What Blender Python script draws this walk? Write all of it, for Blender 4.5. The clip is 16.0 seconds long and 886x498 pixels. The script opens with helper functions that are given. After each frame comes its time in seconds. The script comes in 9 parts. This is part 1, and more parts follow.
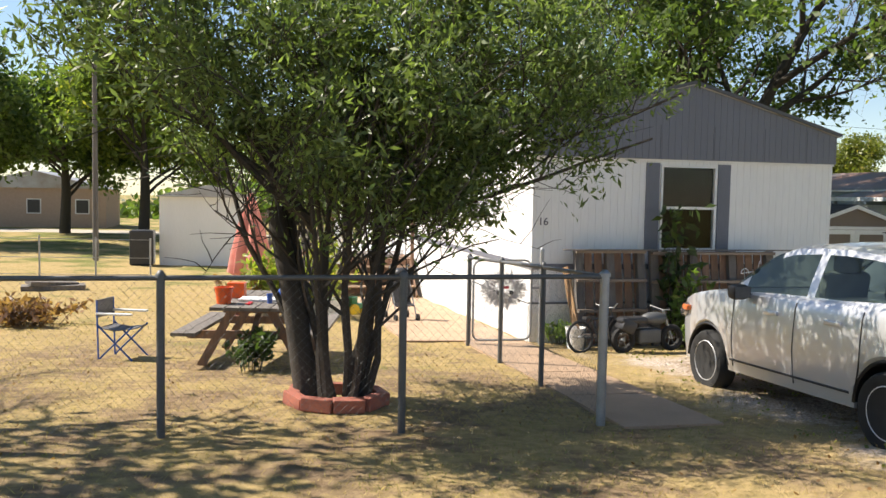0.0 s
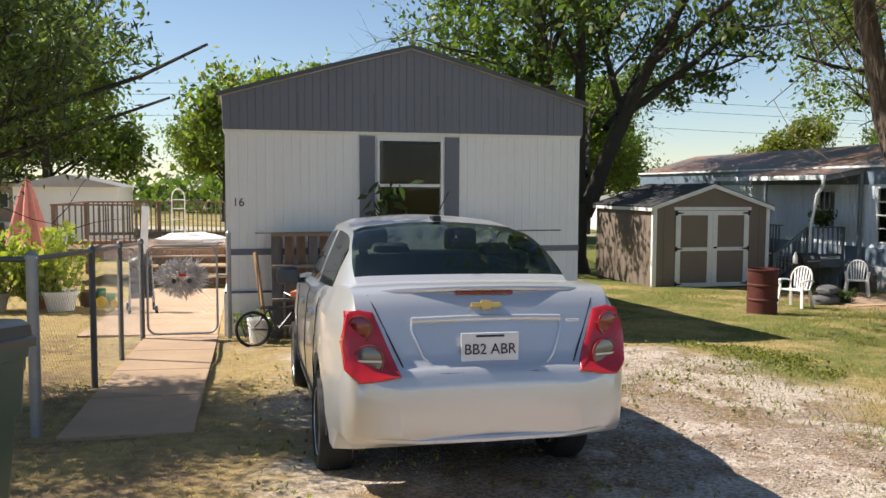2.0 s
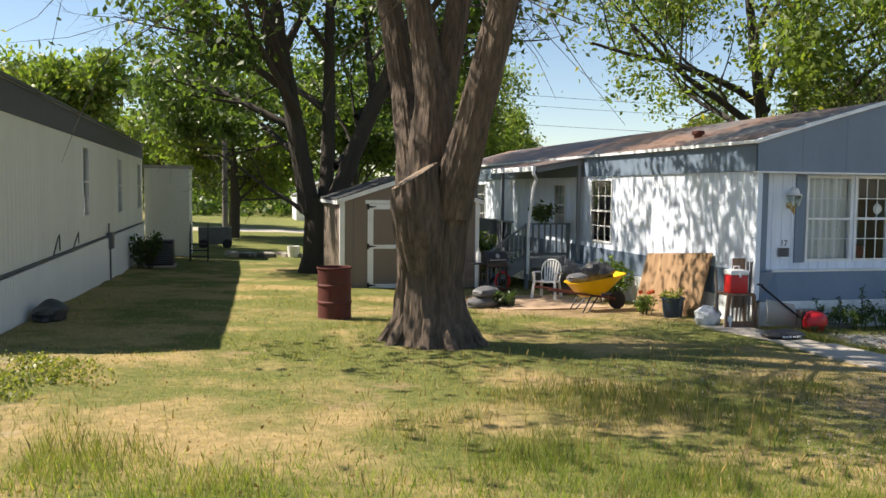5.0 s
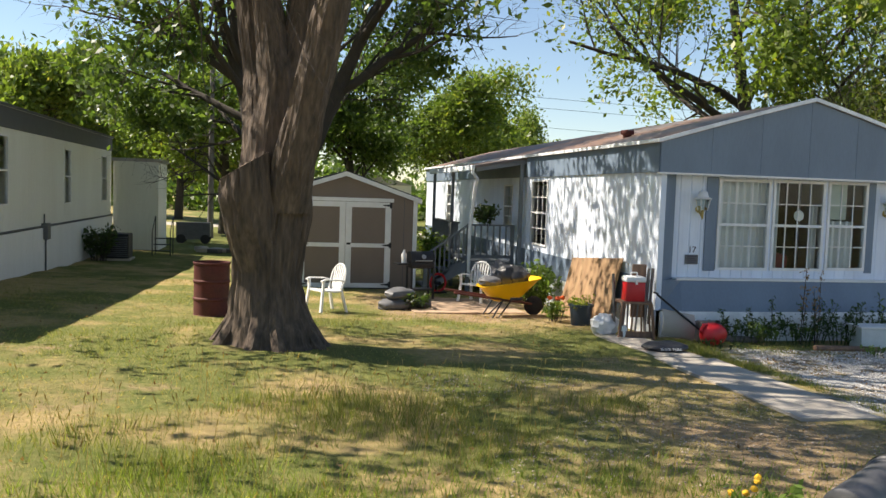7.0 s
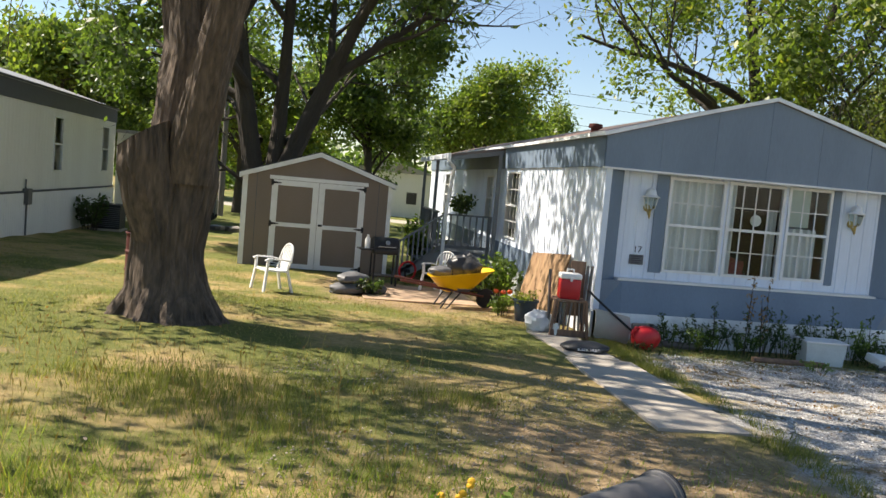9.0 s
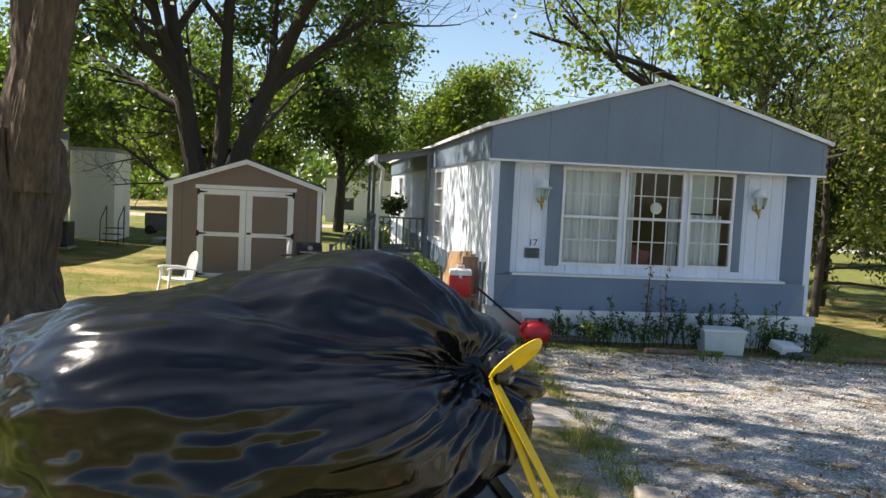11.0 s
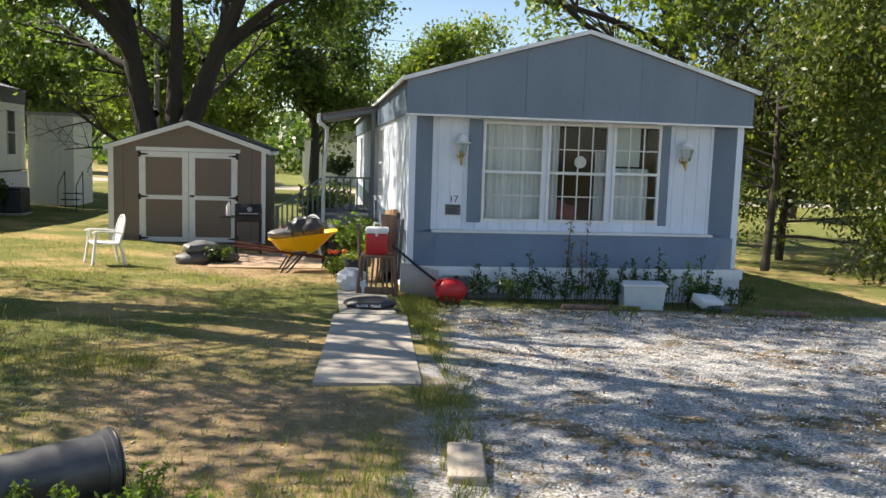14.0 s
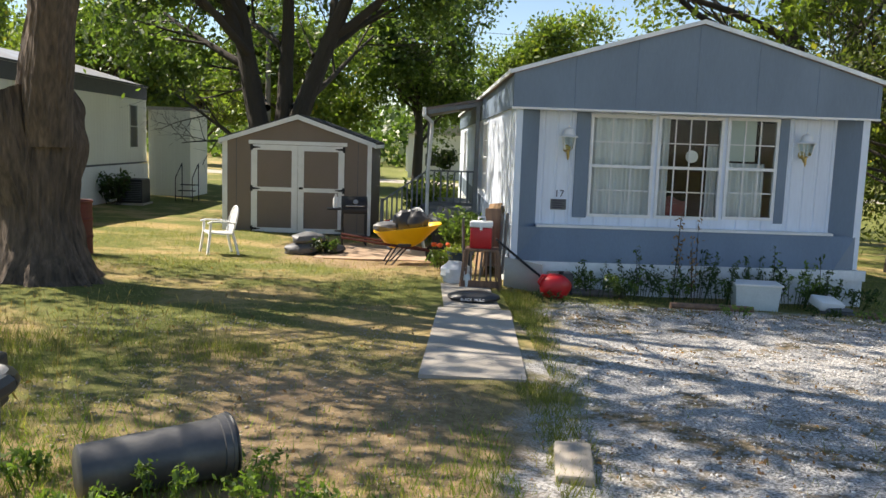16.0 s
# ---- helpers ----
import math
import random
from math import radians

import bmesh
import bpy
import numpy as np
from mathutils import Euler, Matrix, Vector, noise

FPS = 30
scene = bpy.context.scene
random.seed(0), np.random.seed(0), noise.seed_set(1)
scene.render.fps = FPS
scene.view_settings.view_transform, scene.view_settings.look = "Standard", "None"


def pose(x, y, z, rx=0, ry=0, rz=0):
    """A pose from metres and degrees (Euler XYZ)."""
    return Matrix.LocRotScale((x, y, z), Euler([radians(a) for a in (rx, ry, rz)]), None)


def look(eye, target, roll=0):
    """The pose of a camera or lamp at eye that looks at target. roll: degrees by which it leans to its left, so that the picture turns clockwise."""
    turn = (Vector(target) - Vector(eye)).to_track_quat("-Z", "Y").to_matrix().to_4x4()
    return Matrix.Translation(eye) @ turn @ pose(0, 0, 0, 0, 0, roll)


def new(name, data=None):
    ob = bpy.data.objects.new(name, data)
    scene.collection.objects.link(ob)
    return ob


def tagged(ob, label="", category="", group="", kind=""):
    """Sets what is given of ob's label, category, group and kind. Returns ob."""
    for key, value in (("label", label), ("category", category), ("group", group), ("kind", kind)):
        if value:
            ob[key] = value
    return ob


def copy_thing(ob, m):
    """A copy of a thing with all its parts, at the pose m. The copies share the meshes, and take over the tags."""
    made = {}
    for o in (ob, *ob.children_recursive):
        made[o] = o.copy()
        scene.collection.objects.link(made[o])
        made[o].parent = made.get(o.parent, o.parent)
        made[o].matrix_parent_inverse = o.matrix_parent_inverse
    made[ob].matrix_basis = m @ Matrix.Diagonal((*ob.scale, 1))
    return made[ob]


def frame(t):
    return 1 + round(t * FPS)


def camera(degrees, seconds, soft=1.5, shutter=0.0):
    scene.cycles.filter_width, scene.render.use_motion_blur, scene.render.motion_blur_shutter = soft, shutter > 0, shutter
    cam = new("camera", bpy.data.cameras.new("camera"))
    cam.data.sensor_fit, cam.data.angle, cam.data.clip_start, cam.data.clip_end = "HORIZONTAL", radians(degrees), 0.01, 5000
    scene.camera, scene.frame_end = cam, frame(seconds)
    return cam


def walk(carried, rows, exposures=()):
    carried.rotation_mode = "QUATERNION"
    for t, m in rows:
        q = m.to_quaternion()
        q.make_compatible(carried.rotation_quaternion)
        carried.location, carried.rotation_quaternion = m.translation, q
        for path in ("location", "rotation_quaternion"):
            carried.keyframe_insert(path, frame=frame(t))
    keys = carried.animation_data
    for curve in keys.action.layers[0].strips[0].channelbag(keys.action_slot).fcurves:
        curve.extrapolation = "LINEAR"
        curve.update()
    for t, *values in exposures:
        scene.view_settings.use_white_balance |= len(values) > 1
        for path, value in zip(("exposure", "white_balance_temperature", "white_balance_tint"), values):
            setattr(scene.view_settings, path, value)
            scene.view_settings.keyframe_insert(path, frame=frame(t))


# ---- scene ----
cam = camera(55.9, 16.0)
METRES, EYE, TILT, LEAN, TURN = 20.6, 1.65, 0.0, 0.0, -13.0
ROWS = [
    (0.0, 0.0, 0.0, 0.0, 0.07, -3.51, -1.06),
    (0.5, 0.0574, 0.0161, -0.0019, 0.18, -3.85, -0.74),
    (1.0, 0.1054, 0.0297, -0.0038, 0.51, -4.03, -0.23),
    (1.5, 0.1575, 0.0436, -0.0051, 0.36, -4.08, -0.26),
    (2.0, 0.2164, 0.0588, -0.0066, -0.2, -4.15, -0.25),
    (2.1, 0.2304, 0.0624, -0.007, -0.296, -4.144, -0.174),
    (2.2, 0.2444, 0.0659, -0.0074, -0.392, -4.138, -0.098),
    (2.3, 0.2583, 0.0695, -0.0077, -0.488, -4.132, -0.022),
    (2.4, 0.2723, 0.073, -0.0081, -0.584, -4.126, 0.054),
    (2.5, 0.2863, 0.0766, -0.0085, -0.68, -4.12, 0.13),
    (2.6, 0.3001, 0.0803, -0.009, -0.758, -4.102, 0.134),
    (2.7, 0.314, 0.0839, -0.0094, -0.836, -4.084, 0.138),
    (2.8, 0.3278, 0.0876, -0.0099, -0.914, -4.066, 0.142),
    (2.9, 0.3417, 0.0912, -0.0103, -0.992, -4.048, 0.146),
    (3.0, 0.3555, 0.0949, -0.0108, -1.07, -4.03, 0.15),
    (3.5, 0.4195, 0.1126, -0.0129, -1.43, -3.98, -0.08),
    (4.0, 0.4855, 0.1297, -0.0148, -1.68, -3.91, -0.0),
    (4.5, 0.5459, 0.1449, -0.0164, -1.59, -3.92, -0.19),
    (5.0, 0.6013, 0.1589, -0.0179, -1.31, -3.99, -0.6),
    (7.5, 0.7494, 0.1976, -0.0214, 2.3, -3.87, -2.48),
    (8.0, 0.7708, 0.2034, -0.0218, 3.25, -4.07, -3.45),
    (8.5, 0.7923, 0.2091, -0.0216, 4.36, -4.27, -5.09),
    (9.0, 0.8144, 0.2142, -0.0224, 4.79, -4.49, -5.07),
    (9.5, 0.8397, 0.2201, -0.0228, 4.76, -4.62, -5.53),
    (12.0, 0.9373, 0.2483, -0.0255, 5.63, -3.62, -1.23),
    (12.5, 0.9497, 0.2511, -0.0258, 5.66, -4.32, -1.37),
    (13.0, 0.9573, 0.2533, -0.0262, 5.54, -6.12, -1.47),
    (13.5, 0.9614, 0.254, -0.0263, 5.11, -7.25, -1.34),
    (14.0, 0.9625, 0.2547, -0.0263, 5.06, -6.57, -1.83),
    (14.5, 0.9613, 0.2559, -0.0261, 7.13, -5.36, -3.02),
    (15.0, 0.96, 0.2561, -0.0261, 9.82, -5.41, -2.49),
    (15.5, 0.9594, 0.2561, -0.0262, 11.56, -6.35, -2.04),
    (16.0, 0.9595, 0.2561, -0.0263, 12.0, -7.23, -1.93),
]
walk(cam, [(t, pose(0, 0, EYE, TILT, LEAN, TURN) @ pose(METRES * x, METRES * y, METRES * z, 90 + pitch, roll, yaw)) for t, x, y, z, yaw, pitch, roll in ROWS], [(0.0, 0.72, 6700, 12), (1.0, 0.68, 6700, 12), (2.0, 0.46, 6600, 12), (3.0, 0.55, 6600, 12), (5.0, 0.67, 6750, 12), (8.0, 0.74, 6800, 12), (12.0, 0.8, 6750, 12), (16.0, 0.8, 6700, 12)])

# ---- light ----
SUN_WAY = Vector((2.86, -1.28, -3.57))
sun_data = bpy.data.lights.new("sun", "SUN")
sun_data.energy, sun_data.angle, sun_data.color = 6.3, radians(0.55), (1.0, 0.93, 0.82)
sun = new("sun", sun_data)
sun.matrix_world = look((0, 0, 30), Vector((0, 0, 30)) + SUN_WAY)
world = bpy.data.worlds.new("world")
scene.world = world
world.use_nodes = True
wn = world.node_tree.nodes
sky = wn.new("ShaderNodeTexSky")
sky.sky_type, sky.sun_disc = "NISHITA", False
sky.sun_elevation, sky.sun_rotation = radians(48.8), radians(-65.9)
sky.air_density, sky.dust_density, sky.ozone_density = 1.0, 0.1, 2.0
wn["Background"].inputs["Strength"].default_value = 0.095
world.node_tree.links.new(sky.outputs["Color"], wn["Background"].inputs["Color"])


# ---- materials ----
def mat(name, color, rough=0.7, metal=0.0, vary=0.25, scale=6.0, grain=60.0, bump=0.15, color2=None, patch=0.5, coat=0.0, spread=0.0, stretch=(1, 1, 1), spec=0.5):
    """A surface with patches (scale), fine grain (grain), relief and an optional second colour in the patches."""
    m = bpy.data.materials.new(name)
    m.use_nodes = True
    nt, n = m.node_tree, m.node_tree.nodes
    b = n["Principled BSDF"]
    co = n.new("ShaderNodeTexCoord")
    mp = n.new("ShaderNodeMapping")
    mp.inputs["Scale"].default_value = stretch
    nt.links.new(co.outputs["Object"], mp.inputs["Vector"])
    big, fine = n.new("ShaderNodeTexNoise"), n.new("ShaderNodeTexNoise")
    big.inputs["Scale"].default_value, big.inputs["Detail"].default_value = scale, 5
    fine.inputs["Scale"].default_value, fine.inputs["Detail"].default_value = grain, 3
    for t in (big, fine):
        nt.links.new(mp.outputs["Vector"], t.inputs["Vector"])
    ramp = n.new("ShaderNodeValToRGB")
    c2 = color2 or tuple(c * (1 - vary) for c in color)
    ramp.color_ramp.elements[0].position, ramp.color_ramp.elements[1].position = patch - 0.2, patch + 0.2
    ramp.color_ramp.elements[0].color, ramp.color_ramp.elements[1].color = (*c2, 1), (*color, 1)
    nt.links.new(big.outputs["Fac"], ramp.inputs["Fac"])
    mix = n.new("ShaderNodeMix")
    mix.data_type, mix.blend_type = "RGBA", "MULTIPLY"
    mix.inputs["Factor"].default_value = 1.0
    fr = n.new("ShaderNodeMapRange")
    fr.inputs["To Min"].default_value, fr.inputs["To Max"].default_value = 1 - vary, 1 + vary
    nt.links.new(fine.outputs["Fac"], fr.inputs["Value"])
    nt.links.new(ramp.outputs["Color"], mix.inputs["A"])
    nt.links.new(fr.outputs["Result"], mix.inputs["B"])
    last = mix.outputs["Result"]
    if spread:
        inf = n.new("ShaderNodeNewGeometry") if spread > 0 else n.new("ShaderNodeObjectInfo")
        sr = n.new("ShaderNodeMapRange")
        sr.inputs["To Min"].default_value, sr.inputs["To Max"].default_value = 1 - abs(spread), 1 + abs(spread)
        nt.links.new(inf.outputs["Random Per Island" if spread > 0 else "Random"], sr.inputs["Value"])
        m2 = n.new("ShaderNodeMix")
        m2.data_type, m2.blend_type = "RGBA", "MULTIPLY"
        m2.inputs["Factor"].default_value = 1.0
        nt.links.new(last, m2.inputs["A"])
        nt.links.new(sr.outputs["Result"], m2.inputs["B"])
        last = m2.outputs["Result"]
    nt.links.new(last, b.inputs["Base Color"])
    b.inputs["Roughness"].default_value, b.inputs["Metallic"].default_value = rough, metal
    b.inputs["Coat Weight"].default_value = coat
    b.inputs["Specular IOR Level"].default_value = spec
    if bump:
        bp = n.new("ShaderNodeBump")
        bp.inputs["Strength"].default_value, bp.inputs["Distance"].default_value = bump, 0.01
        nt.links.new(fine.outputs["Fac"], bp.inputs["Height"])
        nt.links.new(bp.outputs["Normal"], b.inputs["Normal"])
    return m


def leaf_mat(name, color, color2, yellow=None):
    """Leaves: each its own shade, some light passes through."""
    m = bpy.data.materials.new(name)
    m.use_nodes = True
    nt, n = m.node_tree, m.node_tree.nodes
    b, out = n["Principled BSDF"], n["Material Output"]
    geo = n.new("ShaderNodeNewGeometry")
    ramp = n.new("ShaderNodeValToRGB")
    ramp.color_ramp.elements[0].color, ramp.color_ramp.elements[1].color = (*color2, 1), (*color, 1)
    if yellow:
        e = ramp.color_ramp.elements.new(0.93)
        e.color = (*color, 1)
        ramp.color_ramp.elements[2].color = (*yellow, 1)
    nt.links.new(geo.outputs["Random Per Island"], ramp.inputs["Fac"])
    tr = n.new("ShaderNodeBsdfTranslucent")
    bright = n.new("ShaderNodeMix")
    bright.data_type, bright.blend_type = "RGBA", "MULTIPLY"
    bright.inputs["Factor"].default_value = 1.0
    bright.inputs["B"].default_value = (1.35, 1.5, 0.66, 1)
    nt.links.new(ramp.outputs["Color"], bright.inputs["A"])
    nt.links.new(bright.outputs["Result"], tr.inputs["Color"])
    nt.links.new(ramp.outputs["Color"], b.inputs["Base Color"])
    b.inputs["Roughness"].default_value = 0.45
    mx = n.new("ShaderNodeMixShader")
    mx.inputs[0].default_value = 0.5
    nt.links.new(b.outputs[0], mx.inputs[1])
    nt.links.new(tr.outputs[0], mx.inputs[2])
    nt.links.new(mx.outputs[0], out.inputs["Surface"])
    return m


def glass_mat(name, tint=(0.9, 0.95, 0.93), rough=0.02):
    """Thin glass: clear through, with a mirror gloss that grows at a slant."""
    m = bpy.data.materials.new(name)
    m.use_nodes = True
    nt, n = m.node_tree, m.node_tree.nodes
    n.remove(n["Principled BSDF"])
    tr, gl, fr, mx = n.new("ShaderNodeBsdfTransparent"), n.new("ShaderNodeBsdfGlossy"), n.new("ShaderNodeFresnel"), n.new("ShaderNodeMixShader")
    tr.inputs["Color"].default_value = (*tint, 1)
    gl.inputs["Roughness"].default_value = rough
    fr.inputs["IOR"].default_value = 1.42
    nt.links.new(fr.outputs[0], mx.inputs[0])
    nt.links.new(tr.outputs[0], mx.inputs[1])
    nt.links.new(gl.outputs[0], mx.inputs[2])
    nt.links.new(mx.outputs[0], n["Material Output"].inputs["Surface"])
    return m


# ---- mesh helpers ----
class Shape:
    """Collects vertices and faces, and becomes one mesh."""

    def __init__(self):
        self.v, self.f = [], []

    def add(self, verts, faces, m=None):
        o = len(self.v)
        self.v += [tuple(m @ Vector(p)) for p in verts] if m else [tuple(p) for p in verts]
        self.f += [tuple(i + o for i in f) for f in faces]
        return self

    def box(self, x0, y0, z0, x1, y1, z1, m=None, c=0.0):
        """A box; c cuts its edges."""
        if c <= 0:
            v = [(x, y, z) for z in (z0, z1) for y in (y0, y1) for x in (x0, x1)]
            return self.add(v, [(0, 2, 3, 1), (4, 5, 7, 6), (0, 1, 5, 4), (2, 6, 7, 3), (0, 4, 6, 2), (1, 3, 7, 5)], m)
        bm = bmesh.new()
        bmesh.ops.create_cube(bm, size=1)
        bmesh.ops.scale(bm, vec=(x1 - x0, y1 - y0, z1 - z0), verts=bm.verts)
        bmesh.ops.translate(bm, vec=((x0 + x1) / 2, (y0 + y1) / 2, (z0 + z1) / 2), verts=bm.verts)
        bmesh.ops.bevel(bm, geom=bm.edges[:], offset=c, segments=2, affect="EDGES", profile=0.5)
        return self.take(bm, m)

    def take(self, bm, m=None):
        bm.verts.index_update()
        self.add([v.co[:] for v in bm.verts], [tuple(v.index for v in f.verts) for f in bm.faces], m)
        bm.free()
        return self

    def tube(self, pts, radii, seg=8, caps=True, m=None):
        """A round bar along points, with a radius at each."""
        pts = [Vector(p) for p in pts]
        if not hasattr(radii, "__len__"):
            radii = [radii] * len(pts)
        v, f = [], []
        side = None
        for i, p in enumerate(pts):
            d = (pts[min(i + 1, len(pts) - 1)] - pts[max(i - 1, 0)]).normalized()
            if side is None:
                side = d.orthogonal().normalized()
            side = (side - d * side.dot(d)).normalized()
            up = d.cross(side)
            for k in range(seg):
                a = 2 * math.pi * k / seg
                v.append(p + (side * math.cos(a) + up * math.sin(a)) * radii[i])
        for i in range(len(pts) - 1):
            for k in range(seg):
                a, b = i * seg + k, i * seg + (k + 1) % seg
                f.append((a, b, b + seg, a + seg))
        if caps:
            f += [tuple(reversed(range(seg))), tuple(range((len(pts) - 1) * seg, len(pts) * seg))]
        return self.add(v, f, m)

    def prism(self, outline, y0, y1, m=None):
        """An outline in x and z, from y0 to y1."""
        k = len(outline)
        v = [(x, y0, z) for x, z in outline] + [(x, y1, z) for x, z in outline]
        f = [tuple(range(k)), tuple(reversed(range(k, 2 * k)))] + [(i, i + k, (i + 1) % k + k, (i + 1) % k) for i in range(k)]
        return self.add(v, f, m)

    def loft(self, rings, closed=True, caps=True, m=None):
        """Skin over rings of the same number of points."""
        k = len(rings[0])
        v = [p for r in rings for p in r]
        f = []
        for i in range(len(rings) - 1):
            for j in range(k if closed else k - 1):
                a, b = i * k + j, i * k + (j + 1) % k
                f.append((a, b, b + k, a + k))
        if caps and closed:
            f += [tuple(reversed(range(k))), tuple(range((len(rings) - 1) * k, len(rings) * k))]
        return self.add(v, f, m)

    def lathe(self, profile, seg=20, m=None):
        """A profile of (radius, z) turned about z."""
        rings = [[(r * math.cos(2 * math.pi * k / seg), r * math.sin(2 * math.pi * k / seg), z) for k in range(seg)] for r, z in profile]
        return self.loft(rings, m=m)

    def ribbed(self, u0, u1, z0, z1, pitch=0.2, groove=0.02, depth=0.008, thick=0.06, m=None, phase=0.0):
        """A panel in x and z facing -y at y=0, with upright grooves, and its back."""
        us = [(u0, 0.0)]
        k = math.floor((u0 - phase) / pitch) + 1
        while phase + k * pitch < u1 - groove:
            c = phase + k * pitch
            if c - groove > u0:
                us += [(c - groove, 0.0), (c - groove * 0.4, depth), (c + groove * 0.4, depth), (c + groove, 0.0)]
            k += 1
        us.append((u1, 0.0))
        n = len(us)
        v = [(u, d, z0) for u, d in us] + [(u, d, z1) for u, d in us] + [(u0, thick, z0), (u1, thick, z0), (u0, thick, z1), (u1, thick, z1)]
        f = [(i, i + 1, i + 1 + n, i + n) for i in range(n - 1)]
        f += [(2 * n + 1, 2 * n, 2 * n + 2, 2 * n + 3), (0, n, 2 * n + 2, 2 * n), (n - 1, 2 * n + 1, 2 * n + 3, 2 * n - 1)]
        f += [(*range(n - 1, -1, -1), 2 * n, 2 * n + 1), (*range(n, 2 * n), 2 * n + 3, 2 * n + 2)]
        return self.add(v, f, m)

    def mesh(self, name, smooth=False, weld=False):
        me = bpy.data.meshes.new(name)
        me.from_pydata(self.v, [], self.f)
        if weld:
            bm = bmesh.new()
            bm.from_mesh(me)
            bmesh.ops.remove_doubles(bm, verts=bm.verts, dist=1e-5)
            bm.to_mesh(me)
            bm.free()
        if smooth:
            me.polygons.foreach_set("use_smooth", [True] * len(me.polygons))
            me.set_sharp_from_angle(angle=radians(38))
        me.update()
        return me


def part(name, shape, material, parent=None, label="", smooth=False, at=None, weld=False):
    """One mesh object under a thing or a part."""
    ob = new(name, shape.mesh(name, smooth, weld))
    ob.data.materials.append(material)
    if parent:
        ob.parent = parent
    if at is not None:
        ob.matrix_basis = at
    if label:
        tagged(ob, label)
    return ob


def thing(name, label, category, at=None, group="", kind=""):
    ob = new(name)
    ob.empty_display_size = 0.2
    if at is not None:
        ob.matrix_basis = at
    return tagged(ob, label, category, group, kind)


def solo(name, shape, material, label, category, at=None, group="", kind="", smooth=False):
    return tagged(part(name, shape, material, None, "", smooth, at), label, category, group, kind)


def big_mesh(name, verts, faces):
    """A mesh from numpy arrays; faces all have the same number of corners."""
    me = bpy.data.meshes.new(name)
    k = faces.shape[1]
    me.vertices.add(len(verts))
    me.vertices.foreach_set("co", verts.astype(np.float32).ravel())
    me.loops.add(faces.size)
    me.loops.foreach_set("vertex_index", faces.astype(np.int32).ravel())
    me.polygons.add(len(faces))
    me.polygons.foreach_set("loop_start", np.arange(0, faces.size, k, dtype=np.int32))
    me.polygons.foreach_set("loop_total", np.full(len(faces), k, dtype=np.int32))
    me.update(calc_edges=True)
    return me


def ease(a, b, t):
    t = min(max((t - a) / (b - a), 0.0), 1.0)
    return t * t * (3 - 2 * t)


def ground_z(x, y):
    """The lot falls gently to the back and to the east."""
    z = -0.0723 - 0.023 * min(max(x, -10), 32) - 0.0352 * min(max(y, -3), 27)
    z += 0.09 * math.exp(-(((x - 8.5) / 4.5) ** 2) - ((y - 7) / 4) ** 2)
    z -= 0.10 * math.exp(-(((x - 17.8) / 3) ** 2) - ((y - 17) / 2.5) ** 2)
    z += 0.13 * ease(4.3, 2.9, y) * ease(9, 5, x)
    z += 0.10 * math.exp(-((x - 15.3) ** 2 + (y - 12.7) ** 2) / 1.1)
    return z


def on(x, y, rz=0.0, dz=0.0):
    return pose(x, y, ground_z(x, y) + dz, 0, 0, rz)


# ---- palette ----
WHITE_SIDING = mat("white_siding", (0.80, 0.80, 0.79), 0.5, vary=0.06, scale=1.2, grain=30, bump=0.05, color2=(0.74, 0.745, 0.74), stretch=(1, 1, 0.15))
CREAM_SIDING = mat("cream_siding", (0.76, 0.76, 0.70), 0.5, vary=0.06, scale=1.0, grain=30, bump=0.05, color2=(0.70, 0.69, 0.63), stretch=(1, 1, 0.15))
SLATE_PAINT = mat("slate_paint", (0.155, 0.165, 0.20), 0.55, vary=0.1, scale=2.0, grain=40, bump=0.05, stretch=(1, 1, 0.2))
DARK_TRIM = mat("dark_trim", (0.085, 0.09, 0.105), 0.6, vary=0.15, scale=5, grain=50)
BLUE_PAINT = mat("blue_paint", (0.175, 0.23, 0.30), 0.55, vary=0.1, scale=1.5, grain=40, bump=0.05, color2=(0.14, 0.185, 0.245), stretch=(1, 1, 0.25))
PALE_BLUE = mat("pale_blue_siding", (0.76, 0.82, 0.91), 0.5, vary=0.08, scale=2.0, grain=30, bump=0.05, color2=(0.62, 0.68, 0.78), stretch=(1, 1, 0.12))
WHITE_PAINT = mat("white_paint", (0.8, 0.8, 0.79), 0.45, vary=0.07, scale=4, grain=60, bump=0.08, color2=(0.7, 0.7, 0.68))
WORN_WHITE = mat("worn_white_paint", (0.84, 0.86, 0.87), 0.6, vary=0.1, scale=3, grain=30, bump=0.2, color2=(0.52, 0.55, 0.56), patch=0.38)
ROOF_METAL = mat("roof_metal", (0.42, 0.43, 0.44), 0.45, 0.4, vary=0.15, scale=1.2, grain=20, color2=(0.28, 0.22, 0.17), patch=0.42)
ROOF_RUST = mat("rusted_roof_metal", (0.13, 0.125, 0.125), 0.6, 0.2, vary=0.2, scale=0.5, grain=20, color2=(0.30, 0.15, 0.08), patch=0.47)
TAUPE = mat("taupe_panel", (0.205, 0.16, 0.128), 0.7, vary=0.1, scale=2.5, grain=50, bump=0.15, color2=(0.185, 0.145, 0.115), stretch=(1, 1, 0.3))
SHINGLE = mat("roof_shingle", (0.055, 0.055, 0.06), 0.9, vary=0.35, scale=8, grain=80, bump=0.4)
BLACK_IRON = mat("black_iron", (0.02, 0.02, 0.022), 0.5, 0.3, vary=0.3, scale=9, grain=80)
# indoor shade put into the colour: room surfaces are near-black
ROOM_SHADE = mat("unlit_room_wall", (0.035, 0.03, 0.027), 0.9, vary=0.15, scale=2, grain=30)
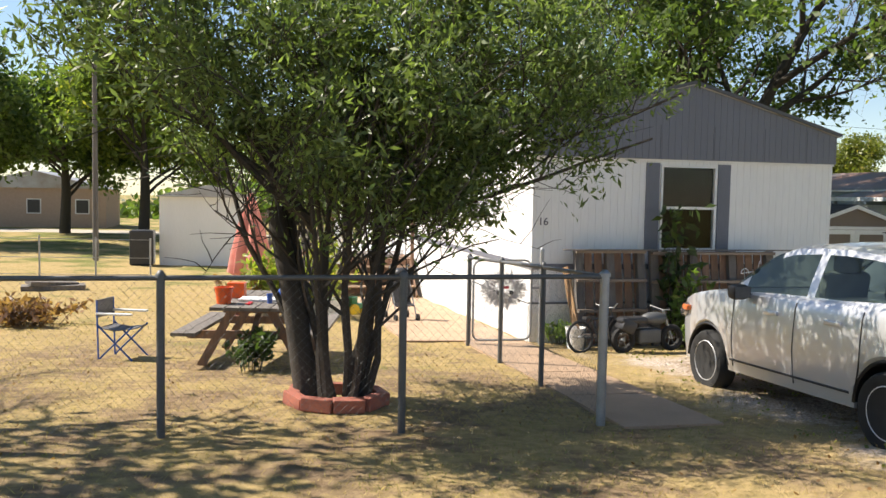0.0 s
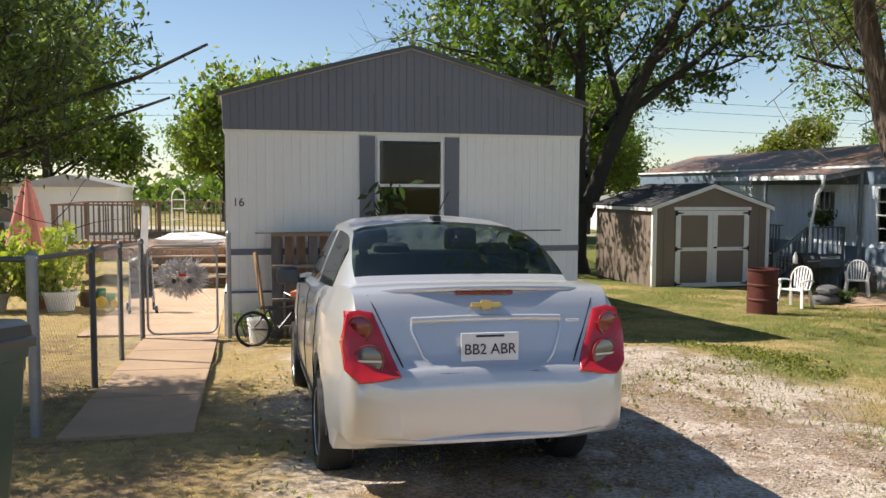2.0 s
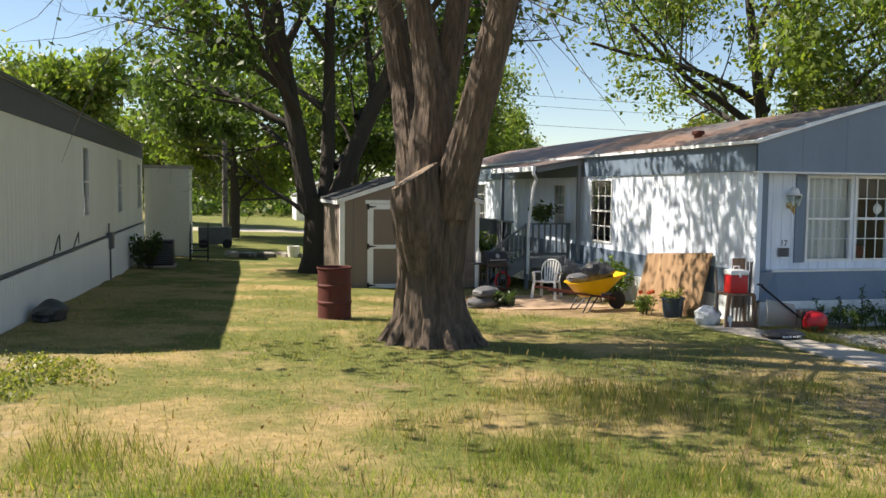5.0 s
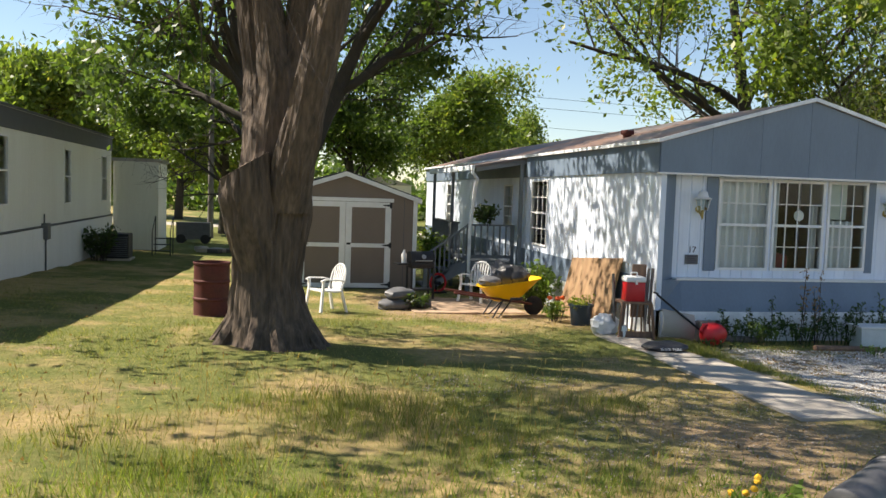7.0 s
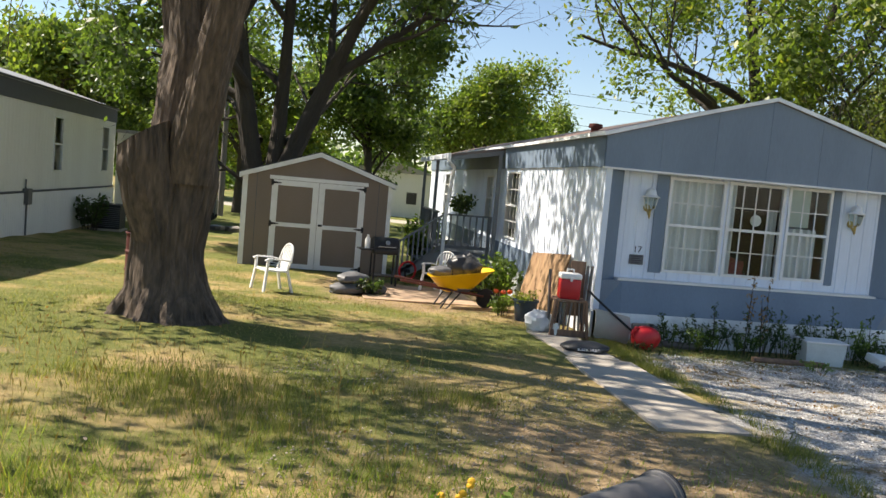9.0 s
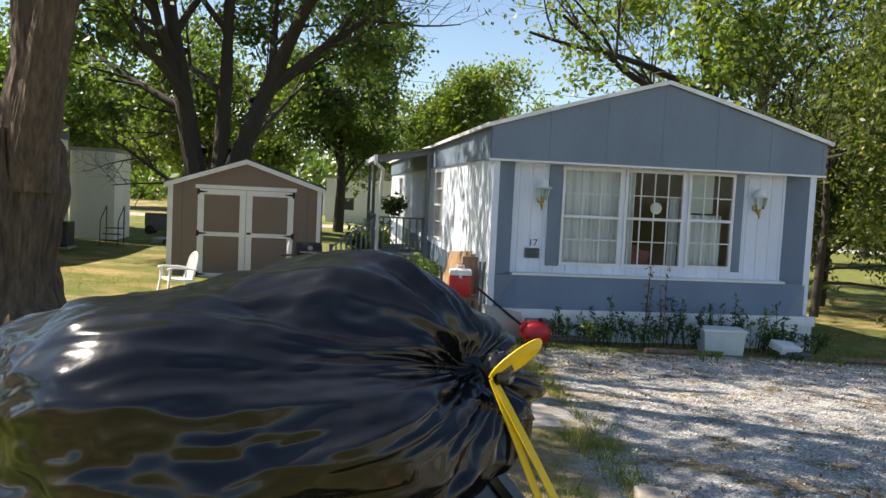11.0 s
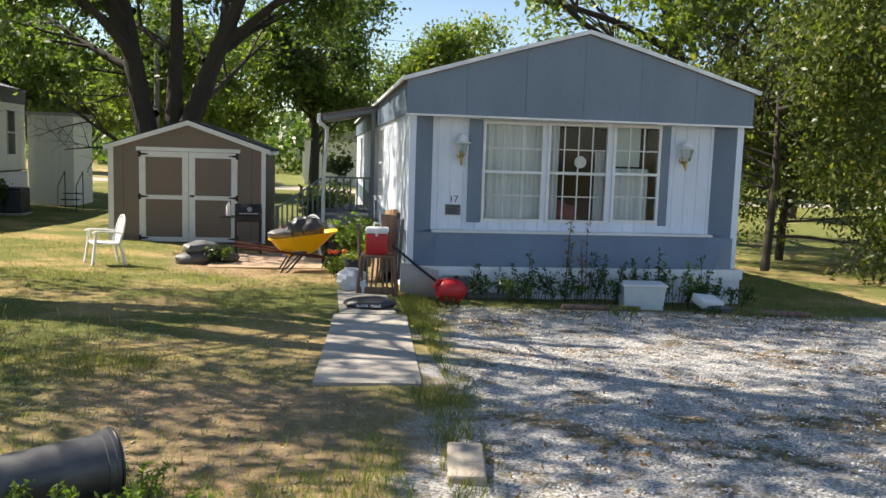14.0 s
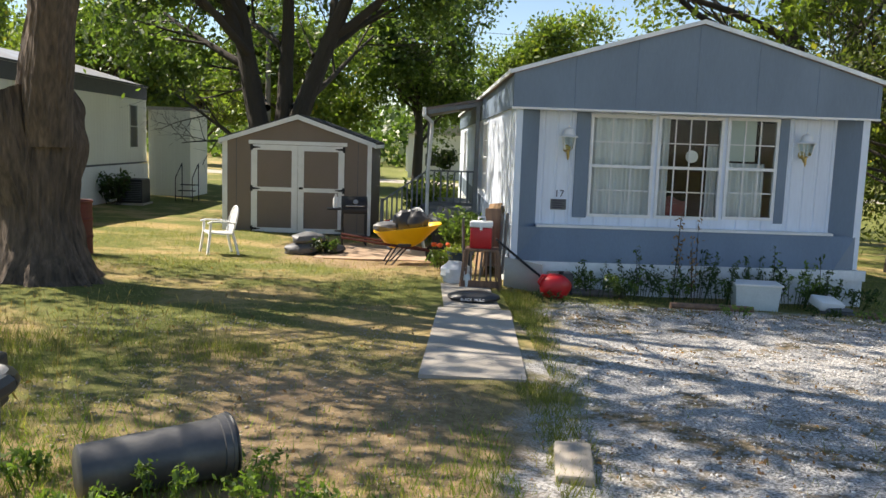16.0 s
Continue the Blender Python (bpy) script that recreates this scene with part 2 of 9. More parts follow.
CURTAIN = mat("white_curtain", (0.78, 0.79, 0.80), 0.9, vary=0.05, scale=3, grain=60, bump=0.1)
GLASS = glass_mat("window_glass")
CONCRETE = mat("concrete", (0.47, 0.42, 0.35), 0.9, vary=0.18, scale=1.6, grain=70, bump=0.3, color2=(0.33, 0.295, 0.25))
OLD_WOOD = mat("weathered_wood", (0.19, 0.17, 0.15), 0.85, vary=0.25, scale=3, grain=40, bump=0.4, color2=(0.12, 0.105, 0.095), stretch=(6, 6, 0.6), spread=-0.15)
# shelf wood coloured paler to stand for daylight on the boards
LIT_BOARD = mat("lit_shelf_board", (0.30, 0.24, 0.19), 0.85, vary=0.25, scale=3, grain=40, bump=0.4, color2=(0.20, 0.15, 0.115), stretch=(0.6, 6, 6), spread=-0.15)
BROWN_WOOD = mat("brown_wood", (0.28, 0.165, 0.10), 0.8, vary=0.2, scale=3, grain=40, bump=0.35, color2=(0.14, 0.085, 0.06), stretch=(6, 6, 0.6), spread=-0.15)
GALV = mat("galvanised_steel", (0.36, 0.37, 0.38), 0.5, 0.6, vary=0.15, scale=6, grain=60)
DARK_GALV = mat("weathered_steel", (0.13, 0.135, 0.14), 0.55, 0.5, vary=0.2, scale=6, grain=60)
BARK = mat("tree_bark", (0.14, 0.10, 0.07), 0.95, vary=0.75, scale=7, grain=15, bump=3.0, color2=(0.06, 0.045, 0.033), stretch=(1.8, 1.8, 0.28))
CUT_WOOD = mat("sawn_wood", (0.30, 0.22, 0.15), 0.9, vary=0.3, scale=5, grain=30, bump=0.5, color2=(0.17, 0.12, 0.085))
DARK_BARK = mat("dark_bark", (0.06, 0.05, 0.04), 0.95, vary=0.3, scale=4, grain=26, bump=0.8, color2=(0.05, 0.042, 0.034), stretch=(5, 5, 0.7))


# ---- ground ----
def ground_material():
    m = bpy.data.materials.new("lawn_and_gravel")
    m.use_nodes = True
    nt, n = m.node_tree, m.node_tree.nodes
    L = nt.links.new
    b = n["Principled BSDF"]
    b.inputs["Roughness"].default_value = 0.95
    b.inputs["Specular IOR Level"].default_value = 0.2
    co = n.new("ShaderNodeTexCoord")
    sep = n.new("ShaderNodeSeparateXYZ")
    L(co.outputs["Object"], sep.inputs[0])

    def noise_tex(scale, detail=4, rough=0.6):
        t = n.new("ShaderNodeTexNoise")
        t.inputs["Scale"].default_value, t.inputs["Detail"].default_value, t.inputs["Roughness"].default_value = scale, detail, rough
        L(co.outputs["Object"], t.inputs["Vector"])
        return t.outputs["Fac"]

    def calc(op, a, c=None, d=None):
        t = n.new("ShaderNodeMath")
        t.operation = op
        for k, v in enumerate((a, c, d)):
            if v is None:
                continue
            if isinstance(v, (int, float)):
                t.inputs[k].default_value = v
            else:
                L(v, t.inputs[k])
        return t.outputs[0]

    def ramp(f, a, c):
        t = n.new("ShaderNodeMapRange")
        t.interpolation_type = "SMOOTHSTEP"
        t.inputs["From Min"].default_value, t.inputs["From Max"].default_value = a, c
        L(f, t.inputs["Value"])
        return t.outputs["Result"]

    def blend(f, a, c):
        t = n.new("ShaderNodeMix")
        t.data_type = "RGBA"
        for k, v in (("Factor", f), ("A", a), ("B", c)):
            if isinstance(v, tuple):
                t.inputs[k].default_value = (*v, 1)
            elif isinstance(v, (int, float)):
                t.inputs[k].default_value = v
            else:
                L(v, t.inputs[k])
        return t.outputs["Result"]

    edge = calc("MULTIPLY", calc("SUBTRACT", noise_tex(0.9, 6, 0.65), 0.5), 3.2)

    def area(x0, x1, y0, y1, skew=0.0, soft=0.5):
        """One inside a slanted rectangle with a ragged rim."""
        xs = calc("SUBTRACT", sep.outputs[0], calc("MULTIPLY", sep.outputs[1], skew))
        dx = calc("SUBTRACT", calc("ABSOLUTE", calc("SUBTRACT", xs, (x0 + x1) / 2)), (x1 - x0) / 2)
        dy = calc("SUBTRACT", calc("ABSOLUTE", calc("SUBTRACT", sep.outputs[1], (y0 + y1) / 2)), (y1 - y0) / 2)
        d = calc("ADD", calc("MAXIMUM", dx, dy), edge)
        return ramp(d, soft, -soft)

    straw = blend(ramp(noise_tex(9, 5), 0.35, 0.65), (0.43, 0.315, 0.145), (0.31, 0.235, 0.10))
    green = blend(ramp(noise_tex(14, 5), 0.3, 0.7), (0.10, 0.125, 0.028), (0.19, 0.19, 0.055))
    soil = blend(ramp(noise_tex(12, 6), 0.35, 0.65), (0.30, 0.195, 0.115), (0.45, 0.31, 0.19))
    # greener to the east and at the back, dry in the yard with the picnic table
    east = ramp(sep.outputs[0], 3.0, 16.0)
    g = calc("ADD", calc("ADD", noise_tex(0.55, 6, 0.62), calc("MULTIPLY", ramp(sep.outputs[1], 18.0, 40.0), 0.16)), calc("MULTIPLY", calc("SUBTRACT", east, 0.5), 0.20))
    lawn = blend(ramp(g, 0.47, 0.66), straw, green)
    lawn = blend(calc("MULTIPLY", ramp(noise_tex(0.8, 6, 0.65), 0.60, 0.72), 0.7), lawn, soil)
    grit = blend(ramp(noise_tex(38, 3), 0.4, 0.62), (0.20, 0.155, 0.115), (0.44, 0.36, 0.29))
    worn = blend(ramp(noise_tex(30, 4), 0.38, 0.6), (0.36, 0.29, 0.23), (0.60, 0.52, 0.45))
    litter = blend(ramp(noise_tex(22, 6, 0.7), 0.42, 0.58), (0.15, 0.10, 0.065), (0.36, 0.26, 0.17))
    tan_drive = blend(ramp(noise_tex(0.9, 6, 0.7), 0.46, 0.56), worn, blend(ramp(noise_tex(2.0, 5), 0.40, 0.56), litter, grit))
    pale = blend(ramp(noise_tex(45, 3), 0.38, 0.6), (0.24, 0.225, 0.20), (0.58, 0.56, 0.53))
    pale_drive = blend(ramp(noise_tex(1.5, 7, 0.75), 0.50, 0.60), pale, blend(ramp(noise_tex(9, 6, 0.7), 0.42, 0.58), (0.12, 0.10, 0.05), (0.30, 0.23, 0.15)))
    bare = area(18.3, 21.0, 4.4, 7.6, 0.05, 0.8)
    yard = area(17.6, 21.5, 15.2, 19.5, 0.0, 0.6)
    trod = calc("MULTIPLY", area(-8.0, 4.6, 2.0, 12.5, 0.0, 1.2), ramp(noise_tex(1.6, 6, 0.7), 0.44, 0.60))
    lawn = blend(calc("MULTIPLY", trod, 0.85), lawn, blend(ramp(noise_tex(6, 6), 0.35, 0.65), (0.15, 0.10, 0.062), (0.27, 0.19, 0.12)))
    c = blend(calc("MULTIPLY", bare, 0.75), lawn, soil)
    c = blend(calc("MULTIPLY", yard, 0.8), c, soil)
    c = blend(area(4.9, 10.2, -6.0, 10.6, 0.02, 0.6), c, tan_drive)
    c = blend(area(20.55, 31.0, -6.0, 11.7, 0.13, 0.35), c, pale_drive)
    far_lane = ramp(calc("ABSOLUTE", calc("SUBTRACT", sep.outputs[1], 55.0)), 2.4, 1.8)
    c = blend(far_lane, c, (0.42, 0.38, 0.32))
    L(c, b.inputs["Base Color"])
    bp = n.new("ShaderNodeBump")
    bp.inputs["Strength"].default_value, bp.inputs["Distance"].default_value = 0.9, 0.03
    L(calc("ADD", noise_tex(45, 4, 0.7), calc("MULTIPLY", noise_tex(9, 3), 0.8)), bp.inputs["Height"])
    L(bp.outputs["Normal"], b.inputs["Normal"])
    return m


def make_ground():
    xs = [-700, -300, -140, -80, -50, -32, -22, -15, -11] + [i * 0.3 for i in range(-30, 110)] + [34, 36, 40, 46, 56, 75, 110, 180, 350, 700]
    ys = [-700, -300, -120, -50, -25, -12, -6, -3, -1] + [i * 0.3 for i in range(0, 100)] + [31, 33, 36, 40, 46, 55, 70, 100, 160, 300, 700]
    v, f = [], []
    for y in ys:
        for x in xs:
            h = 0.035 * noise.noise((x * 0.9, y * 0.9, 0)) + 0.015 * noise.noise((x * 3, y * 3, 5))
            v.append((x, y, ground_z(x, y) + (h if abs(x) < 60 and -10 < y < 60 else 0)))
    w = len(xs)
    for j in range(len(ys) - 1):
        for i in range(w - 1):
            f.append((j * w + i, j * w + i + 1, (j + 1) * w + i + 1, (j + 1) * w + i))
    s = Shape().add(v, f)
    solo("ground", s, ground_material(), "dry yellow-green lawn with bare soil and gravel drives", "ground", kind="structure", smooth=True)


make_ground()


# ---- houses ----
def face_at(x, y, turn):
    """A pose whose -y side looks out of a wall: turn 0 south, -90 west, 90 east."""
    return pose(x, y, 0, 0, 0, turn)


def window(parent, name, x0, x1, z0, z1, m, cols, rows, depth=0.05, lower=None, frame_mat=None, thick=0.035):
    """A sash window set in a wall: frame, glazing bars, sill and pane. Bars run in x and z at y=-depth..0 of m."""
    fm = frame_mat or WHITE_PAINT
    fr = Shape()
    t = thick
    fr.box(x0, -0.03, z0, x0 + t, depth, z1, m).box(x1 - t, -0.03, z0, x1, depth, z1, m)
    fr.box(x0 + t, -0.03, z1 - t, x1 - t, depth, z1, m).box(x0 + t, -0.03, z0, x1 - t, depth, z0 + t, m)
    mid = (z0 + z1) / 2
    fr.box(x0 + t, -0.022, mid - 0.022, x1 - t, depth - 0.01, mid + 0.022, m)
    win = part(name, fr, fm, parent, "white-framed sash window")
    for k in range(1, cols):
        x = x0 + t + (x1 - x0 - 2 * t) * k / cols
        part("glazing_bar", Shape().box(x - 0.009, -0.004, z0 + t, x + 0.009, 0.012, mid - 0.022, m), fm, win)
        part("glazing_bar", Shape().box(x - 0.009, -0.004, mid + 0.022, x + 0.009, 0.012, z1 - t, m), fm, win)
    for k in range(1, rows):
        if rows % 2 == 0 and k == rows // 2:
            continue
        z = z0 + t + (z1 - z0 - 2 * t) * k / rows
        part("glazing_bar", Shape().box(x0 + t, -0.006, z - 0.009, x1 - t, 0.010, z + 0.009, m), fm, win)
    for za, zb in ((z0 + t, mid - 0.022), (mid + 0.022, z1 - t)):
        pn = part("pane", Shape().add([(x0 + t, 0.016, za), (x1 - t, 0.016, za), (x1 - t, 0.016, zb), (x0 + t, 0.016, zb)], [(0, 1, 2, 3)], m), GLASS, win)
        pn.visible_shadow = False
    return win


def holed(s, u0, u1, z0, z1, holes, m, **kw):
    """A ribbed wall with openings (u0, u1, z0, z1), cut into strips."""
    us = sorted({u0, u1, *[h[0] for h in holes], *[h[1] for h in holes]})
    for a, b in zip(us, us[1:]):
        zs = [z0]
        for h in sorted((h for h in holes if h[0] <= a and h[1] >= b), key=lambda h: h[2]):
            zs += [h[2], h[3]]
        zs.append(z1)
        for za, zb in zip(zs[::2], zs[1::2]):
            if zb > za:
                s.ribbed(a, b, za, zb, m=m, **kw)
    return s


def gable_points(x0, x1, ze, zp, over):
    xm = (x0 + x1) / 2
    return xm, [(x0 - over, ze), (xm, zp), (x1 + over, ze)]


def roof_bow(x0, x1, ze, zp, k, n=8):
    """Roofline of a bow-topped home: low pitch, softly bent."""
    t = k / n
    x = x0 + (x1 - x0) * t
    h = 1 - abs(2 * t - 1)
    return x, ze + (zp - ze) * (h * 0.93 + 0.07 * math.sin(h * math.pi / 2))


def home_roof(parent, x0, x1, y0, y1, ze, zp, material, rim_mat, rim):
    n = 12
    pts = [roof_bow(x0, x1, ze, zp, k, n) for k in range(n + 1)]
    s = Shape()
    top = pts + [(x, z - 0.05) for x, z in reversed(pts)]
    s.prism(top, y0, y1)
    rf = part("roof", s, material, parent, "low-pitched metal roof")
    e = Shape()
    for (xa, za), (xb, zb) in zip(pts, pts[1:]):
        a, b = Vector((xa, 0, za)), Vector((xb, 0, zb))
        e.add([(xa, y0 - 0.03, za - rim), (xb, y0 - 0.03, zb - rim), (xb, y0 - 0.03, zb + 0.02), (xa, y0 - 0.03, za + 0.02),
               (xa, y0 + 0.06, za - rim), (xb, y0 + 0.06, zb - rim), (xb, y0 + 0.06, zb + 0.02), (xa, y0 + 0.06, za + 0.02)],
              [(0, 1, 2, 3), (7, 6, 5, 4), (3, 2, 6, 7), (1, 0, 4, 5)])
    for x in (x0, x1):
        sgn = -1 if x == x0 else 1
        e.box(min(x, x + 0.03 * sgn), y0 - 0.03, ze - rim, max(x, x + 0.03 * sgn), y1, ze + 0.02)
    part("roof_edge", e, rim_mat, rf)
    return rf


def gable_front(s, x0, x1, zb, ze, zp, y, m=None, pitch=0.115, panel=0.0):
    """The ribbed panel under a bowed gable, standing at y."""
    x = x0
    while x < x1 - 1e-4:
        xb = min(x + pitch, x1)
        def top(q):
            t = (q - x0) / (x1 - x0)
            h = 1 - abs(2 * t - 1)
            return ze + (zp - ze) * (h * 0.93 + 0.07 * math.sin(h * math.pi / 2)) - 0.03
        a, b = x + 0.006, xb - 0.006
        s.add([(x, y + 0.006, zb), (a, y, zb), (b, y, zb), (xb, y + 0.006, zb), (x, y + 0.006, top(x)), (a, y, top(a)), (b, y, top(b)), (xb, y + 0.006, top(xb)),
               (x, y + 0.05, zb), (xb, y + 0.05, zb), (x, y + 0.05, top(x)), (xb, y + 0.05, top(xb))],
              [(0, 1, 5, 4), (1, 2, 6, 5), (2, 3, 7, 6), (9, 8, 10, 11), (8, 9, 3, 2, 1, 0)], m)
        x = xb
    return s


def home_white():
    """The white home with the slate gable, number 16."""
    X0, X1, Y0, Y1 = 4.32, 9.70, 12.5, 33.0
    Z0, ZF, ZE, ZP = 0.0, 2.34, 2.84, 3.60
    h = thing("mobile_home", "white mobile home with slate-grey gable and shutters", "house")
    front = face_at(0, Y0, 0)
    win = (6.50, 7.50, 0.86, 2.25)
    s = holed(Shape(), X0, X1, Z0, ZF, [win], front, pitch=0.125, groove=0.010, depth=0.006, thick=0.09)
    part("front_wall", s, WHITE_SIDING, h, "white ribbed siding", weld=True)
    gab = part("gable", gable_front(Shape(), X0 - 0.03, X1 + 0.03, ZF, ZE, ZP, Y0 - 0.05), SLATE_PAINT, h, "slate-grey ribbed gable panel", weld=True)
    for x in (5.35, 6.45, 7.42, 8.35, 9.15):
        part("panel_seam", Shape().box(x - 0.005, Y0 - 0.053, ZF, x + 0.005, Y0 - 0.045, ZE + 0.05), DARK_TRIM, gab)
    # side walls: u runs along the wall
    left = pose(X0, 0, 0, 0, 0, -90)
    right = pose(X1, 0, 0, 0, 0, 90)
    s = holed(Shape(), -Y1, -Y0 - 0.09, Z0, ZF, [], left, pitch=0.25, groove=0.01, depth=0.006, thick=0.09)
    part("side_wall", s, WHITE_SIDING, h)
    wins = [(20.0, 20.75, 0.62, 2.18), (25.9, 26.7, 0.55, 2.12), (31.2, 32.0, 0.55, 2.12)]
    s = holed(Shape(), Y0 + 0.09, Y1, Z0, ZF, wins, right, pitch=0.25, groove=0.01, depth=0.006, thick=0.09)
    part("side_wall", s, CREAM_SIDING, h, "cream-white ribbed siding", weld=True)
    part("back_wall", Shape().box(X0 + 0.09, Y1 - 0.09, Z0, X1 - 0.09, Y1, ZF), WHITE_SIDING, h)
    s = Shape().box(X0 - 0.03, Y0 + 0.0, ZF, X0 + 0.03, Y1, ZE - 0.02)
    part("side_fascia", s, WHITE_SIDING, h)
    s = Shape().box(X1 - 0.03, Y0 + 0.0, ZF, X1 + 0.03, Y1, ZE - 0.02)
    part("side_fascia", s, DARK_TRIM, h, "dark side fascia")
    home_roof(h, X0 - 0.06, X1 + 0.06, Y0 - 0.08, Y1 + 0.05, ZE, ZP, ROOF_METAL, DARK_TRIM, 0.035)
    # skirting
    zg = -1.35
    sk = Shape().ribbed(X0 - 0.03, X1 + 0.05, zg, Z0 - 0.02, pitch=0.22, groove=0.012, depth=0.008, thick=0.04, m=face_at(0, Y0 - 0.06, 0))
    part("skirting", sk, WHITE_SIDING, h, "white ribbed skirting, dirty at the bottom")
    part("skirting_cap", Shape().box(X0 - 0.04, Y0 - 0.075, -0.16, X1 + 0.06, Y0 - 0.05, 0.0), WHITE_SIDING, h)
    part("skirting_rail", Shape().box(X0 - 0.03, Y0 - 0.07, 0.0, X1 + 0.04, Y0 - 0.005, 0.025), DARK_TRIM, h)
    sk = Shape().ribbed(Y0 - 0.02, Y1, zg, Z0 - 0.02, pitch=0.15, groove=0.012, depth=0.01, thick=0.04, m=pose(X1 + 0.05, 0, 0, 0, 0, 90))
    part("skirting", sk, WHITE_SIDING, h)
    part("skirting_rail", Shape().box(X1 + 0.002, Y0 + 0.09, 0.0, X1 + 0.06, Y1, 0.04), DARK_TRIM, h)
    sk = Shape().ribbed(-Y1, -Y0, zg, Z0 - 0.02, pitch=0.22, groove=0.012, depth=0.008, thick=0.04, m=pose(X0 - 0.04, 0, 0, 0, 0, -90))
    part("skirting", sk, WHITE_SIDING, h)
    # belt line
    part("belt_trim", Shape().box(X0 - 0.012, Y0 - 0.012, 0.545, X1 + 0.012, Y0 - 0.002, 0.635), SLATE_PAINT, h, "slate belt stripe")
    part("belt_trim", Shape().box(X0 - 0.012, Y0, 0.545, X0 - 0.002, Y1, 0.635), SLATE_PAINT, h)
    part("eave_trim", Shape().box(X0 - 0.01, Y0 - 0.03, ZF - 0.035, X1 + 0.01, Y0 - 0.002, ZF), WHITE_PAINT, h)
    window(h, "window", *win, front, 1, 2, frame_mat=WHITE_PAINT)
    for xa, xb in ((6.24, 6.47), (7.53, 7.75)):
        sh = Shape().box(xa, Y0 - 0.03, 0.84, xb, Y0 - 0.001, 2.28)
        for k in range(28):
            z = 0.90 + k * 0.048
            sh.box(xa + 0.03, Y0 - 0.036, z, xb - 0.03, Y0 - 0.028, z + 0.03)
        part("shutter", sh, SLATE_PAINT, h, "slate-grey louvred shutter")
    for w in wins:
        window(h, "window", *w, right, 1, 2)
    # room behind, near-black to stand in for its shade
    part("floor", Shape().box(X0 + 0.1, Y0 + 0.1, -0.1, X1 - 0.1, Y1 - 0.1, -0.03), ROOM_SHADE, h)
    part("unlit_room_wall", Shape().box(X0 + 0.1, Y0 + 3.2, 0.0, X1 - 0.1, Y0 + 3.3, ZF), ROOM_SHADE, h)
    part("ceiling", Shape().box(X0 + 0.1, Y0 + 0.1, ZF + 0.02, X1 - 0.1, Y1 - 0.1, ZF + 0.06), ROOM_SHADE, h)
    # addition at the back
    a = Shape().ribbed(X1 + 0.06, 11.35, -1.45, 2.0, pitch=0.25, groove=0.01, depth=0.006, thick=0.09, m=face_at(0, Y1 + 0.05, 0))
    a.box(X1 + 0.06, Y1 + 0.14, -1.45, 11.35, 35.5, 1.98)
    part("back_addition", a, CREAM_SIDING, h, "cream box-shaped addition")
    part("addition_roof", Shape().box(X1 + 0.02, Y1 + 0.0, 2.0, 11.43, 35.6, 2.12), ROOF_METAL, h)
    return h


home_white()


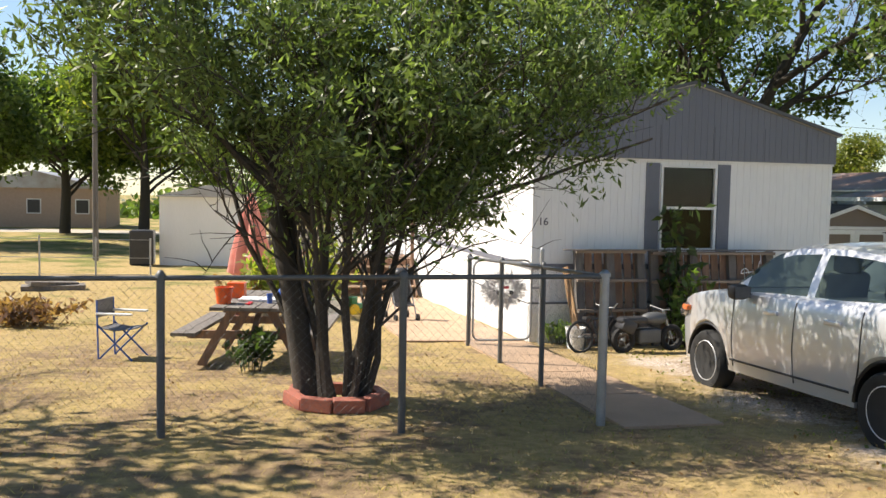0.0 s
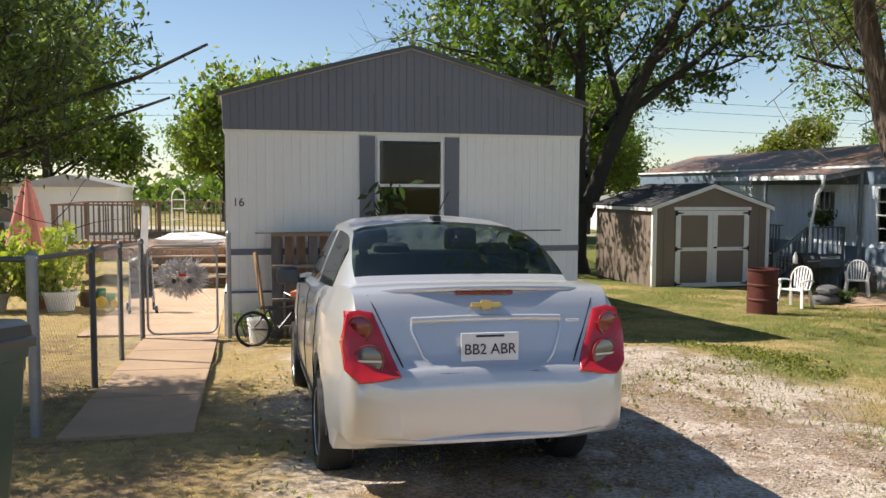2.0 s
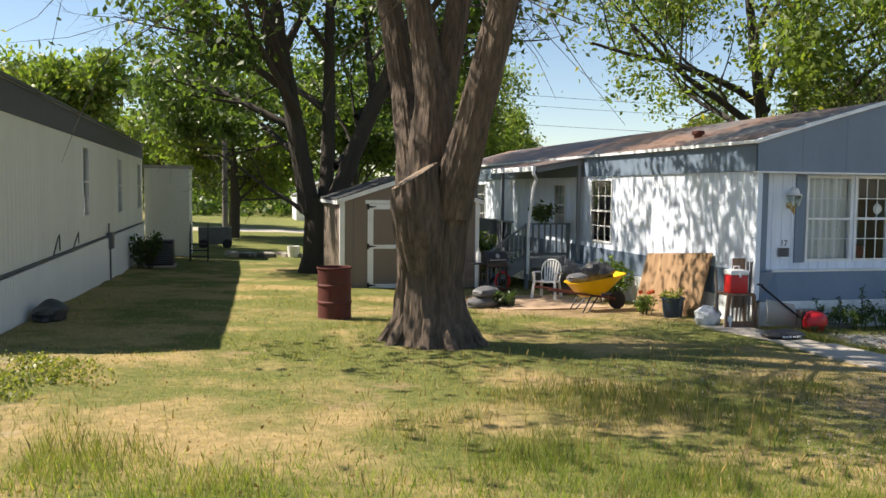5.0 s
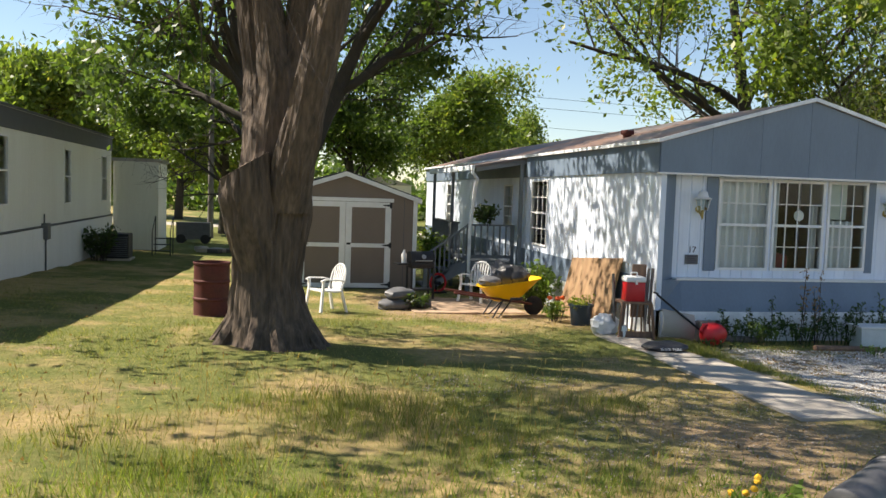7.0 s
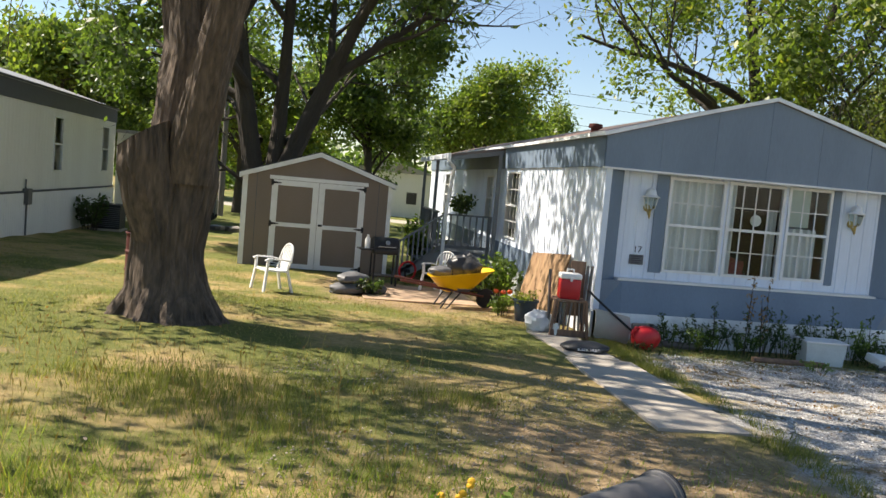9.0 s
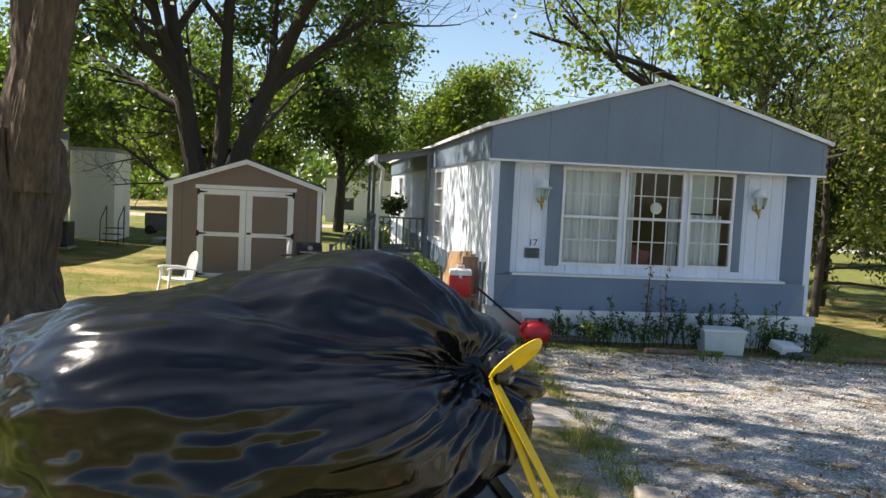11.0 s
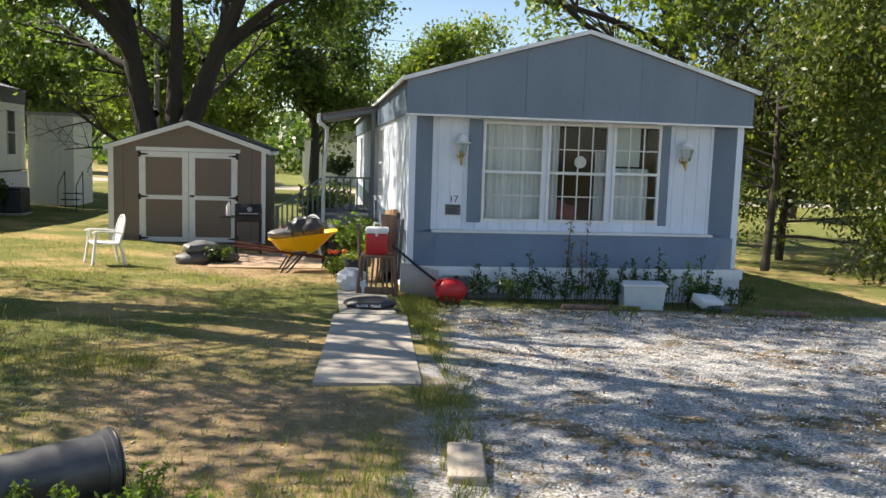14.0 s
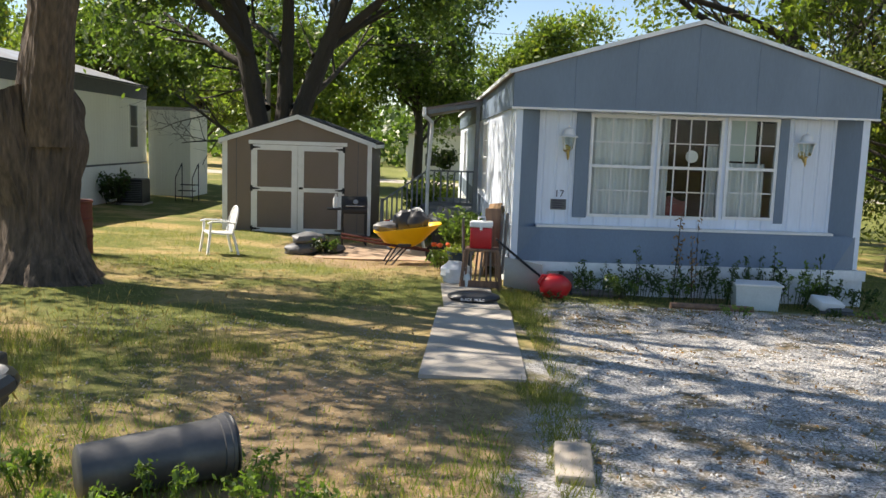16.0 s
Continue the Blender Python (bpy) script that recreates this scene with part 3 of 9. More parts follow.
def home_blue():
    """The blue-grey home with the bay window, number 17."""
    X0, X1, Y0, Y1 = 21.74, 27.05, 13.2, 34.5
    YW = 13.43
    ZB, ZF, ZE, ZP = -0.60, 1.68, 2.20, 3.00
    h = thing("mobile_home", "blue-grey mobile home with white triple window", "house")
    part("gable", gable_front(Shape(), X0 - 0.06, X1 + 0.10, ZF, ZE, ZP, Y0 - 0.06, pitch=0.9), BLUE_PAINT, h, "blue-grey gable panel", weld=True)
    part("gable_trim", Shape().box(X0 - 0.07, Y0 - 0.075, ZF - 0.03, X1 + 0.11, Y0 + 0.02, ZF), WHITE_PAINT, h)
    part("soffit", Shape().box(X0 - 0.05, Y0 + 0.02, ZF - 0.012, X1 + 0.08, YW + 0.1, ZF + 0.02), BLUE_PAINT, h)
    front = face_at(0, YW, 0)
    wins = [(22.90, 23.88, 0.07, 1.62), (23.93, 24.93, 0.07, 1.63), (24.99, 25.78, 0.09, 1.64)]
    s = holed(Shape(), 22.12, 26.66, ZB, ZF - 0.012, wins, front, pitch=0.2, groove=0.02, depth=0.012, thick=0.09)
    part("front_wall", s, PALE_BLUE, h, "pale blue ribbed siding", weld=True)
    # angled returns and corner posts
    for xa, xb, ca, cb in ((X0 + 0.10, 22.12, X0, X0 + 0.10), (26.94, 26.66, 26.94, X1)):
        s = Shape().add([(xa, Y0, ZB), (xb, YW, ZB), (xb, YW, ZF - 0.012), (xa, Y0, ZF - 0.012), (xa, Y0 + 0.12, ZB), (xb, YW + 0.09, ZB), (xb, YW + 0.09, ZF - 0.012), (xa, Y0 + 0.12, ZF - 0.012)],
                        [(0, 1, 2, 3), (7, 6, 5, 4), (3, 2, 6, 7), (4, 5, 1, 0)])
        part("bay_return", s, BLUE_PAINT, h, "blue-grey angled panel")
        part("corner_post", Shape().box(ca, Y0, ZB, cb, Y0 + 0.12, ZF - 0.012, c=0.006), PALE_BLUE, h)
    # lower panel standing proud under the window
    lower = Shape().add([(X0 + 0.06, Y0 + 0.0, ZB), (22.16, Y0 - 0.12, ZB), (26.62, Y0 - 0.12, ZB), (26.98, Y0, ZB), (X0 + 0.06, Y0 + 0.0, -0.10), (22.20, Y0 + 0.06, -0.10), (26.58, Y0 + 0.06, -0.10), (26.98, Y0, -0.10),
                         (X0 + 0.06, YW - 0.01, ZB), (26.98, YW - 0.01, ZB), (X0 + 0.06, YW - 0.01, -0.10), (26.98, YW - 0.01, -0.10)],
                        [(0, 1, 5, 4), (1, 2, 6, 5), (2, 3, 7, 6), (4, 5, 6, 7, 11, 10), (3, 9, 11, 7), (8, 0, 4, 10), (9, 3, 2, 1, 0, 8)])
    part("lower_panel", lower, BLUE_PAINT, h, "blue-grey lower wall panel")
    part("panel_trim", Shape().box(22.12, Y0 + 0.04, -0.10, 26.66, YW - 0.005, -0.065), WHITE_PAINT, h)
    names = []
    for w, cols, rows in zip(wins, (3, 4, 3), (4, 4, 4)):
        names.append(window(h, "window", *w, front, cols, rows, thick=0.045))
    for xa, xb in ((22.68, 22.89), (25.79, 25.93)):
        part("shutter", Shape().box(xa, YW - 0.025, 0.05, xb, YW - 0.001, 1.64, c=0.004), BLUE_PAINT, h, "blue-grey flat shutter")
    # side walls
    left = pose(X0, 0, 0, 0, 0, -90)
    lw = [(-20.1, -18.9, 0.05, 1.6), (-30.2, -29.2, 0.1, 1.55), (-22.6, -21.8, 0.35, 1.5)]
    s = holed(Shape(), -Y1, -Y0 - 0.12, ZB, ZF, [w for w in lw], left, pitch=0.2, groove=0.02, depth=0.012, thick=0.09)
    part("side_wall", s, PALE_BLUE, h, "pale blue ribbed side wall", weld=True)
    for w in lw:
        window(h, "window", *w, left, 3, 4)
    part("side_fascia", Shape().box(X0 - 0.04, Y0 + 0.0, ZF, X0 + 0.02, Y1, ZE - 0.02), BLUE_PAINT, h)
    part("side_stripe", Shape().box(X0 - 0.014, Y0 + 0.15, ZB, X0 - 0.002, Y1, -0.10), BLUE_PAINT, h)
    s = holed(Shape(), Y0 + 0.12, Y1, ZB, ZF, [], pose(X1, 0, 0, 0, 0, 90), pitch=0.2, groove=0.02, depth=0.012, thick=0.09)
    part("side_wall", s, PALE_BLUE, h)
    part("side_fascia", Shape().box(X1 - 0.02, Y0 + 0.0, ZF, X1 + 0.06, Y1, ZE - 0.02), BLUE_PAINT, h)
    part("back_wall", Shape().box(X0 + 0.09, Y1 - 0.09, ZB, X1 - 0.09, Y1, ZF), PALE_BLUE, h)
    home_roof(h, X0 - 0.10, X1 + 0.16, Y0 - 0.09, Y1 + 0.05, ZE, ZP, ROOF_RUST, WORN_WHITE, 0.04)
    # white skirting of short planks
    sk = Shape().box(X0 + 0.06, Y0 - 0.09, -1.40, X1 + 0.05, Y0 - 0.03, -0.63)
    sk.box(X0 + 0.04, Y0 - 0.12, -0.76, X1 + 0.08, Y0 - 0.09, -0.60)
    for k in range(1, 12):
        x = X0 + k * 0.45
        sk.box(x - 0.004, Y0 - 0.094, -1.40, x + 0.004, Y0 - 0.089, -0.76)
    part("skirting", sk, WORN_WHITE, h, "peeling white-painted skirting")
    part("skirting", Shape().ribbed(-Y1, -Y0, -1.6, ZB - 0.01, pitch=0.3, groove=0.015, depth=0.01, thick=0.04, m=pose(X0 - 0.02, 0, 0, 0, 0, -90)), WORN_WHITE, h)
    part("skirting", Shape().ribbed(Y0, Y1, -1.6, ZB - 0.01, pitch=0.3, groove=0.015, depth=0.01, thick=0.04, m=pose(X1 + 0.02, 0, 0, 0, 0, 90)), WORN_WHITE, h)
    # rooms, their dimness put into the near-black colour
    part("floor", Shape().box(X0 + 0.1, YW + 0.1, -0.5, X1 - 0.1, Y1 - 0.1, -0.42), ROOM_SHADE, h)
    part("unlit_room_wall", Shape().box(X0 + 0.1, YW + 3.6, -0.42, X1 - 0.1, YW + 3.7, ZF), ROOM_SHADE, h)
    part("ceiling", Shape().box(X0 + 0.1, YW + 0.1, ZF + 0.03, X1 - 0.1, Y1 - 0.1, ZF + 0.07), ROOM_SHADE, h)
    return h


home_blue()


def shed():
    """The taupe garden shed with white double doors."""
    X0, X1, Y0, Y1 = 15.48, 19.08, 21.18, 25.0
    ZB, ZE, ZP = -1.22, 1.02, 1.62
    XM = (X0 + X1) / 2
    h = thing("garden_shed", "taupe wooden garden shed with white-trimmed double doors", "shed")
    s = Shape()
    # gabled front in upright panels, with the doorway left open
    D0, D1, DZ = 16.16, 18.42, 0.96
    s.prism([(X0, ZB), (D0, ZB), (D0, DZ), (X0, DZ)], Y0, Y0 + 0.06)
    s.prism([(D1, ZB), (X1, ZB), (X1, DZ), (D1, DZ)], Y0, Y0 + 0.06)
    s.prism([(X0, DZ), (X1, DZ), (X1, ZE), (XM, ZP), (X0, ZE)], Y0, Y0 + 0.06)
    part("front_wall", s, TAUPE, h)
    for x in (15.8, 18.75):
        part("siding_groove", Shape().box(x - 0.006, Y0 - 0.004, ZB, x + 0.006, Y0 + 0.002, DZ + 0.1), DARK_TRIM, h)
    part("side_wall", Shape().ribbed(-Y1, -Y0 - 0.06, ZB, ZE, pitch=0.4, groove=0.012, depth=0.01, thick=0.06, m=pose(X0, 0, 0, 0, 0, -90)), TAUPE, h)
    part("side_wall", Shape().ribbed(Y0 + 0.06, Y1, ZB, ZE, pitch=0.4, groove=0.012, depth=0.01, thick=0.06, m=pose(X1, 0, 0, 0, 0, 90)), TAUPE, h)
    part("back_wall", Shape().prism([(X0 + 0.06, ZB), (X1 - 0.06, ZB), (X1 - 0.06, ZE), (XM, ZP), (X0 + 0.06, ZE)], Y1 - 0.06, Y1), TAUPE, h)
    part("skid", Shape().box(X0 + 0.05, Y0 + 0.05, -1.5, X1 - 0.05, Y1 - 0.05, ZB), DARK_TRIM, h, "dark floor frame")
    sl = (ZP - ZE) / (XM - X0)
    for sg in (-1, 1):
        xe = XM + sg * (XM - X0 + 0.10)
        ze = ZE - 0.10 * sl
        rf = Shape().add([(XM, Y0 - 0.08, ZP + 0.02), (xe, Y0 - 0.08, ze + 0.02), (xe, Y1 + 0.08, ze + 0.02), (XM, Y1 + 0.08, ZP + 0.02), (XM, Y0 - 0.08, ZP + 0.07), (xe, Y0 - 0.08, ze + 0.07), (xe, Y1 + 0.08, ze + 0.07), (XM, Y1 + 0.08, ZP + 0.07)],
                         [(0, 1, 2, 3), (7, 6, 5, 4), (0, 4, 5, 1), (3, 2, 6, 7), (1, 5, 6, 2)])
        steps = []
        for k in range(12):
            for a, dz in ((k / 12, 0.07), ((k + 1) / 12, 0.084)):
                steps.append((XM + (xe - XM) * a, ZP + dz + (ze - ZP) * a))
        rf = Shape().prism([(XM, ZP + 0.02)] + steps + [(xe, ze + 0.02)], Y0 - 0.08, Y1 + 0.08)
        part("roof", rf, SHINGLE, h, "dark shingled roof slope")
        bb = Shape().add([(XM, Y0 - 0.10, ZP - 0.06), (xe, Y0 - 0.10, ze - 0.06), (xe, Y0 - 0.10, ze + 0.05), (XM, Y0 - 0.10, ZP + 0.05), (XM, Y0 - 0.05, ZP - 0.06), (xe, Y0 - 0.05, ze - 0.06), (xe, Y0 - 0.05, ze + 0.05), (XM, Y0 - 0.05, ZP + 0.05)],
                         [(0, 1, 2, 3), (7, 6, 5, 4), (1, 0, 4, 5), (3, 2, 6, 7), (2, 1, 5, 6), (0, 3, 7, 4)])
        part("gable_board", bb, WHITE_PAINT, h)
        part("eave_board", Shape().box(min(xe, xe - sg * 0.03), Y0 - 0.05, ze - 0.07, max(xe, xe - sg * 0.03), Y1 + 0.08, ze + 0.02), WHITE_PAINT, h)
    for x in (X0, X1 - 0.10):
        part("corner_board", Shape().box(x - 0.002, Y0 - 0.02, ZB, x + 0.102, Y0 - 0.001, ZE - 0.02), WHITE_PAINT, h)
    part("corner_board", Shape().box(X0 - 0.02, Y0 - 0.02, ZB, X0 - 0.003, Y0 + 0.08, ZE - 0.02), WHITE_PAINT, h)
    part("door_head", Shape().box(D0 - 0.06, Y0 - 0.035, DZ - 0.02, D1 + 0.06, Y0 - 0.001, DZ + 0.07), WHITE_PAINT, h)
    for k, (a, b) in enumerate(((D0, (D0 + D1) / 2 - 0.004), ((D0 + D1) / 2 + 0.004, D1))):
        za, zb, w = ZB + 0.02, DZ - 0.03, 0.145
        d = part("door", Shape().box(a, Y0 + 0.0, za, b, Y0 + 0.04, zb), TAUPE, h, "taupe door leaf with white trim")
        tr = Shape()
        tr.box(a, Y0 - 0.025, za, a + w, Y0 - 0.001, zb).box(b - w, Y0 - 0.025, za, b, Y0 - 0.001, zb)
        for z, ht in ((za, 0.11), ((za + zb) / 2 - 0.06, 0.10), (zb - 0.13, 0.13)):
            tr.box(a + w, Y0 - 0.022, z, b - w, Y0 - 0.001, z + ht)
        part("door_trim", tr, WHITE_PAINT, d)
        xh = a if k == 0 else b
        sg = 1 if k == 0 else -1
        for z in (za + 0.08, (za + zb) / 2, zb - 0.07):
            hg = Shape().box(min(xh - sg * 0.02, xh + sg * 0.04), Y0 - 0.035, z - 0.07, max(xh - sg * 0.02, xh + sg * 0.04), Y0 - 0.026, z + 0.07)
            hg.prism([(xh + sg * 0.04, z - 0.03), (xh + sg * 0.22, z - 0.008), (xh + sg * 0.22, z + 0.008), (xh + sg * 0.04, z + 0.03)][::sg], Y0 - 0.035, Y0 - 0.026)
            part("hinge", hg, BLACK_IRON, d, "black strap hinge")
    part("handle", Shape().box((D0 + D1) / 2 + 0.03, Y0 - 0.05, -0.13, (D0 + D1) / 2 + 0.13, Y0 - 0.026, -0.08, c=0.008), BLACK_IRON, h)
    return h


shed()


# ---- trees ----
def leaf_cloud(centres, spreads, per, size, rng, droop=0.3, aspect=2.2):
    """Leaves as bent four-cornered blades round twig ends; returns vertices and faces."""
    n = len(centres) * per
    c = np.repeat(centres, per, axis=0) + rng.normal(size=(n, 3)) * np.repeat(spreads, per)[:, None] * np.array([1, 1, 0.8])
    a = rng.normal(size=(n, 3))
    a[:, 2] -= droop
    a /= np.linalg.norm(a, axis=1)[:, None]
    b = np.cross(a, rng.normal(size=(n, 3)))
    b /= np.linalg.norm(b, axis=1)[:, None]
    s = size * rng.uniform(0.6, 1.35, size=n)[:, None]
    nrm = np.cross(a, b)
    v = np.empty((n, 4, 3))
    v[:, 0] = c - a * s
    v[:, 1] = c + b * s / aspect + nrm * s * 0.15
    v[:, 2] = c + a * s
    v[:, 3] = c - b * s / aspect + nrm * s * 0.15
    f = np.arange(n * 4).reshape(n, 4)
    return v.reshape(-1, 3), f


def gnarled(s, pts, radii, seg, amp):
    """A trunk with furrowed, uneven bark."""
    pts = [Vector(p) for p in pts]
    fine, rad = [], []
    for i in range(len(pts) - 1):
        n = max(2, int((pts[i + 1] - pts[i]).length / 0.07))
        for k in range(n):
            t = k / n
            fine.append(pts[i].lerp(pts[i + 1], t))
            e = t * t * (3 - 2 * t)
            rad.append(radii[i] + (radii[i + 1] - radii[i]) * e)
    fine.append(pts[-1])
    rad.append(radii[-1])
    rings = []
    for p, r in zip(fine, rad):
        ring = []
        for k in range(seg):
            a = 2 * math.pi * k / seg
            c, q = math.cos(a), math.sin(a)
            w = 1.0 + 0.10 * noise.noise((c * 1.3, q * 1.3, p.z * 0.5))
            d = amp * (abs(noise.noise((c * 7, q * 7, p.z * 1.6))) * 1.4 - 0.4)
            ring.append((p.x + c * (r * w + d), p.y + q * (r * w + d), p.z))
        rings.append(ring)
    return s.loft(rings)


def grow(shape, start, way, length, radius, level, rng, tips, bend=0.25, rise=0.12, seg=None, kids=(4, 4, 3), spread=0.75, lop=None):
    """A limb that bends, tapers and forks; the ends of its twigs are collected."""
    steps = 5 if level > 0 else 3
    pts, rad = [Vector(start)], [radius]
    d = Vector(way).normalized()
    for i in range(steps):
        d = (d + Vector(rng.normal(size=3)) * bend * (0.45 if level == 3 and radius > 0.2 else 1.0) / steps ** 0.5 * 0.8 + Vector((0, 0, rise / steps))).normalized()
        pts.append(pts[-1] + d * length / steps)
        rad.append(radius * (1 - 0.68 * (i + 1) / steps))
    if level == 3 and radius > 0.18:
        gnarled(shape, pts, rad, 56, 0.035)
    else:
        shape.tube(pts, rad, seg or (18 if radius > 0.2 else 10 if radius > 0.1 else 5 if radius > 0.03 else 3), caps=False)
    if level == 0:
        tips.append((pts[-1], length))
        tips.append((pts[-2], length))
        return
    k = kids[min(level, len(kids)) - 1]
    for j in range(k):
        t = 0.3 + 0.7 * (j + rng.uniform(0, 0.8)) / k
        i = min(int(t * steps), steps - 1)
        p = pts[i].lerp(pts[i + 1], t * steps - i)
        dd = (pts[i + 1] - pts[i]).normalized()
        side = Vector(rng.normal(size=3))
        side = (side - dd * side.dot(dd)).normalized()
        w = (dd * (1 - spread * 0.5) + side * spread + Vector((0, 0, 0.1))).normalized()
        far, thin = length * rng.uniform(0.45, 0.65), max(rad[i] * 0.55, 0.006)
        if lop and lop(p + w * far):
            continue
        grow(shape, p, w, far, thin, level - 1, rng, tips, bend, rise, None, kids, spread, lop)
    if level >= 1:
        tips.append((pts[-1], length * 0.5))


def tree(name, label, at, trunk_pts, trunk_radii, limbs, bark, leaves, seed, per=14, size=0.1, level=3, spread_f=0.33, kids=(4, 4, 3), droop=0.3, bend=0.25, aspect=2.0, flare=0.0, category="tree", keep=None, seg=14, rough=0.0, lop=None):
    """trunk_pts and limbs (start, way, length, radius) are in the tree's own frame."""
    rng = np.random.default_rng(seed)
    t = thing(name, label, category, at)
    s = Shape()
    pts = [Vector(p) for p in trunk_pts]
    if rough:
        gnarled(s, pts, trunk_radii, seg, rough)
    else:
        s.tube(pts, trunk_radii, seg)
    if flare:
        for k in range(7):
            a = k * 0.9 + rng.uniform(-0.2, 0.2)
            r = trunk_radii[0]
            s.tube([(math.cos(a) * r * 0.55, math.sin(a) * r * 0.55, 0.75), (math.cos(a) * r * 0.85, math.sin(a) * r * 0.85, 0.25), (math.cos(a) * (r + flare), math.sin(a) * (r + flare), -0.12)], [r * 0.22, r * 0.30, r * 0.22], 7)
    tips = []
    for start, way, length, radius in limbs:
        grow(s, start, way, length, radius, level, rng, tips, bend=bend, kids=kids, lop=lop)
    trunk = part("trunk", s, bark, t, smooth=True)
    if keep:
        tips = [q for q in tips if keep(q[0])]
    c = np.array([p[:] for p, _ in tips])
    sp = np.array([max(l * spread_f, size * 1.2) for _, l in tips])
    v, f = leaf_cloud(c, sp, per, size, rng, droop, aspect)
    cr = new("crown", big_mesh("crown", v, f))
    cr.data.materials.append(leaves)
    cr.parent = t
    return t


LEAF_DARK = leaf_mat("dark_leaves", (0.145, 0.20, 0.05), (0.045, 0.08, 0.021))
LEAF_MID = leaf_mat("mid_leaves", (0.21, 0.265, 0.055), (0.09, 0.135, 0.03), (0.36, 0.31, 0.06))
LEAF_YELLOW = leaf_mat("yellowing_leaves", (0.23, 0.24, 0.05), (0.12, 0.15, 0.03), (0.42, 0.33, 0.06))
LEAF_OLIVE = leaf_mat("olive_leaves", (0.15, 0.18, 0.04), (0.045, 0.07, 0.018), (0.34, 0.28, 0.055))
LEAF_SHRUB = leaf_mat("shrub_leaves", (0.185, 0.24, 0.09), (0.055, 0.085, 0.03))


def fan(rng, n, r, z, length, radius, up=0.6, a0=0.0):
    """n limbs that leave a trunk round about."""
    out = []
    for k in range(n):
        a = a0 + 2 * math.pi * k / n + rng.uniform(-0.3, 0.3)
        zz = z[0] + (z[1] - z[0]) * (k + 0.5) / n
        out.append(((math.cos(a) * r, math.sin(a) * r, zz), (math.cos(a), math.sin(a), up + rng.uniform(-0.2, 0.3)), length * rng.uniform(0.8, 1.15), radius))
    return out




def make_trees():
    rng = np.random.default_rng(3)
    # the maple between the homes: a stout trunk, four great limbs and the stub of a fifth
    at = on(15.5, 11.55)
    maple = thing("maple_tree", "old maple with furrowed bark and four great limbs", "tree", at)
    mr = np.random.default_rng(11)
    wood = gnarled(Shape(), [(0.04, 0, -0.3), (0.04, 0, 0.12), (0.0, 0, 0.45), (-0.02, 0, 0.85), (0.0, 0, 1.3), (0.06, 0.02, 1.75), (0.08, 0.08, 2.15), (0.04, 0.15, 2.6)], [0.85, 0.61, 0.50, 0.445, 0.475, 0.49, 0.40, 0.22], 120, 0.07)
    for k in range(9):
        a = k * 0.72 + mr.uniform(-0.2, 0.2)
        c, q = math.cos(a), math.sin(a)
        wood.tube([(c * 0.36, q * 0.36, 0.6), (c * 0.46, q * 0.46, 0.26), (c * (0.60 + mr.uniform(0, 0.1)), q * 0.64, 0.0), (c * 0.85, q * 0.85, -0.14)], [0.08, 0.12, 0.10, 0.05], 8)
    limbs = [([(0.20, -0.20, 1.70), (0.28, -0.40, 2.45), (0.44, -0.58, 3.20), (0.60, -0.70, 3.9), (0.78, -0.78, 4.7), (1.15, -0.95, 6.2), (1.7, -1.2, 8.0), (2.1, -1.3, 9.8)], [0.30, 0.27, 0.235, 0.22, 0.20, 0.16, 0.11, 0.05]),
             ([(-0.02, 0.10, 1.9), (-0.01, 0.15, 2.7), (0.06, 0.22, 3.4), (-0.06, 0.30, 4.2), (-0.20, 0.38, 5.0), (-0.35, 0.5, 6.8), (-0.5, 0.6, 9.6)], [0.36, 0.31, 0.27, 0.20, 0.17, 0.13, 0.05]),
             ([(0.12, 0.22, 3.2), (0.30, 0.30, 4.0), (0.46, 0.36, 4.8), (0.75, 0.6, 6.6), (0.9, 0.9, 9.0)], [0.20, 0.185, 0.17, 0.12, 0.05]),
             ([(-0.14, 0.30, 1.9), (-0.19, 0.62, 2.8), (-0.22, 0.95, 3.6), (-0.36, 1.10, 4.6), (-0.62, 1.30, 6.2), (-1.0, 1.6, 8.2), (-1.2, 1.7, 9.6)], [0.28, 0.23, 0.20, 0.185, 0.14, 0.09, 0.04])]
    tips = []
    for pts, rad in limbs:
        gnarled(wood, pts, rad, 64, 0.035)
        for k in range(7):
            i = len(pts) - 3 + k % 2
            start = Vector(pts[i]).lerp(Vector(pts[i + 1]), mr.uniform(0, 1))
            a = mr.uniform(0, 2 * math.pi)
            twig = Shape()
            grow(twig, start, (math.cos(a) * 1.05 - 0.3, math.sin(a), mr.uniform(0.05, 0.7)), mr.uniform(4.0, 6.2), 0.045, 2, mr, tips, bend=0.4, kids=(6, 7))
            part("branch", twig, BARK, maple, smooth=True)
    part("trunk", wood, BARK, maple, smooth=True)
    tips = [q for q in tips if q[0].z > 5.4 and q[0].y > -4.6 and q[0].x > -7.5 and noise.noise(q[0] * 0.42) > (-0.36 if q[0].x > 0.3 else 0.13)]
    v, f = leaf_cloud(np.array([q[:] for q, _ in tips]), np.array([max(0.32 * l, 0.12) for _, l in tips]), 23, 0.095, mr, 0.3, 2.0)
    cr = new("crown", big_mesh("crown", v, f))
    cr.data.materials.append(LEAF_DARK)
    cr.parent = maple
    st = gnarled(Shape(), [(-0.06, -0.08, 0.95), (-0.20, -0.20, 1.45), (-0.30, -0.30, 1.9), (-0.33, -0.34, 2.28)], [0.36, 0.36, 0.34, 0.29], 80, 0.05)
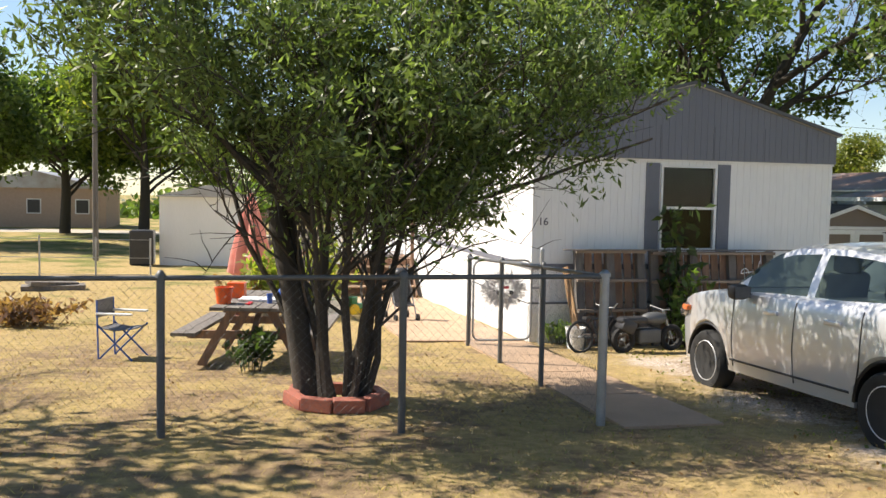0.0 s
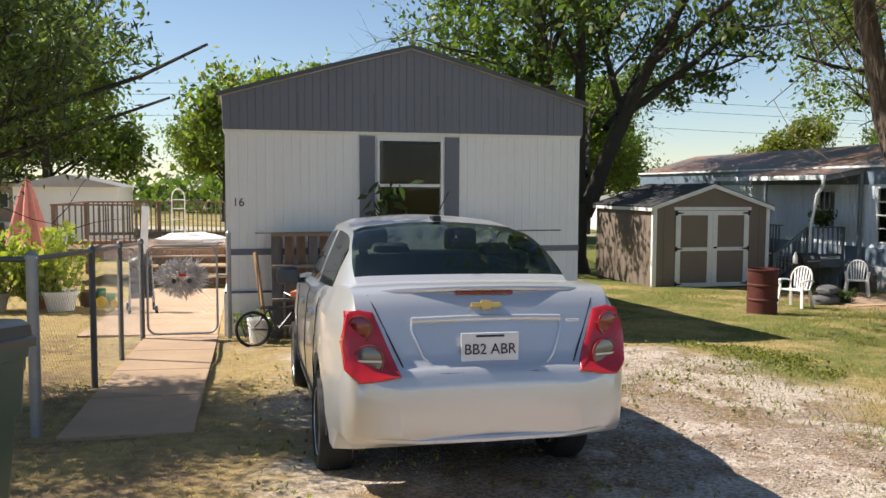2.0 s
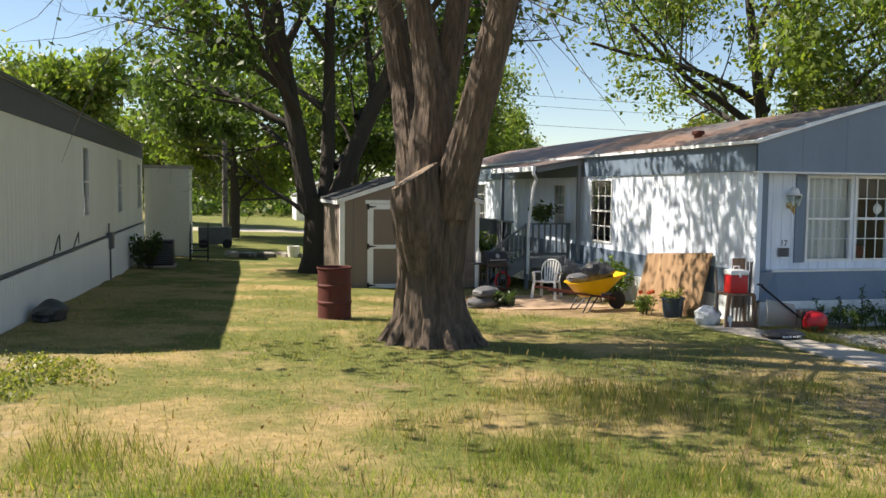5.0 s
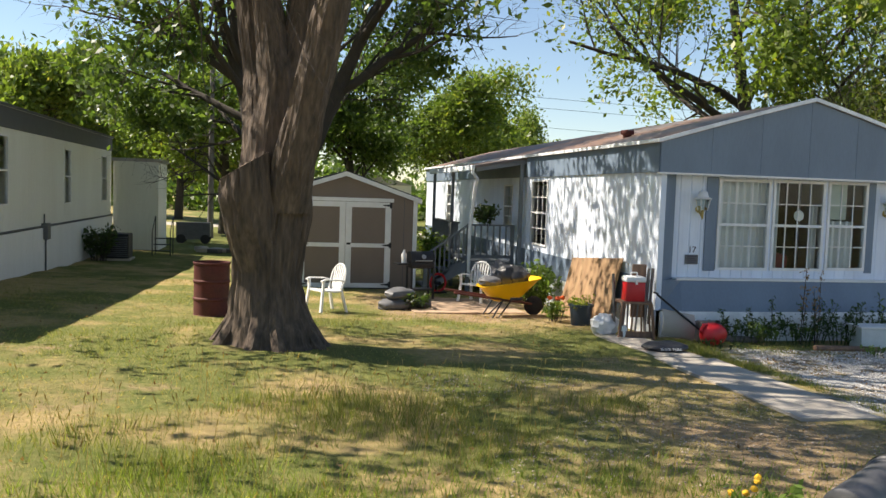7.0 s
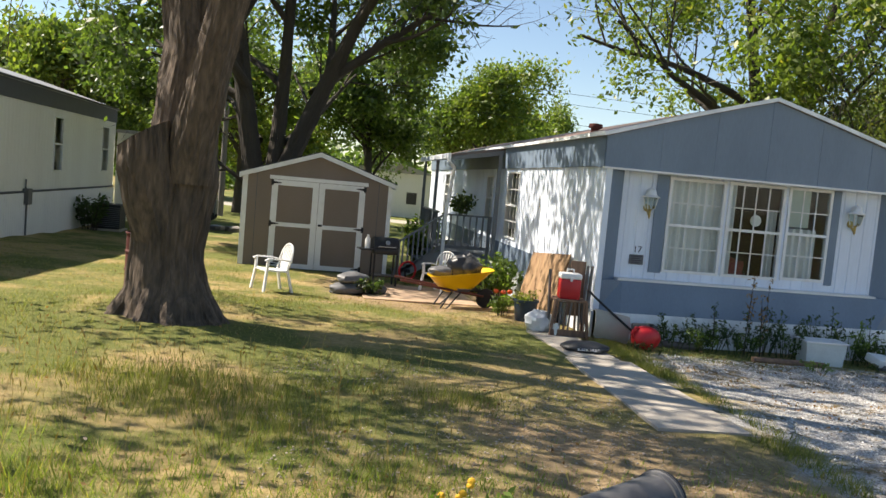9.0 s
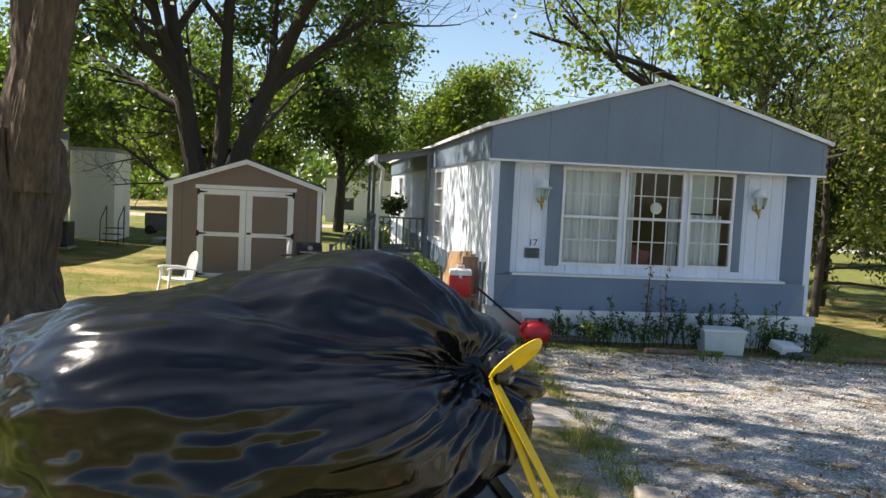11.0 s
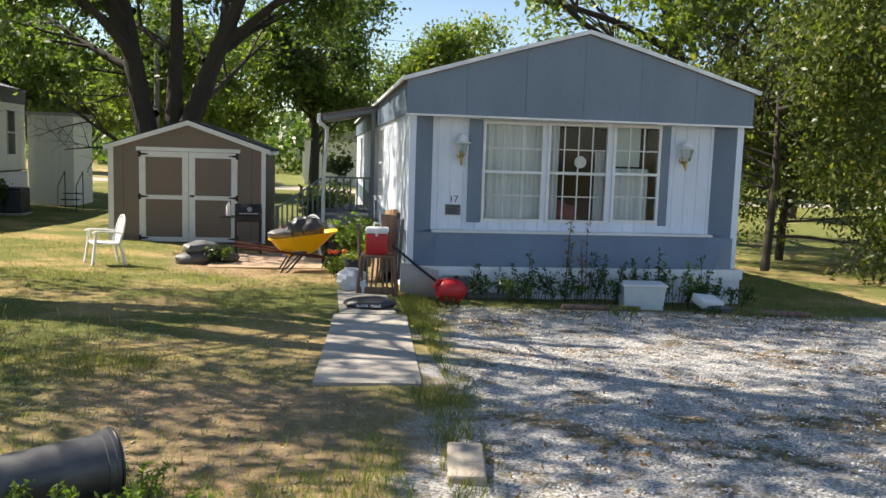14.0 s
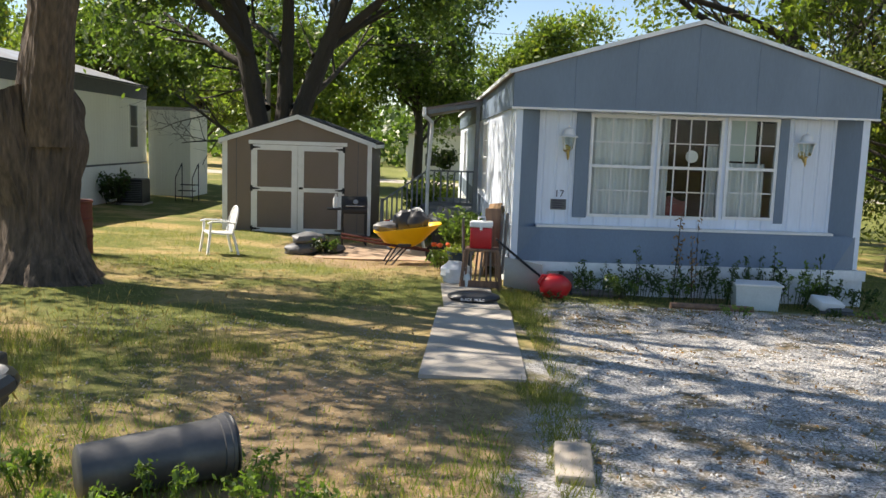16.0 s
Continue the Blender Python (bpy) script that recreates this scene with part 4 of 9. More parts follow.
    st.v = [(x, y, z + max(0.0, z - 1.6) * (x + 0.33) * 0.9) for x, y, z in st.v]
    part("cut_stump", st, BARK, maple, "stub of a sawn-off limb", smooth=True)
    cap = [(x, y, z + 0.006) for x, y, z in st.v[-80:]]
    part("cut_face", Shape().add(cap + [(sum(p[0] for p in cap) / 80, sum(p[1] for p in cap) / 80, sum(p[2] for p in cap) / 80 + 0.02)], [(k, (k + 1) % 80, 80) for k in range(80)]), CUT_WOOD, maple, "pale weathered sawn face")
    # the forked tree behind the shed
    limbs = [((-0.30, 0, 1.9), (-0.16, 0.0, 1.0), 9.8, 0.34), ((0.15, 0.1, 2.0), (0.10, 0.1, 1.0), 9.5, 0.26), ((0.30, 0.0, 1.9), (0.30, -0.05, 1.0), 10.0, 0.34), ((-0.6, -0.1, 4.4), (-0.42, -0.3, 1.0), 7.5, 0.20), ((1.5, -0.2, 5.4), (1.0, -0.2, 0.42), 5.6, 0.17), ((-0.7, -0.5, 5.0), (-0.6, -1.0, 0.6), 5.5, 0.13),
             ((-0.8, 0.2, 4.6), (-1.0, 0.2, 0.40), 4.4, 0.14), ((-0.8, 0.0, 5.6), (-1.0, -0.3, 0.45), 4.6, 0.14), ((-0.9, 0.3, 6.4), (-1.0, 0.4, 0.5), 4.6, 0.13), ((0.5, 0.3, 3.4), (0.5, 1.0, 0.5), 6.0, 0.13), ((-0.3, 0.4, 3.4), (-0.5, 1.0, 0.45), 6.0, 0.13), ((1.2, 0.2, 5.0), (0.8, 0.8, 0.6), 5.5, 0.13), ((-0.35, 0.0, 1.8), (-1.0, 0.1, 0.75), 3.4, 0.09)]
    tree("shade_tree", "tall dark shade tree with forked trunk", on(15.6, 27.2), [(-0.05, 0, -0.2), (-0.05, 0, 0.6), (-0.02, 0, 1.6), (0, 0, 2.4)], [0.72, 0.50, 0.48, 0.46], limbs, DARK_BARK, LEAF_DARK, 5, per=24, size=0.12, level=3, kids=(5, 5, 4), spread_f=0.36, bend=0.2,
         keep=lambda p: -5.4 < p.x < 5.6 and p.z > (4.9 if p.x > -1.2 else 4.1) + 0.12 * abs(p.y) + (0.9 if p.x > 2.5 else 0.0) and noise.noise(p * 0.45) > -0.16)
    # trees east of the blue home
    limbs = [((-0.2, 0, 3.0), (-0.35, -0.2, 1.0), 9.0, 0.30), ((0.2, 0.1, 3.2), (0.25, 0.1, 1.0), 9.0, 0.30), ((-0.7, -0.2, 5.2), (-1.0, -0.35, 0.55), 7.2, 0.17), ((-0.6, 0.0, 6.2), (-1.0, 0.1, 0.55), 7.4, 0.16), ((0.6, -0.2, 5.2), (0.9, -0.6, 0.5), 7.0, 0.16), ((0.6, 0.3, 5.6), (1.0, 0.4, 0.5), 7.0, 0.16), ((0.0, -0.5, 4.6), (0.1, -1.0, 0.5), 6.0, 0.15), ((-0.2, 0.6, 5.0), (-0.3, 1.0, 0.5), 6.0, 0.15), ((0.8, -0.4, 4.0), (1.0, -0.5, 0.3), 6.0, 0.13)]
    tree("shade_tree", "large spreading tree behind the blue home", on(33.4, 28.6), [(0, 0, -0.2), (0, 0, 1.2), (-0.1, 0, 2.6), (-0.1, 0, 3.6)], [0.70, 0.55, 0.50, 0.46],
         limbs, DARK_BARK, LEAF_MID, 21, per=22, size=0.12, level=3, kids=(5, 5, 4), spread_f=0.34, bend=0.22, keep=lambda p: p.z > (5.2 + max(0.0, -p.x - 1.0) * 0.36 if p.x < 1.5 else 3.2) and p.x > -8.0 and noise.noise(p * 0.40) > -0.16, lop=lambda p: p.x < 1.5 and p.z < 4.9 + max(0.0, -p.x - 1.0) * 0.36)
    tree("young_tree", "young yellow-green tree with drooping branches", on(31.0, 19.3), [(0, 0, -0.1), (0.1, 0, 2.0), (0.05, 0, 4.5)], [0.11, 0.09, 0.06],
         fan(rng, 15, 0.05, (0.7, 4.8), 3.2, 0.04, 0.22), DARK_BARK, LEAF_OLIVE, 22, per=52, size=0.07, level=2, kids=(6, 6), droop=0.8, keep=lambda p: p.x > -1.3 and p.z > 0.25)
    tree("young_tree", "young yellow-green tree with thin trunk", on(33.2, 22.5), [(0, 0, -0.1), (0.1, 0, 2.5), (0.05, 0, 5.5)], [0.12, 0.09, 0.06],
         fan(rng, 11, 0.05, (1.2, 5.8), 4.0, 0.05, 0.4), DARK_BARK, LEAF_OLIVE, 23, per=52, size=0.075, level=2, kids=(6, 6), droop=0.8, keep=lambda p: p.x > -1.6 and p.z > 0.9)
    # the multi-stemmed shrub by the fence
    limbs = []
    for k in range(15):
        a = k * 2.4 + rng.uniform(-0.3, 0.3)
        r = 0.08 + 0.16 * (k % 3) / 2
        lean = 0.12 + 0.3 * rng.uniform()
        limbs.append(((math.cos(a) * r, math.sin(a) * r * 0.7, -0.1), (math.cos(a) * lean, math.sin(a) * lean, 1.0), rng.uniform(2.3, 3.3), 0.045))
    limbs += [((-0.25, 0.15, 1.7), (-0.55, 0.2, 0.6), 2.8, 0.05), ((0.3, 0, 1.9), (0.9, 0.1, 0.45), 2.6, 0.04), ((0.2, -0.2, 1.8), (0.8, -0.4, 0.4), 2.4, 0.04), ((-0.3, -0.2, 1.8), (-0.9, -0.3, 0.45), 2.4, 0.04), ((0.3, 0.2, 2.0), (1.0, 0.1, 0.30), 3.4, 0.04), ((0.3, -0.1, 1.7), (1.0, -0.1, 0.22), 3.0, 0.035), ((-0.4, 0.0, 2.0), (-1.0, 0.1, 0.55), 2.8, 0.04)]
    tree("shrub", "large multi-stemmed shrub with narrow grey-green leaves", on(0.85, 8.1), [(-0.28, 0.1, -0.1), (-0.42, 0.2, 0.9), (-0.62, 0.3, 1.9)], [0.13, 0.115, 0.085], limbs, DARK_BARK, LEAF_SHRUB, 31, per=28, size=0.046, level=3,
         kids=(4, 5, 5), droop=0.5, aspect=3.4, bend=0.3, spread_f=0.27, category="shrub", keep=lambda p: p.z > (2.35 if p.x < -0.5 else 1.55 + 0.10 * abs(p.x)) + 0.5 * noise.noise(p * 1.1) and -2.7 < p.x < 2.9 and abs(p.y) < 1.9 and not (p.x > 1.2 and p.z < 1.8 - 0.05 * p.x) and noise.noise(p * 1.25 + Vector((7, 3, 1))) > -0.08, seg=10, lop=lambda p: not (-2.6 < p.x < 2.8 and p.z > 1.5 and abs(p.y) < 1.9))
    # a tree west of the yard, whose shade falls on the verge
    tree("shade_tree", "broad shade tree at the west end of the yard", on(-6.9, 7.3), [(0, 0, -0.2), (0, 0, 1.5), (0.1, 0, 3.5)], [0.3, 0.24, 0.2], fan(rng, 9, 0.1, (2.6, 4.4), 4.0, 0.10, 0.7), DARK_BARK, LEAF_MID, 91, per=16, size=0.11, level=2, kids=(6, 6), keep=lambda p: p.y < 1.7 and p.x < 3.4 and noise.noise(p * 0.5) > -0.12)
    # distant trees
    far = [(-22, 62, 9, LEAF_DARK), (-5.7, 48, 10.5, LEAF_MID), (-10.5, 52, 9, LEAF_DARK), (3.0, 66, 8.5, LEAF_MID), (-30, 48, 10, LEAF_DARK), (9.0, 62, 8.5, LEAF_MID), (19.8, 49, 10.6, LEAF_DARK), (27.8, 55, 10.4, LEAF_MID), (35, 70, 9.5, LEAF_MID),
           (38, 78, 7.5, LEAF_YELLOW), (50, 64, 8.5, LEAF_YELLOW), (52, 48, 10, LEAF_MID), (13, 46, 8.5, LEAF_MID), (5.9, 40, 8.0, LEAF_MID), (45, 42, 8, LEAF_YELLOW), (-13, 42, 8.5, LEAF_DARK), (62, 62, 10, LEAF_DARK), (-45, 60, 10, LEAF_DARK)]
    for i, (x, y, ht, lm) in enumerate(far):
        tree("broadleaf_tree", "broad green tree in the distance", on(x, y), [(0, 0, -0.2), (0.1, 0, ht * 0.25), (0, 0.1, ht * 0.55)], [0.32, 0.26, 0.15],
             fan(rng, 9, 0.15, (ht * 0.2, ht * 0.62), ht * 0.36, 0.10, 0.9), DARK_BARK, lm, 50 + i, per=34, size=0.15, level=2, kids=(6, 6), spread_f=0.42)
    # woods along the horizon
    r2 = np.random.default_rng(77)
    n = 7000
    x = r2.uniform(-170, 220, n)
    y = r2.uniform(82, 105, n)
    top = 7.0 + 1.5 * np.sin(x * 0.09) + 1.0 * np.sin(x * 0.31 + 2)
    z = -5.0 + top * np.sqrt(r2.uniform(0, 1, n))
    v, f = leaf_cloud(np.stack([x, y, z], 1), np.full(n, 1.0), 12, 0.42, r2, 0.1, 1.5)
    w = tagged(new("far_woods", big_mesh("far_woods", v, f)), "band of far green woods along the horizon", "woods", kind="stuff")
    w.data.materials.append(LEAF_DARK)


make_trees()


# ---- the silver car ----
def car_paint():
    m = mat("silver_car_paint", (0.58, 0.585, 0.60), 0.34, 0.55, vary=0.05, scale=2.2, grain=120, bump=0.0, color2=(0.58, 0.585, 0.60), coat=0.6)
    return m


SILVER = car_paint()
RUBBER = mat("tyre_rubber", (0.02, 0.02, 0.02), 0.85, vary=0.3, scale=12, grain=90)
RIM = mat("alloy_rim", (0.66, 0.66, 0.67), 0.35, 0.25, vary=0.08, scale=8, grain=70, bump=0.02)
RED_LENS = mat("red_lens", (0.42, 0.012, 0.015), 0.12, vary=0.1, scale=10, grain=60, bump=0.0, coat=0.8)
DARK_RED = mat("dark_red_lens", (0.20, 0.008, 0.010), 0.15, vary=0.1, scale=10, grain=60, bump=0.0, coat=0.8)
CLEAR_LENS = mat("clear_lens", (0.16, 0.155, 0.155), 0.15, 0.5, vary=0.1, scale=10, grain=60, bump=0.0, coat=0.8)
BLACK_PLASTIC = mat("black_plastic", (0.018, 0.018, 0.02), 0.5, vary=0.25, scale=8, grain=80)
SEAT_CLOTH = mat("grey_seat_cloth", (0.36, 0.35, 0.33), 0.9, vary=0.15, scale=8, grain=90)
CAR_GLASS = glass_mat("tinted_car_glass", (0.40, 0.47, 0.44))
GOLD = mat("gold_badge", (0.55, 0.42, 0.16), 0.35, 0.6, vary=0.1, scale=20, grain=90, bump=0.0)
PLATE_WHITE = mat("plate_white", (0.72, 0.72, 0.74), 0.4, vary=0.05, scale=20, grain=90, bump=0.0)
INK = mat("dark_ink", (0.03, 0.03, 0.05), 0.6, vary=0.1, scale=20, grain=90, bump=0.0)


def lettering(name, words, size, at, material, parent=None, depth=0.002):
    cu = bpy.data.curves.new(name, "FONT")
    cu.body, cu.size, cu.extrude, cu.align_x, cu.align_y = words, size, depth, "CENTER", "CENTER"
    tmp = bpy.data.objects.new(name, cu)
    me = bpy.data.meshes.new_from_object(tmp)
    bpy.data.objects.remove(tmp)
    ob = new(name, me)
    me.materials.clear()
    me.materials.append(material)
    ob.parent = parent
    ob.matrix_basis = at
    return ob


def lerp_table(table, q):
    if q <= table[0][0]:
        return table[0][1]
    for (a, va), (b, vb) in zip(table, table[1:]):
        if q <= b:
            t = (q - a) / (b - a)
            return va + (vb - va) * t
    return table[-1][1]


def wheel(parent, x, y, z, sgn):
    r = 0.32
    turn = pose(x, y, z, 0, 90 * sgn, 0)
    ty = Shape().lathe([(0.215, -0.09), (0.25, -0.105), (0.295, -0.10), (0.315, -0.07), (r, -0.03), (r, 0.03), (0.315, 0.07), (0.295, 0.10), (0.25, 0.105), (0.215, 0.09)], 28, turn)
    w = part("wheel", Shape().lathe([(0.19, -0.09), (0.215, -0.09), (0.218, 0.085), (0.205, 0.095), (0.195, 0.08), (0.185, 0.0), (0.10, -0.02)], 28, turn), RIM, parent, "five-spoke alloy wheel", smooth=True)
    part("tyre", ty, RUBBER, w, "black rubber tyre", smooth=True)
    sp = Shape().lathe([(0.0, 0.05), (0.045, 0.062), (0.055, 0.05), (0.055, 0.02)], 14, turn)
    for k in range(5):
        a = 2 * math.pi * k / 5
        mk = turn @ pose(0, 0, 0, 0, 0, math.degrees(a))
        for o in (-1, 1):
            sp.add([(0.03, o * 0.024 - 0.02, 0.062), (0.03, o * 0.024 + 0.02, 0.062), (0.205, o * 0.042 + 0.024, 0.09), (0.205, o * 0.042 - 0.024, 0.09), (0.03, o * 0.024 - 0.02, 0.02), (0.03, o * 0.024 + 0.02, 0.02), (0.205, o * 0.042 + 0.024, 0.045), (0.205, o * 0.042 - 0.024, 0.045)],
                   [(0, 1, 2, 3), (7, 6, 5, 4), (0, 4, 5, 1), (2, 6, 7, 3), (1, 5, 6, 2), (3, 7, 4, 0)], mk)
    part("spokes", sp, RIM, w)
    # black disc added as the shade between the spokes
    part("hub_shadow", Shape().lathe([(0.0, 0.0), (0.19, 0.0), (0.19, 0.006), (0.0, 0.006)], 28, turn), BLACK_PLASTIC, w)
    part("brake_disc", Shape().lathe([(0.0, -0.03), (0.14, -0.03), (0.14, -0.015), (0.0, -0.015)], 20, turn), DARK_GALV, w)


def sedan():
    at = pose(5.96, 4.62, -0.36, -2.0, 0.5, 0.0)
    c = thing("parked_car", "silver four-door sedan parked on the gravel drive", "car", at)
    c.scale = (1.045, 1.10, 1.08)
    W, AX, RA = 0.868, (1.0, 3.53), 0.375
    ys = sorted({0.0, 0.008, 0.018, 0.03, 0.048, 0.07, 0.10, 0.13, 0.17, 0.21, 0.26, 0.35, 0.5, 0.62, *[round(a + RA * math.sin(k * math.pi / 20), 4) for a in AX for k in range(-10, 11)], *[round(a + s * (RA + 0.012), 4) for a in AX for s in (-1, 1)], 1.6, 1.9, 2.2, 2.5, 2.8, 4.0, 4.1, 4.2, 4.28, 4.34, 4.38})
    top_t = [(0.0, 0.70), (0.03, 0.775), (0.07, 0.80), (0.10, 0.86), (0.13, 0.98), (0.17, 1.09), (0.21, 1.165), (0.26, 1.19), (0.35, 1.20), (0.62, 1.20), (0.9, 1.16), (1.6, 1.11), (3.2, 1.085), (3.35, 1.09), (3.8, 1.02), (4.1, 0.93), (4.28, 0.80), (4.38, 0.62)]
    wid_t = [(0.0, 0.60), (0.008, 0.70), (0.018, 0.77), (0.03, 0.82), (0.048, 0.865), (0.07, 0.90), (0.13, 0.94), (0.35, 0.975), (0.7, 1.0), (3.4, 1.0), (3.9, 0.965), (4.15, 0.88), (4.3, 0.75), (4.38, 0.64)]

    def low(y):
        z = 0.40 if y < 0.45 else 0.27 if y < 3.9 else 0.26
        if y < 0.1:
            z = 0.44
        for a in AX:
            if abs(y - a) < RA:
                z = max(z, 0.33 + math.sqrt(RA * RA - (y - a) ** 2))
        return z

    def ring(y):
        lo, tp, w = low(y), lerp_table(top_t, y), W * lerp_table(wid_t, y)
        side = [(0.80, lo), (0.955, lo + 0.012), (0.985, max(lo + 0.03, 0.45)), (1.0, max(lo + 0.05, 0.64)), (0.992, max(lo + 0.07, 0.80)), (0.98, max(lo + 0.09, 0.90)), (0.97, max(lo + 0.11, 1.0)), (0.945, 1.07), (0.89, 9.0)]
        out = []
        for i, (k, z) in enumerate(side):
            z = min(z, tp - 0.012 * (8 - i) / 8 if i < 8 else tp)
            out.append((w * k, max(z, lo)))
        out.append((w * 0.5, tp + 0.012))
        return [(-x, y, z) for x, z in reversed(out)][::-1][:0] + [(x, y, z) for x, z in out] + [(0, y, tp + 0.016)] + [(-x, y, z) for x, z in reversed(out)]

    rings = [ring(y) for y in ys]
    body = part("body", Shape().loft(rings), SILVER, c, "dusty silver metallic body", smooth=True)
    # cabin surface
    roof_t = [(0.58, 1.19), (0.72, 1.27), (0.95, 1.40), (1.2, 1.505), (1.45, 1.55), (1.75, 1.575), (2.1, 1.582), (2.45, 1.56), (2.7, 1.50), (3.0, 1.33), (3.25, 1.15), (3.36, 1.08)]
    base_t = [(0.58, 1.175), (0.9, 1.12), (1.6, 1.07), (3.36, 1.05)]
    cy = [0.58 + (3.36 - 0.58) * k / 56 for k in range(57)]
    ts = [k / 30 for k in range(31)]

    def cab(y, t):
        tp, b = lerp_table(roof_t, y) + 0.03 * max(0.0, min(1.0, (y - 0.7) / 0.4, (3.2 - y) / 0.4)), lerp_table(base_t, y)
        wb = 0.775 - 0.10 * max(0, (1.1 - y) / 0.5) ** 2 - 0.05 * max(0, (y - 2.6) / 0.7) ** 2
        u = abs(2 * t - 1)
        sg = -1 if t < 0.5 else 1
        q = (1 - u) / 0.62
        rise = min((tp - b) / 0.5, 1.0)
        wt = wb - 0.20 * rise
        if q < 1:
            e = q ** 1.0
            x, z = wb + (wt - wb) * e ** 1.25, b + (tp - 0.05 * rise - b) * e
        else:
            k = (1 - u - 0.62) / 0.38
            x, z = wt * (1 - k), tp - 0.05 * rise + 0.05 * rise * math.sin(k * math.pi / 2) ** 0.8
        return (sg * x, y, z)

    metal, rear, wind, sides = Shape(), Shape(), Shape(), {}
    grid = [[cab(y, t) for t in ts] for y in cy]
    for i in range(56):
        ym = (cy[i] + cy[i + 1]) / 2
        for j in range(30):
            tm = (j + 0.5) / 30
            u = abs(2 * tm - 1)
            q = (1 - u) / 0.62
            quad = [grid[i][j], grid[i][j + 1], grid[i + 1][j + 1], grid[i + 1][j]]
            dst = metal
            if 0.66 < ym < 1.33 and q > 0.92:
                dst = rear
            elif 2.62 < ym < 3.32 and q > 0.80:
                dst = wind
            elif 0.10 < q < 0.86 and 1.02 < ym < 3.0 and abs(ym - 2.02) > 0.06:
                dst = sides.setdefault((tm < 0.5, ym < 2.02), Shape())
            dst.add(quad, [(0, 1, 2, 3)])
    part("cabin", metal, SILVER, c, smooth=True)
    part("rear_window", rear, CAR_GLASS, c, "tinted rear window", smooth=True)
    part("windscreen", wind, CAR_GLASS, c, smooth=True)
    for key, s in sorted(sides.items()):
        part("side_window", s, CAR_GLASS, c, "tinted side window", smooth=True)
    def inverse(table, want):
        for (a, va), (b, vb) in zip(table, table[1:]):
            if va <= want <= vb:
                return a + (b - a) * (want - va) / max(vb - va, 1e-6)
        return 0.0 if want < table[0][1] else 0.6

    def back_y(x, z):
        """How far forward the skin of the car's back lies at a point."""
        k = lerp_table([(0.45, 0.985), (0.64, 1.0), (0.80, 0.992), (0.90, 0.98), (1.0, 0.97), (1.07, 0.945), (1.15, 0.89)], z)
        return min(0.30, max(inverse(top_t[:9], z), inverse(wid_t[:9], abs(x) / (W * k))))

    # window surrounds and door lines on both sides
    for sg in (-1, 1):
        pil = Shape().box(sg * 0.735 - 0.012, 1.96, 1.08, sg * 0.735 + 0.012, 2.08, 1.12)
        def skin(y, h):
            w = W * lerp_table(wid_t, y)
            k = lerp_table([(0.27, 0.957), (0.45, 0.985), (0.64, 1.0), (0.80, 0.992), (0.90, 0.98), (1.0, 0.97), (1.07, 0.945)], h)
            return w * k
        for ya in (1.30, 2.12, 3.06):
            ln = Shape()
            pts = [(sg * (skin(ya, h) + 0.001), ya + (0.10 * (1 - min(1, (h - 0.3) / 0.3)) if ya < 1.5 else 0), h) for h in (0.34, 0.5, 0.64, 0.8, 0.9, 1.0, 1.06)]
            ln.tube(pts, 0.006, 4)
            part("door_gap", ln, BLACK_PLASTIC, c)
        for ya in (1.62, 2.45):
            hd = Shape().box(sg * (skin(ya, 0.93)) - 0.03, ya - 0.10, 0.915, sg * (skin(ya, 0.93)) + 0.03, ya + 0.10, 0.955, c=0.012)
            part("door_handle", hd, SILVER, c, smooth=True)
        st = Shape().tube([(sg * (skin(y, 0.38) + 0.004), y, 0.40) for y in (1.42, 1.9, 2.5, 3.1)], 0.012, 6)
        part("side_moulding", st, BLACK_PLASTIC, c)
        mr = Shape().box(-0.10, -0.07, -0.075, 0.10, 0.07, 0.075, pose(sg * 0.96, 2.82, 1.10), c=0.05)
        mr.box(-0.06, -0.03, -0.02, 0.06, 0.03, 0.02, pose(sg * 0.83, 2.85, 1.06))
        m1 = part("door_mirror", mr, BLACK_PLASTIC if sg < 0 else SILVER, c, "door mirror", smooth=True)
        part("mirror_glass", Shape().box(-0.085, -0.003, -0.055, 0.085, 0.0, 0.055, pose(sg * 0.96, 2.745, 1.10)), DARK_GALV, m1)
        for y in AX:
            wheel(c, sg * 0.775, y, 0.32, sg)
            part("wheel_well", Shape().tube([(sg * 0.835, y + (RA + 0.006) * math.cos(a), 0.33 + (RA + 0.006) * math.sin(a)) for a in [math.pi * k / 16 for k in range(17)]], 0.016, 5), BLACK_PLASTIC, c)
            lin = Shape()
            for k in range(16):
                a, b = math.pi * k / 16, math.pi * (k + 1) / 16
                lin.add([(sg * 0.84, y + 0.372 * math.cos(a), 0.33 + 0.372 * math.sin(a)), (sg * 0.84, y + 0.372 * math.cos(b), 0.33 + 0.372 * math.sin(b)), (sg * 0.5, y + 0.372 * math.cos(b), 0.33 + 0.372 * math.sin(b)), (sg * 0.5, y + 0.372 * math.cos(a), 0.33 + 0.372 * math.sin(a))], [(0, 1, 2, 3)])
            part("arch_liner", lin, BLACK_PLASTIC, c)
        # tail lamp with two round lenses, wrapped over the corner
        rim_pts = [(0.775, 1.09), (0.71, 1.10), (0.63, 1.085), (0.57, 0.94), (0.495, 0.765), (0.60, 0.748), (0.72, 0.738), (0.79, 0.80), (0.805, 0.93)]
        rim_pts = [(a + (c2 - a) * k / 4, b + (d - b) * k / 4) for (a, b), (c2, d) in zip(rim_pts, rim_pts[1:] + rim_pts[:1]) for k in range(4)]
        cx, cz = 0.68, 0.92
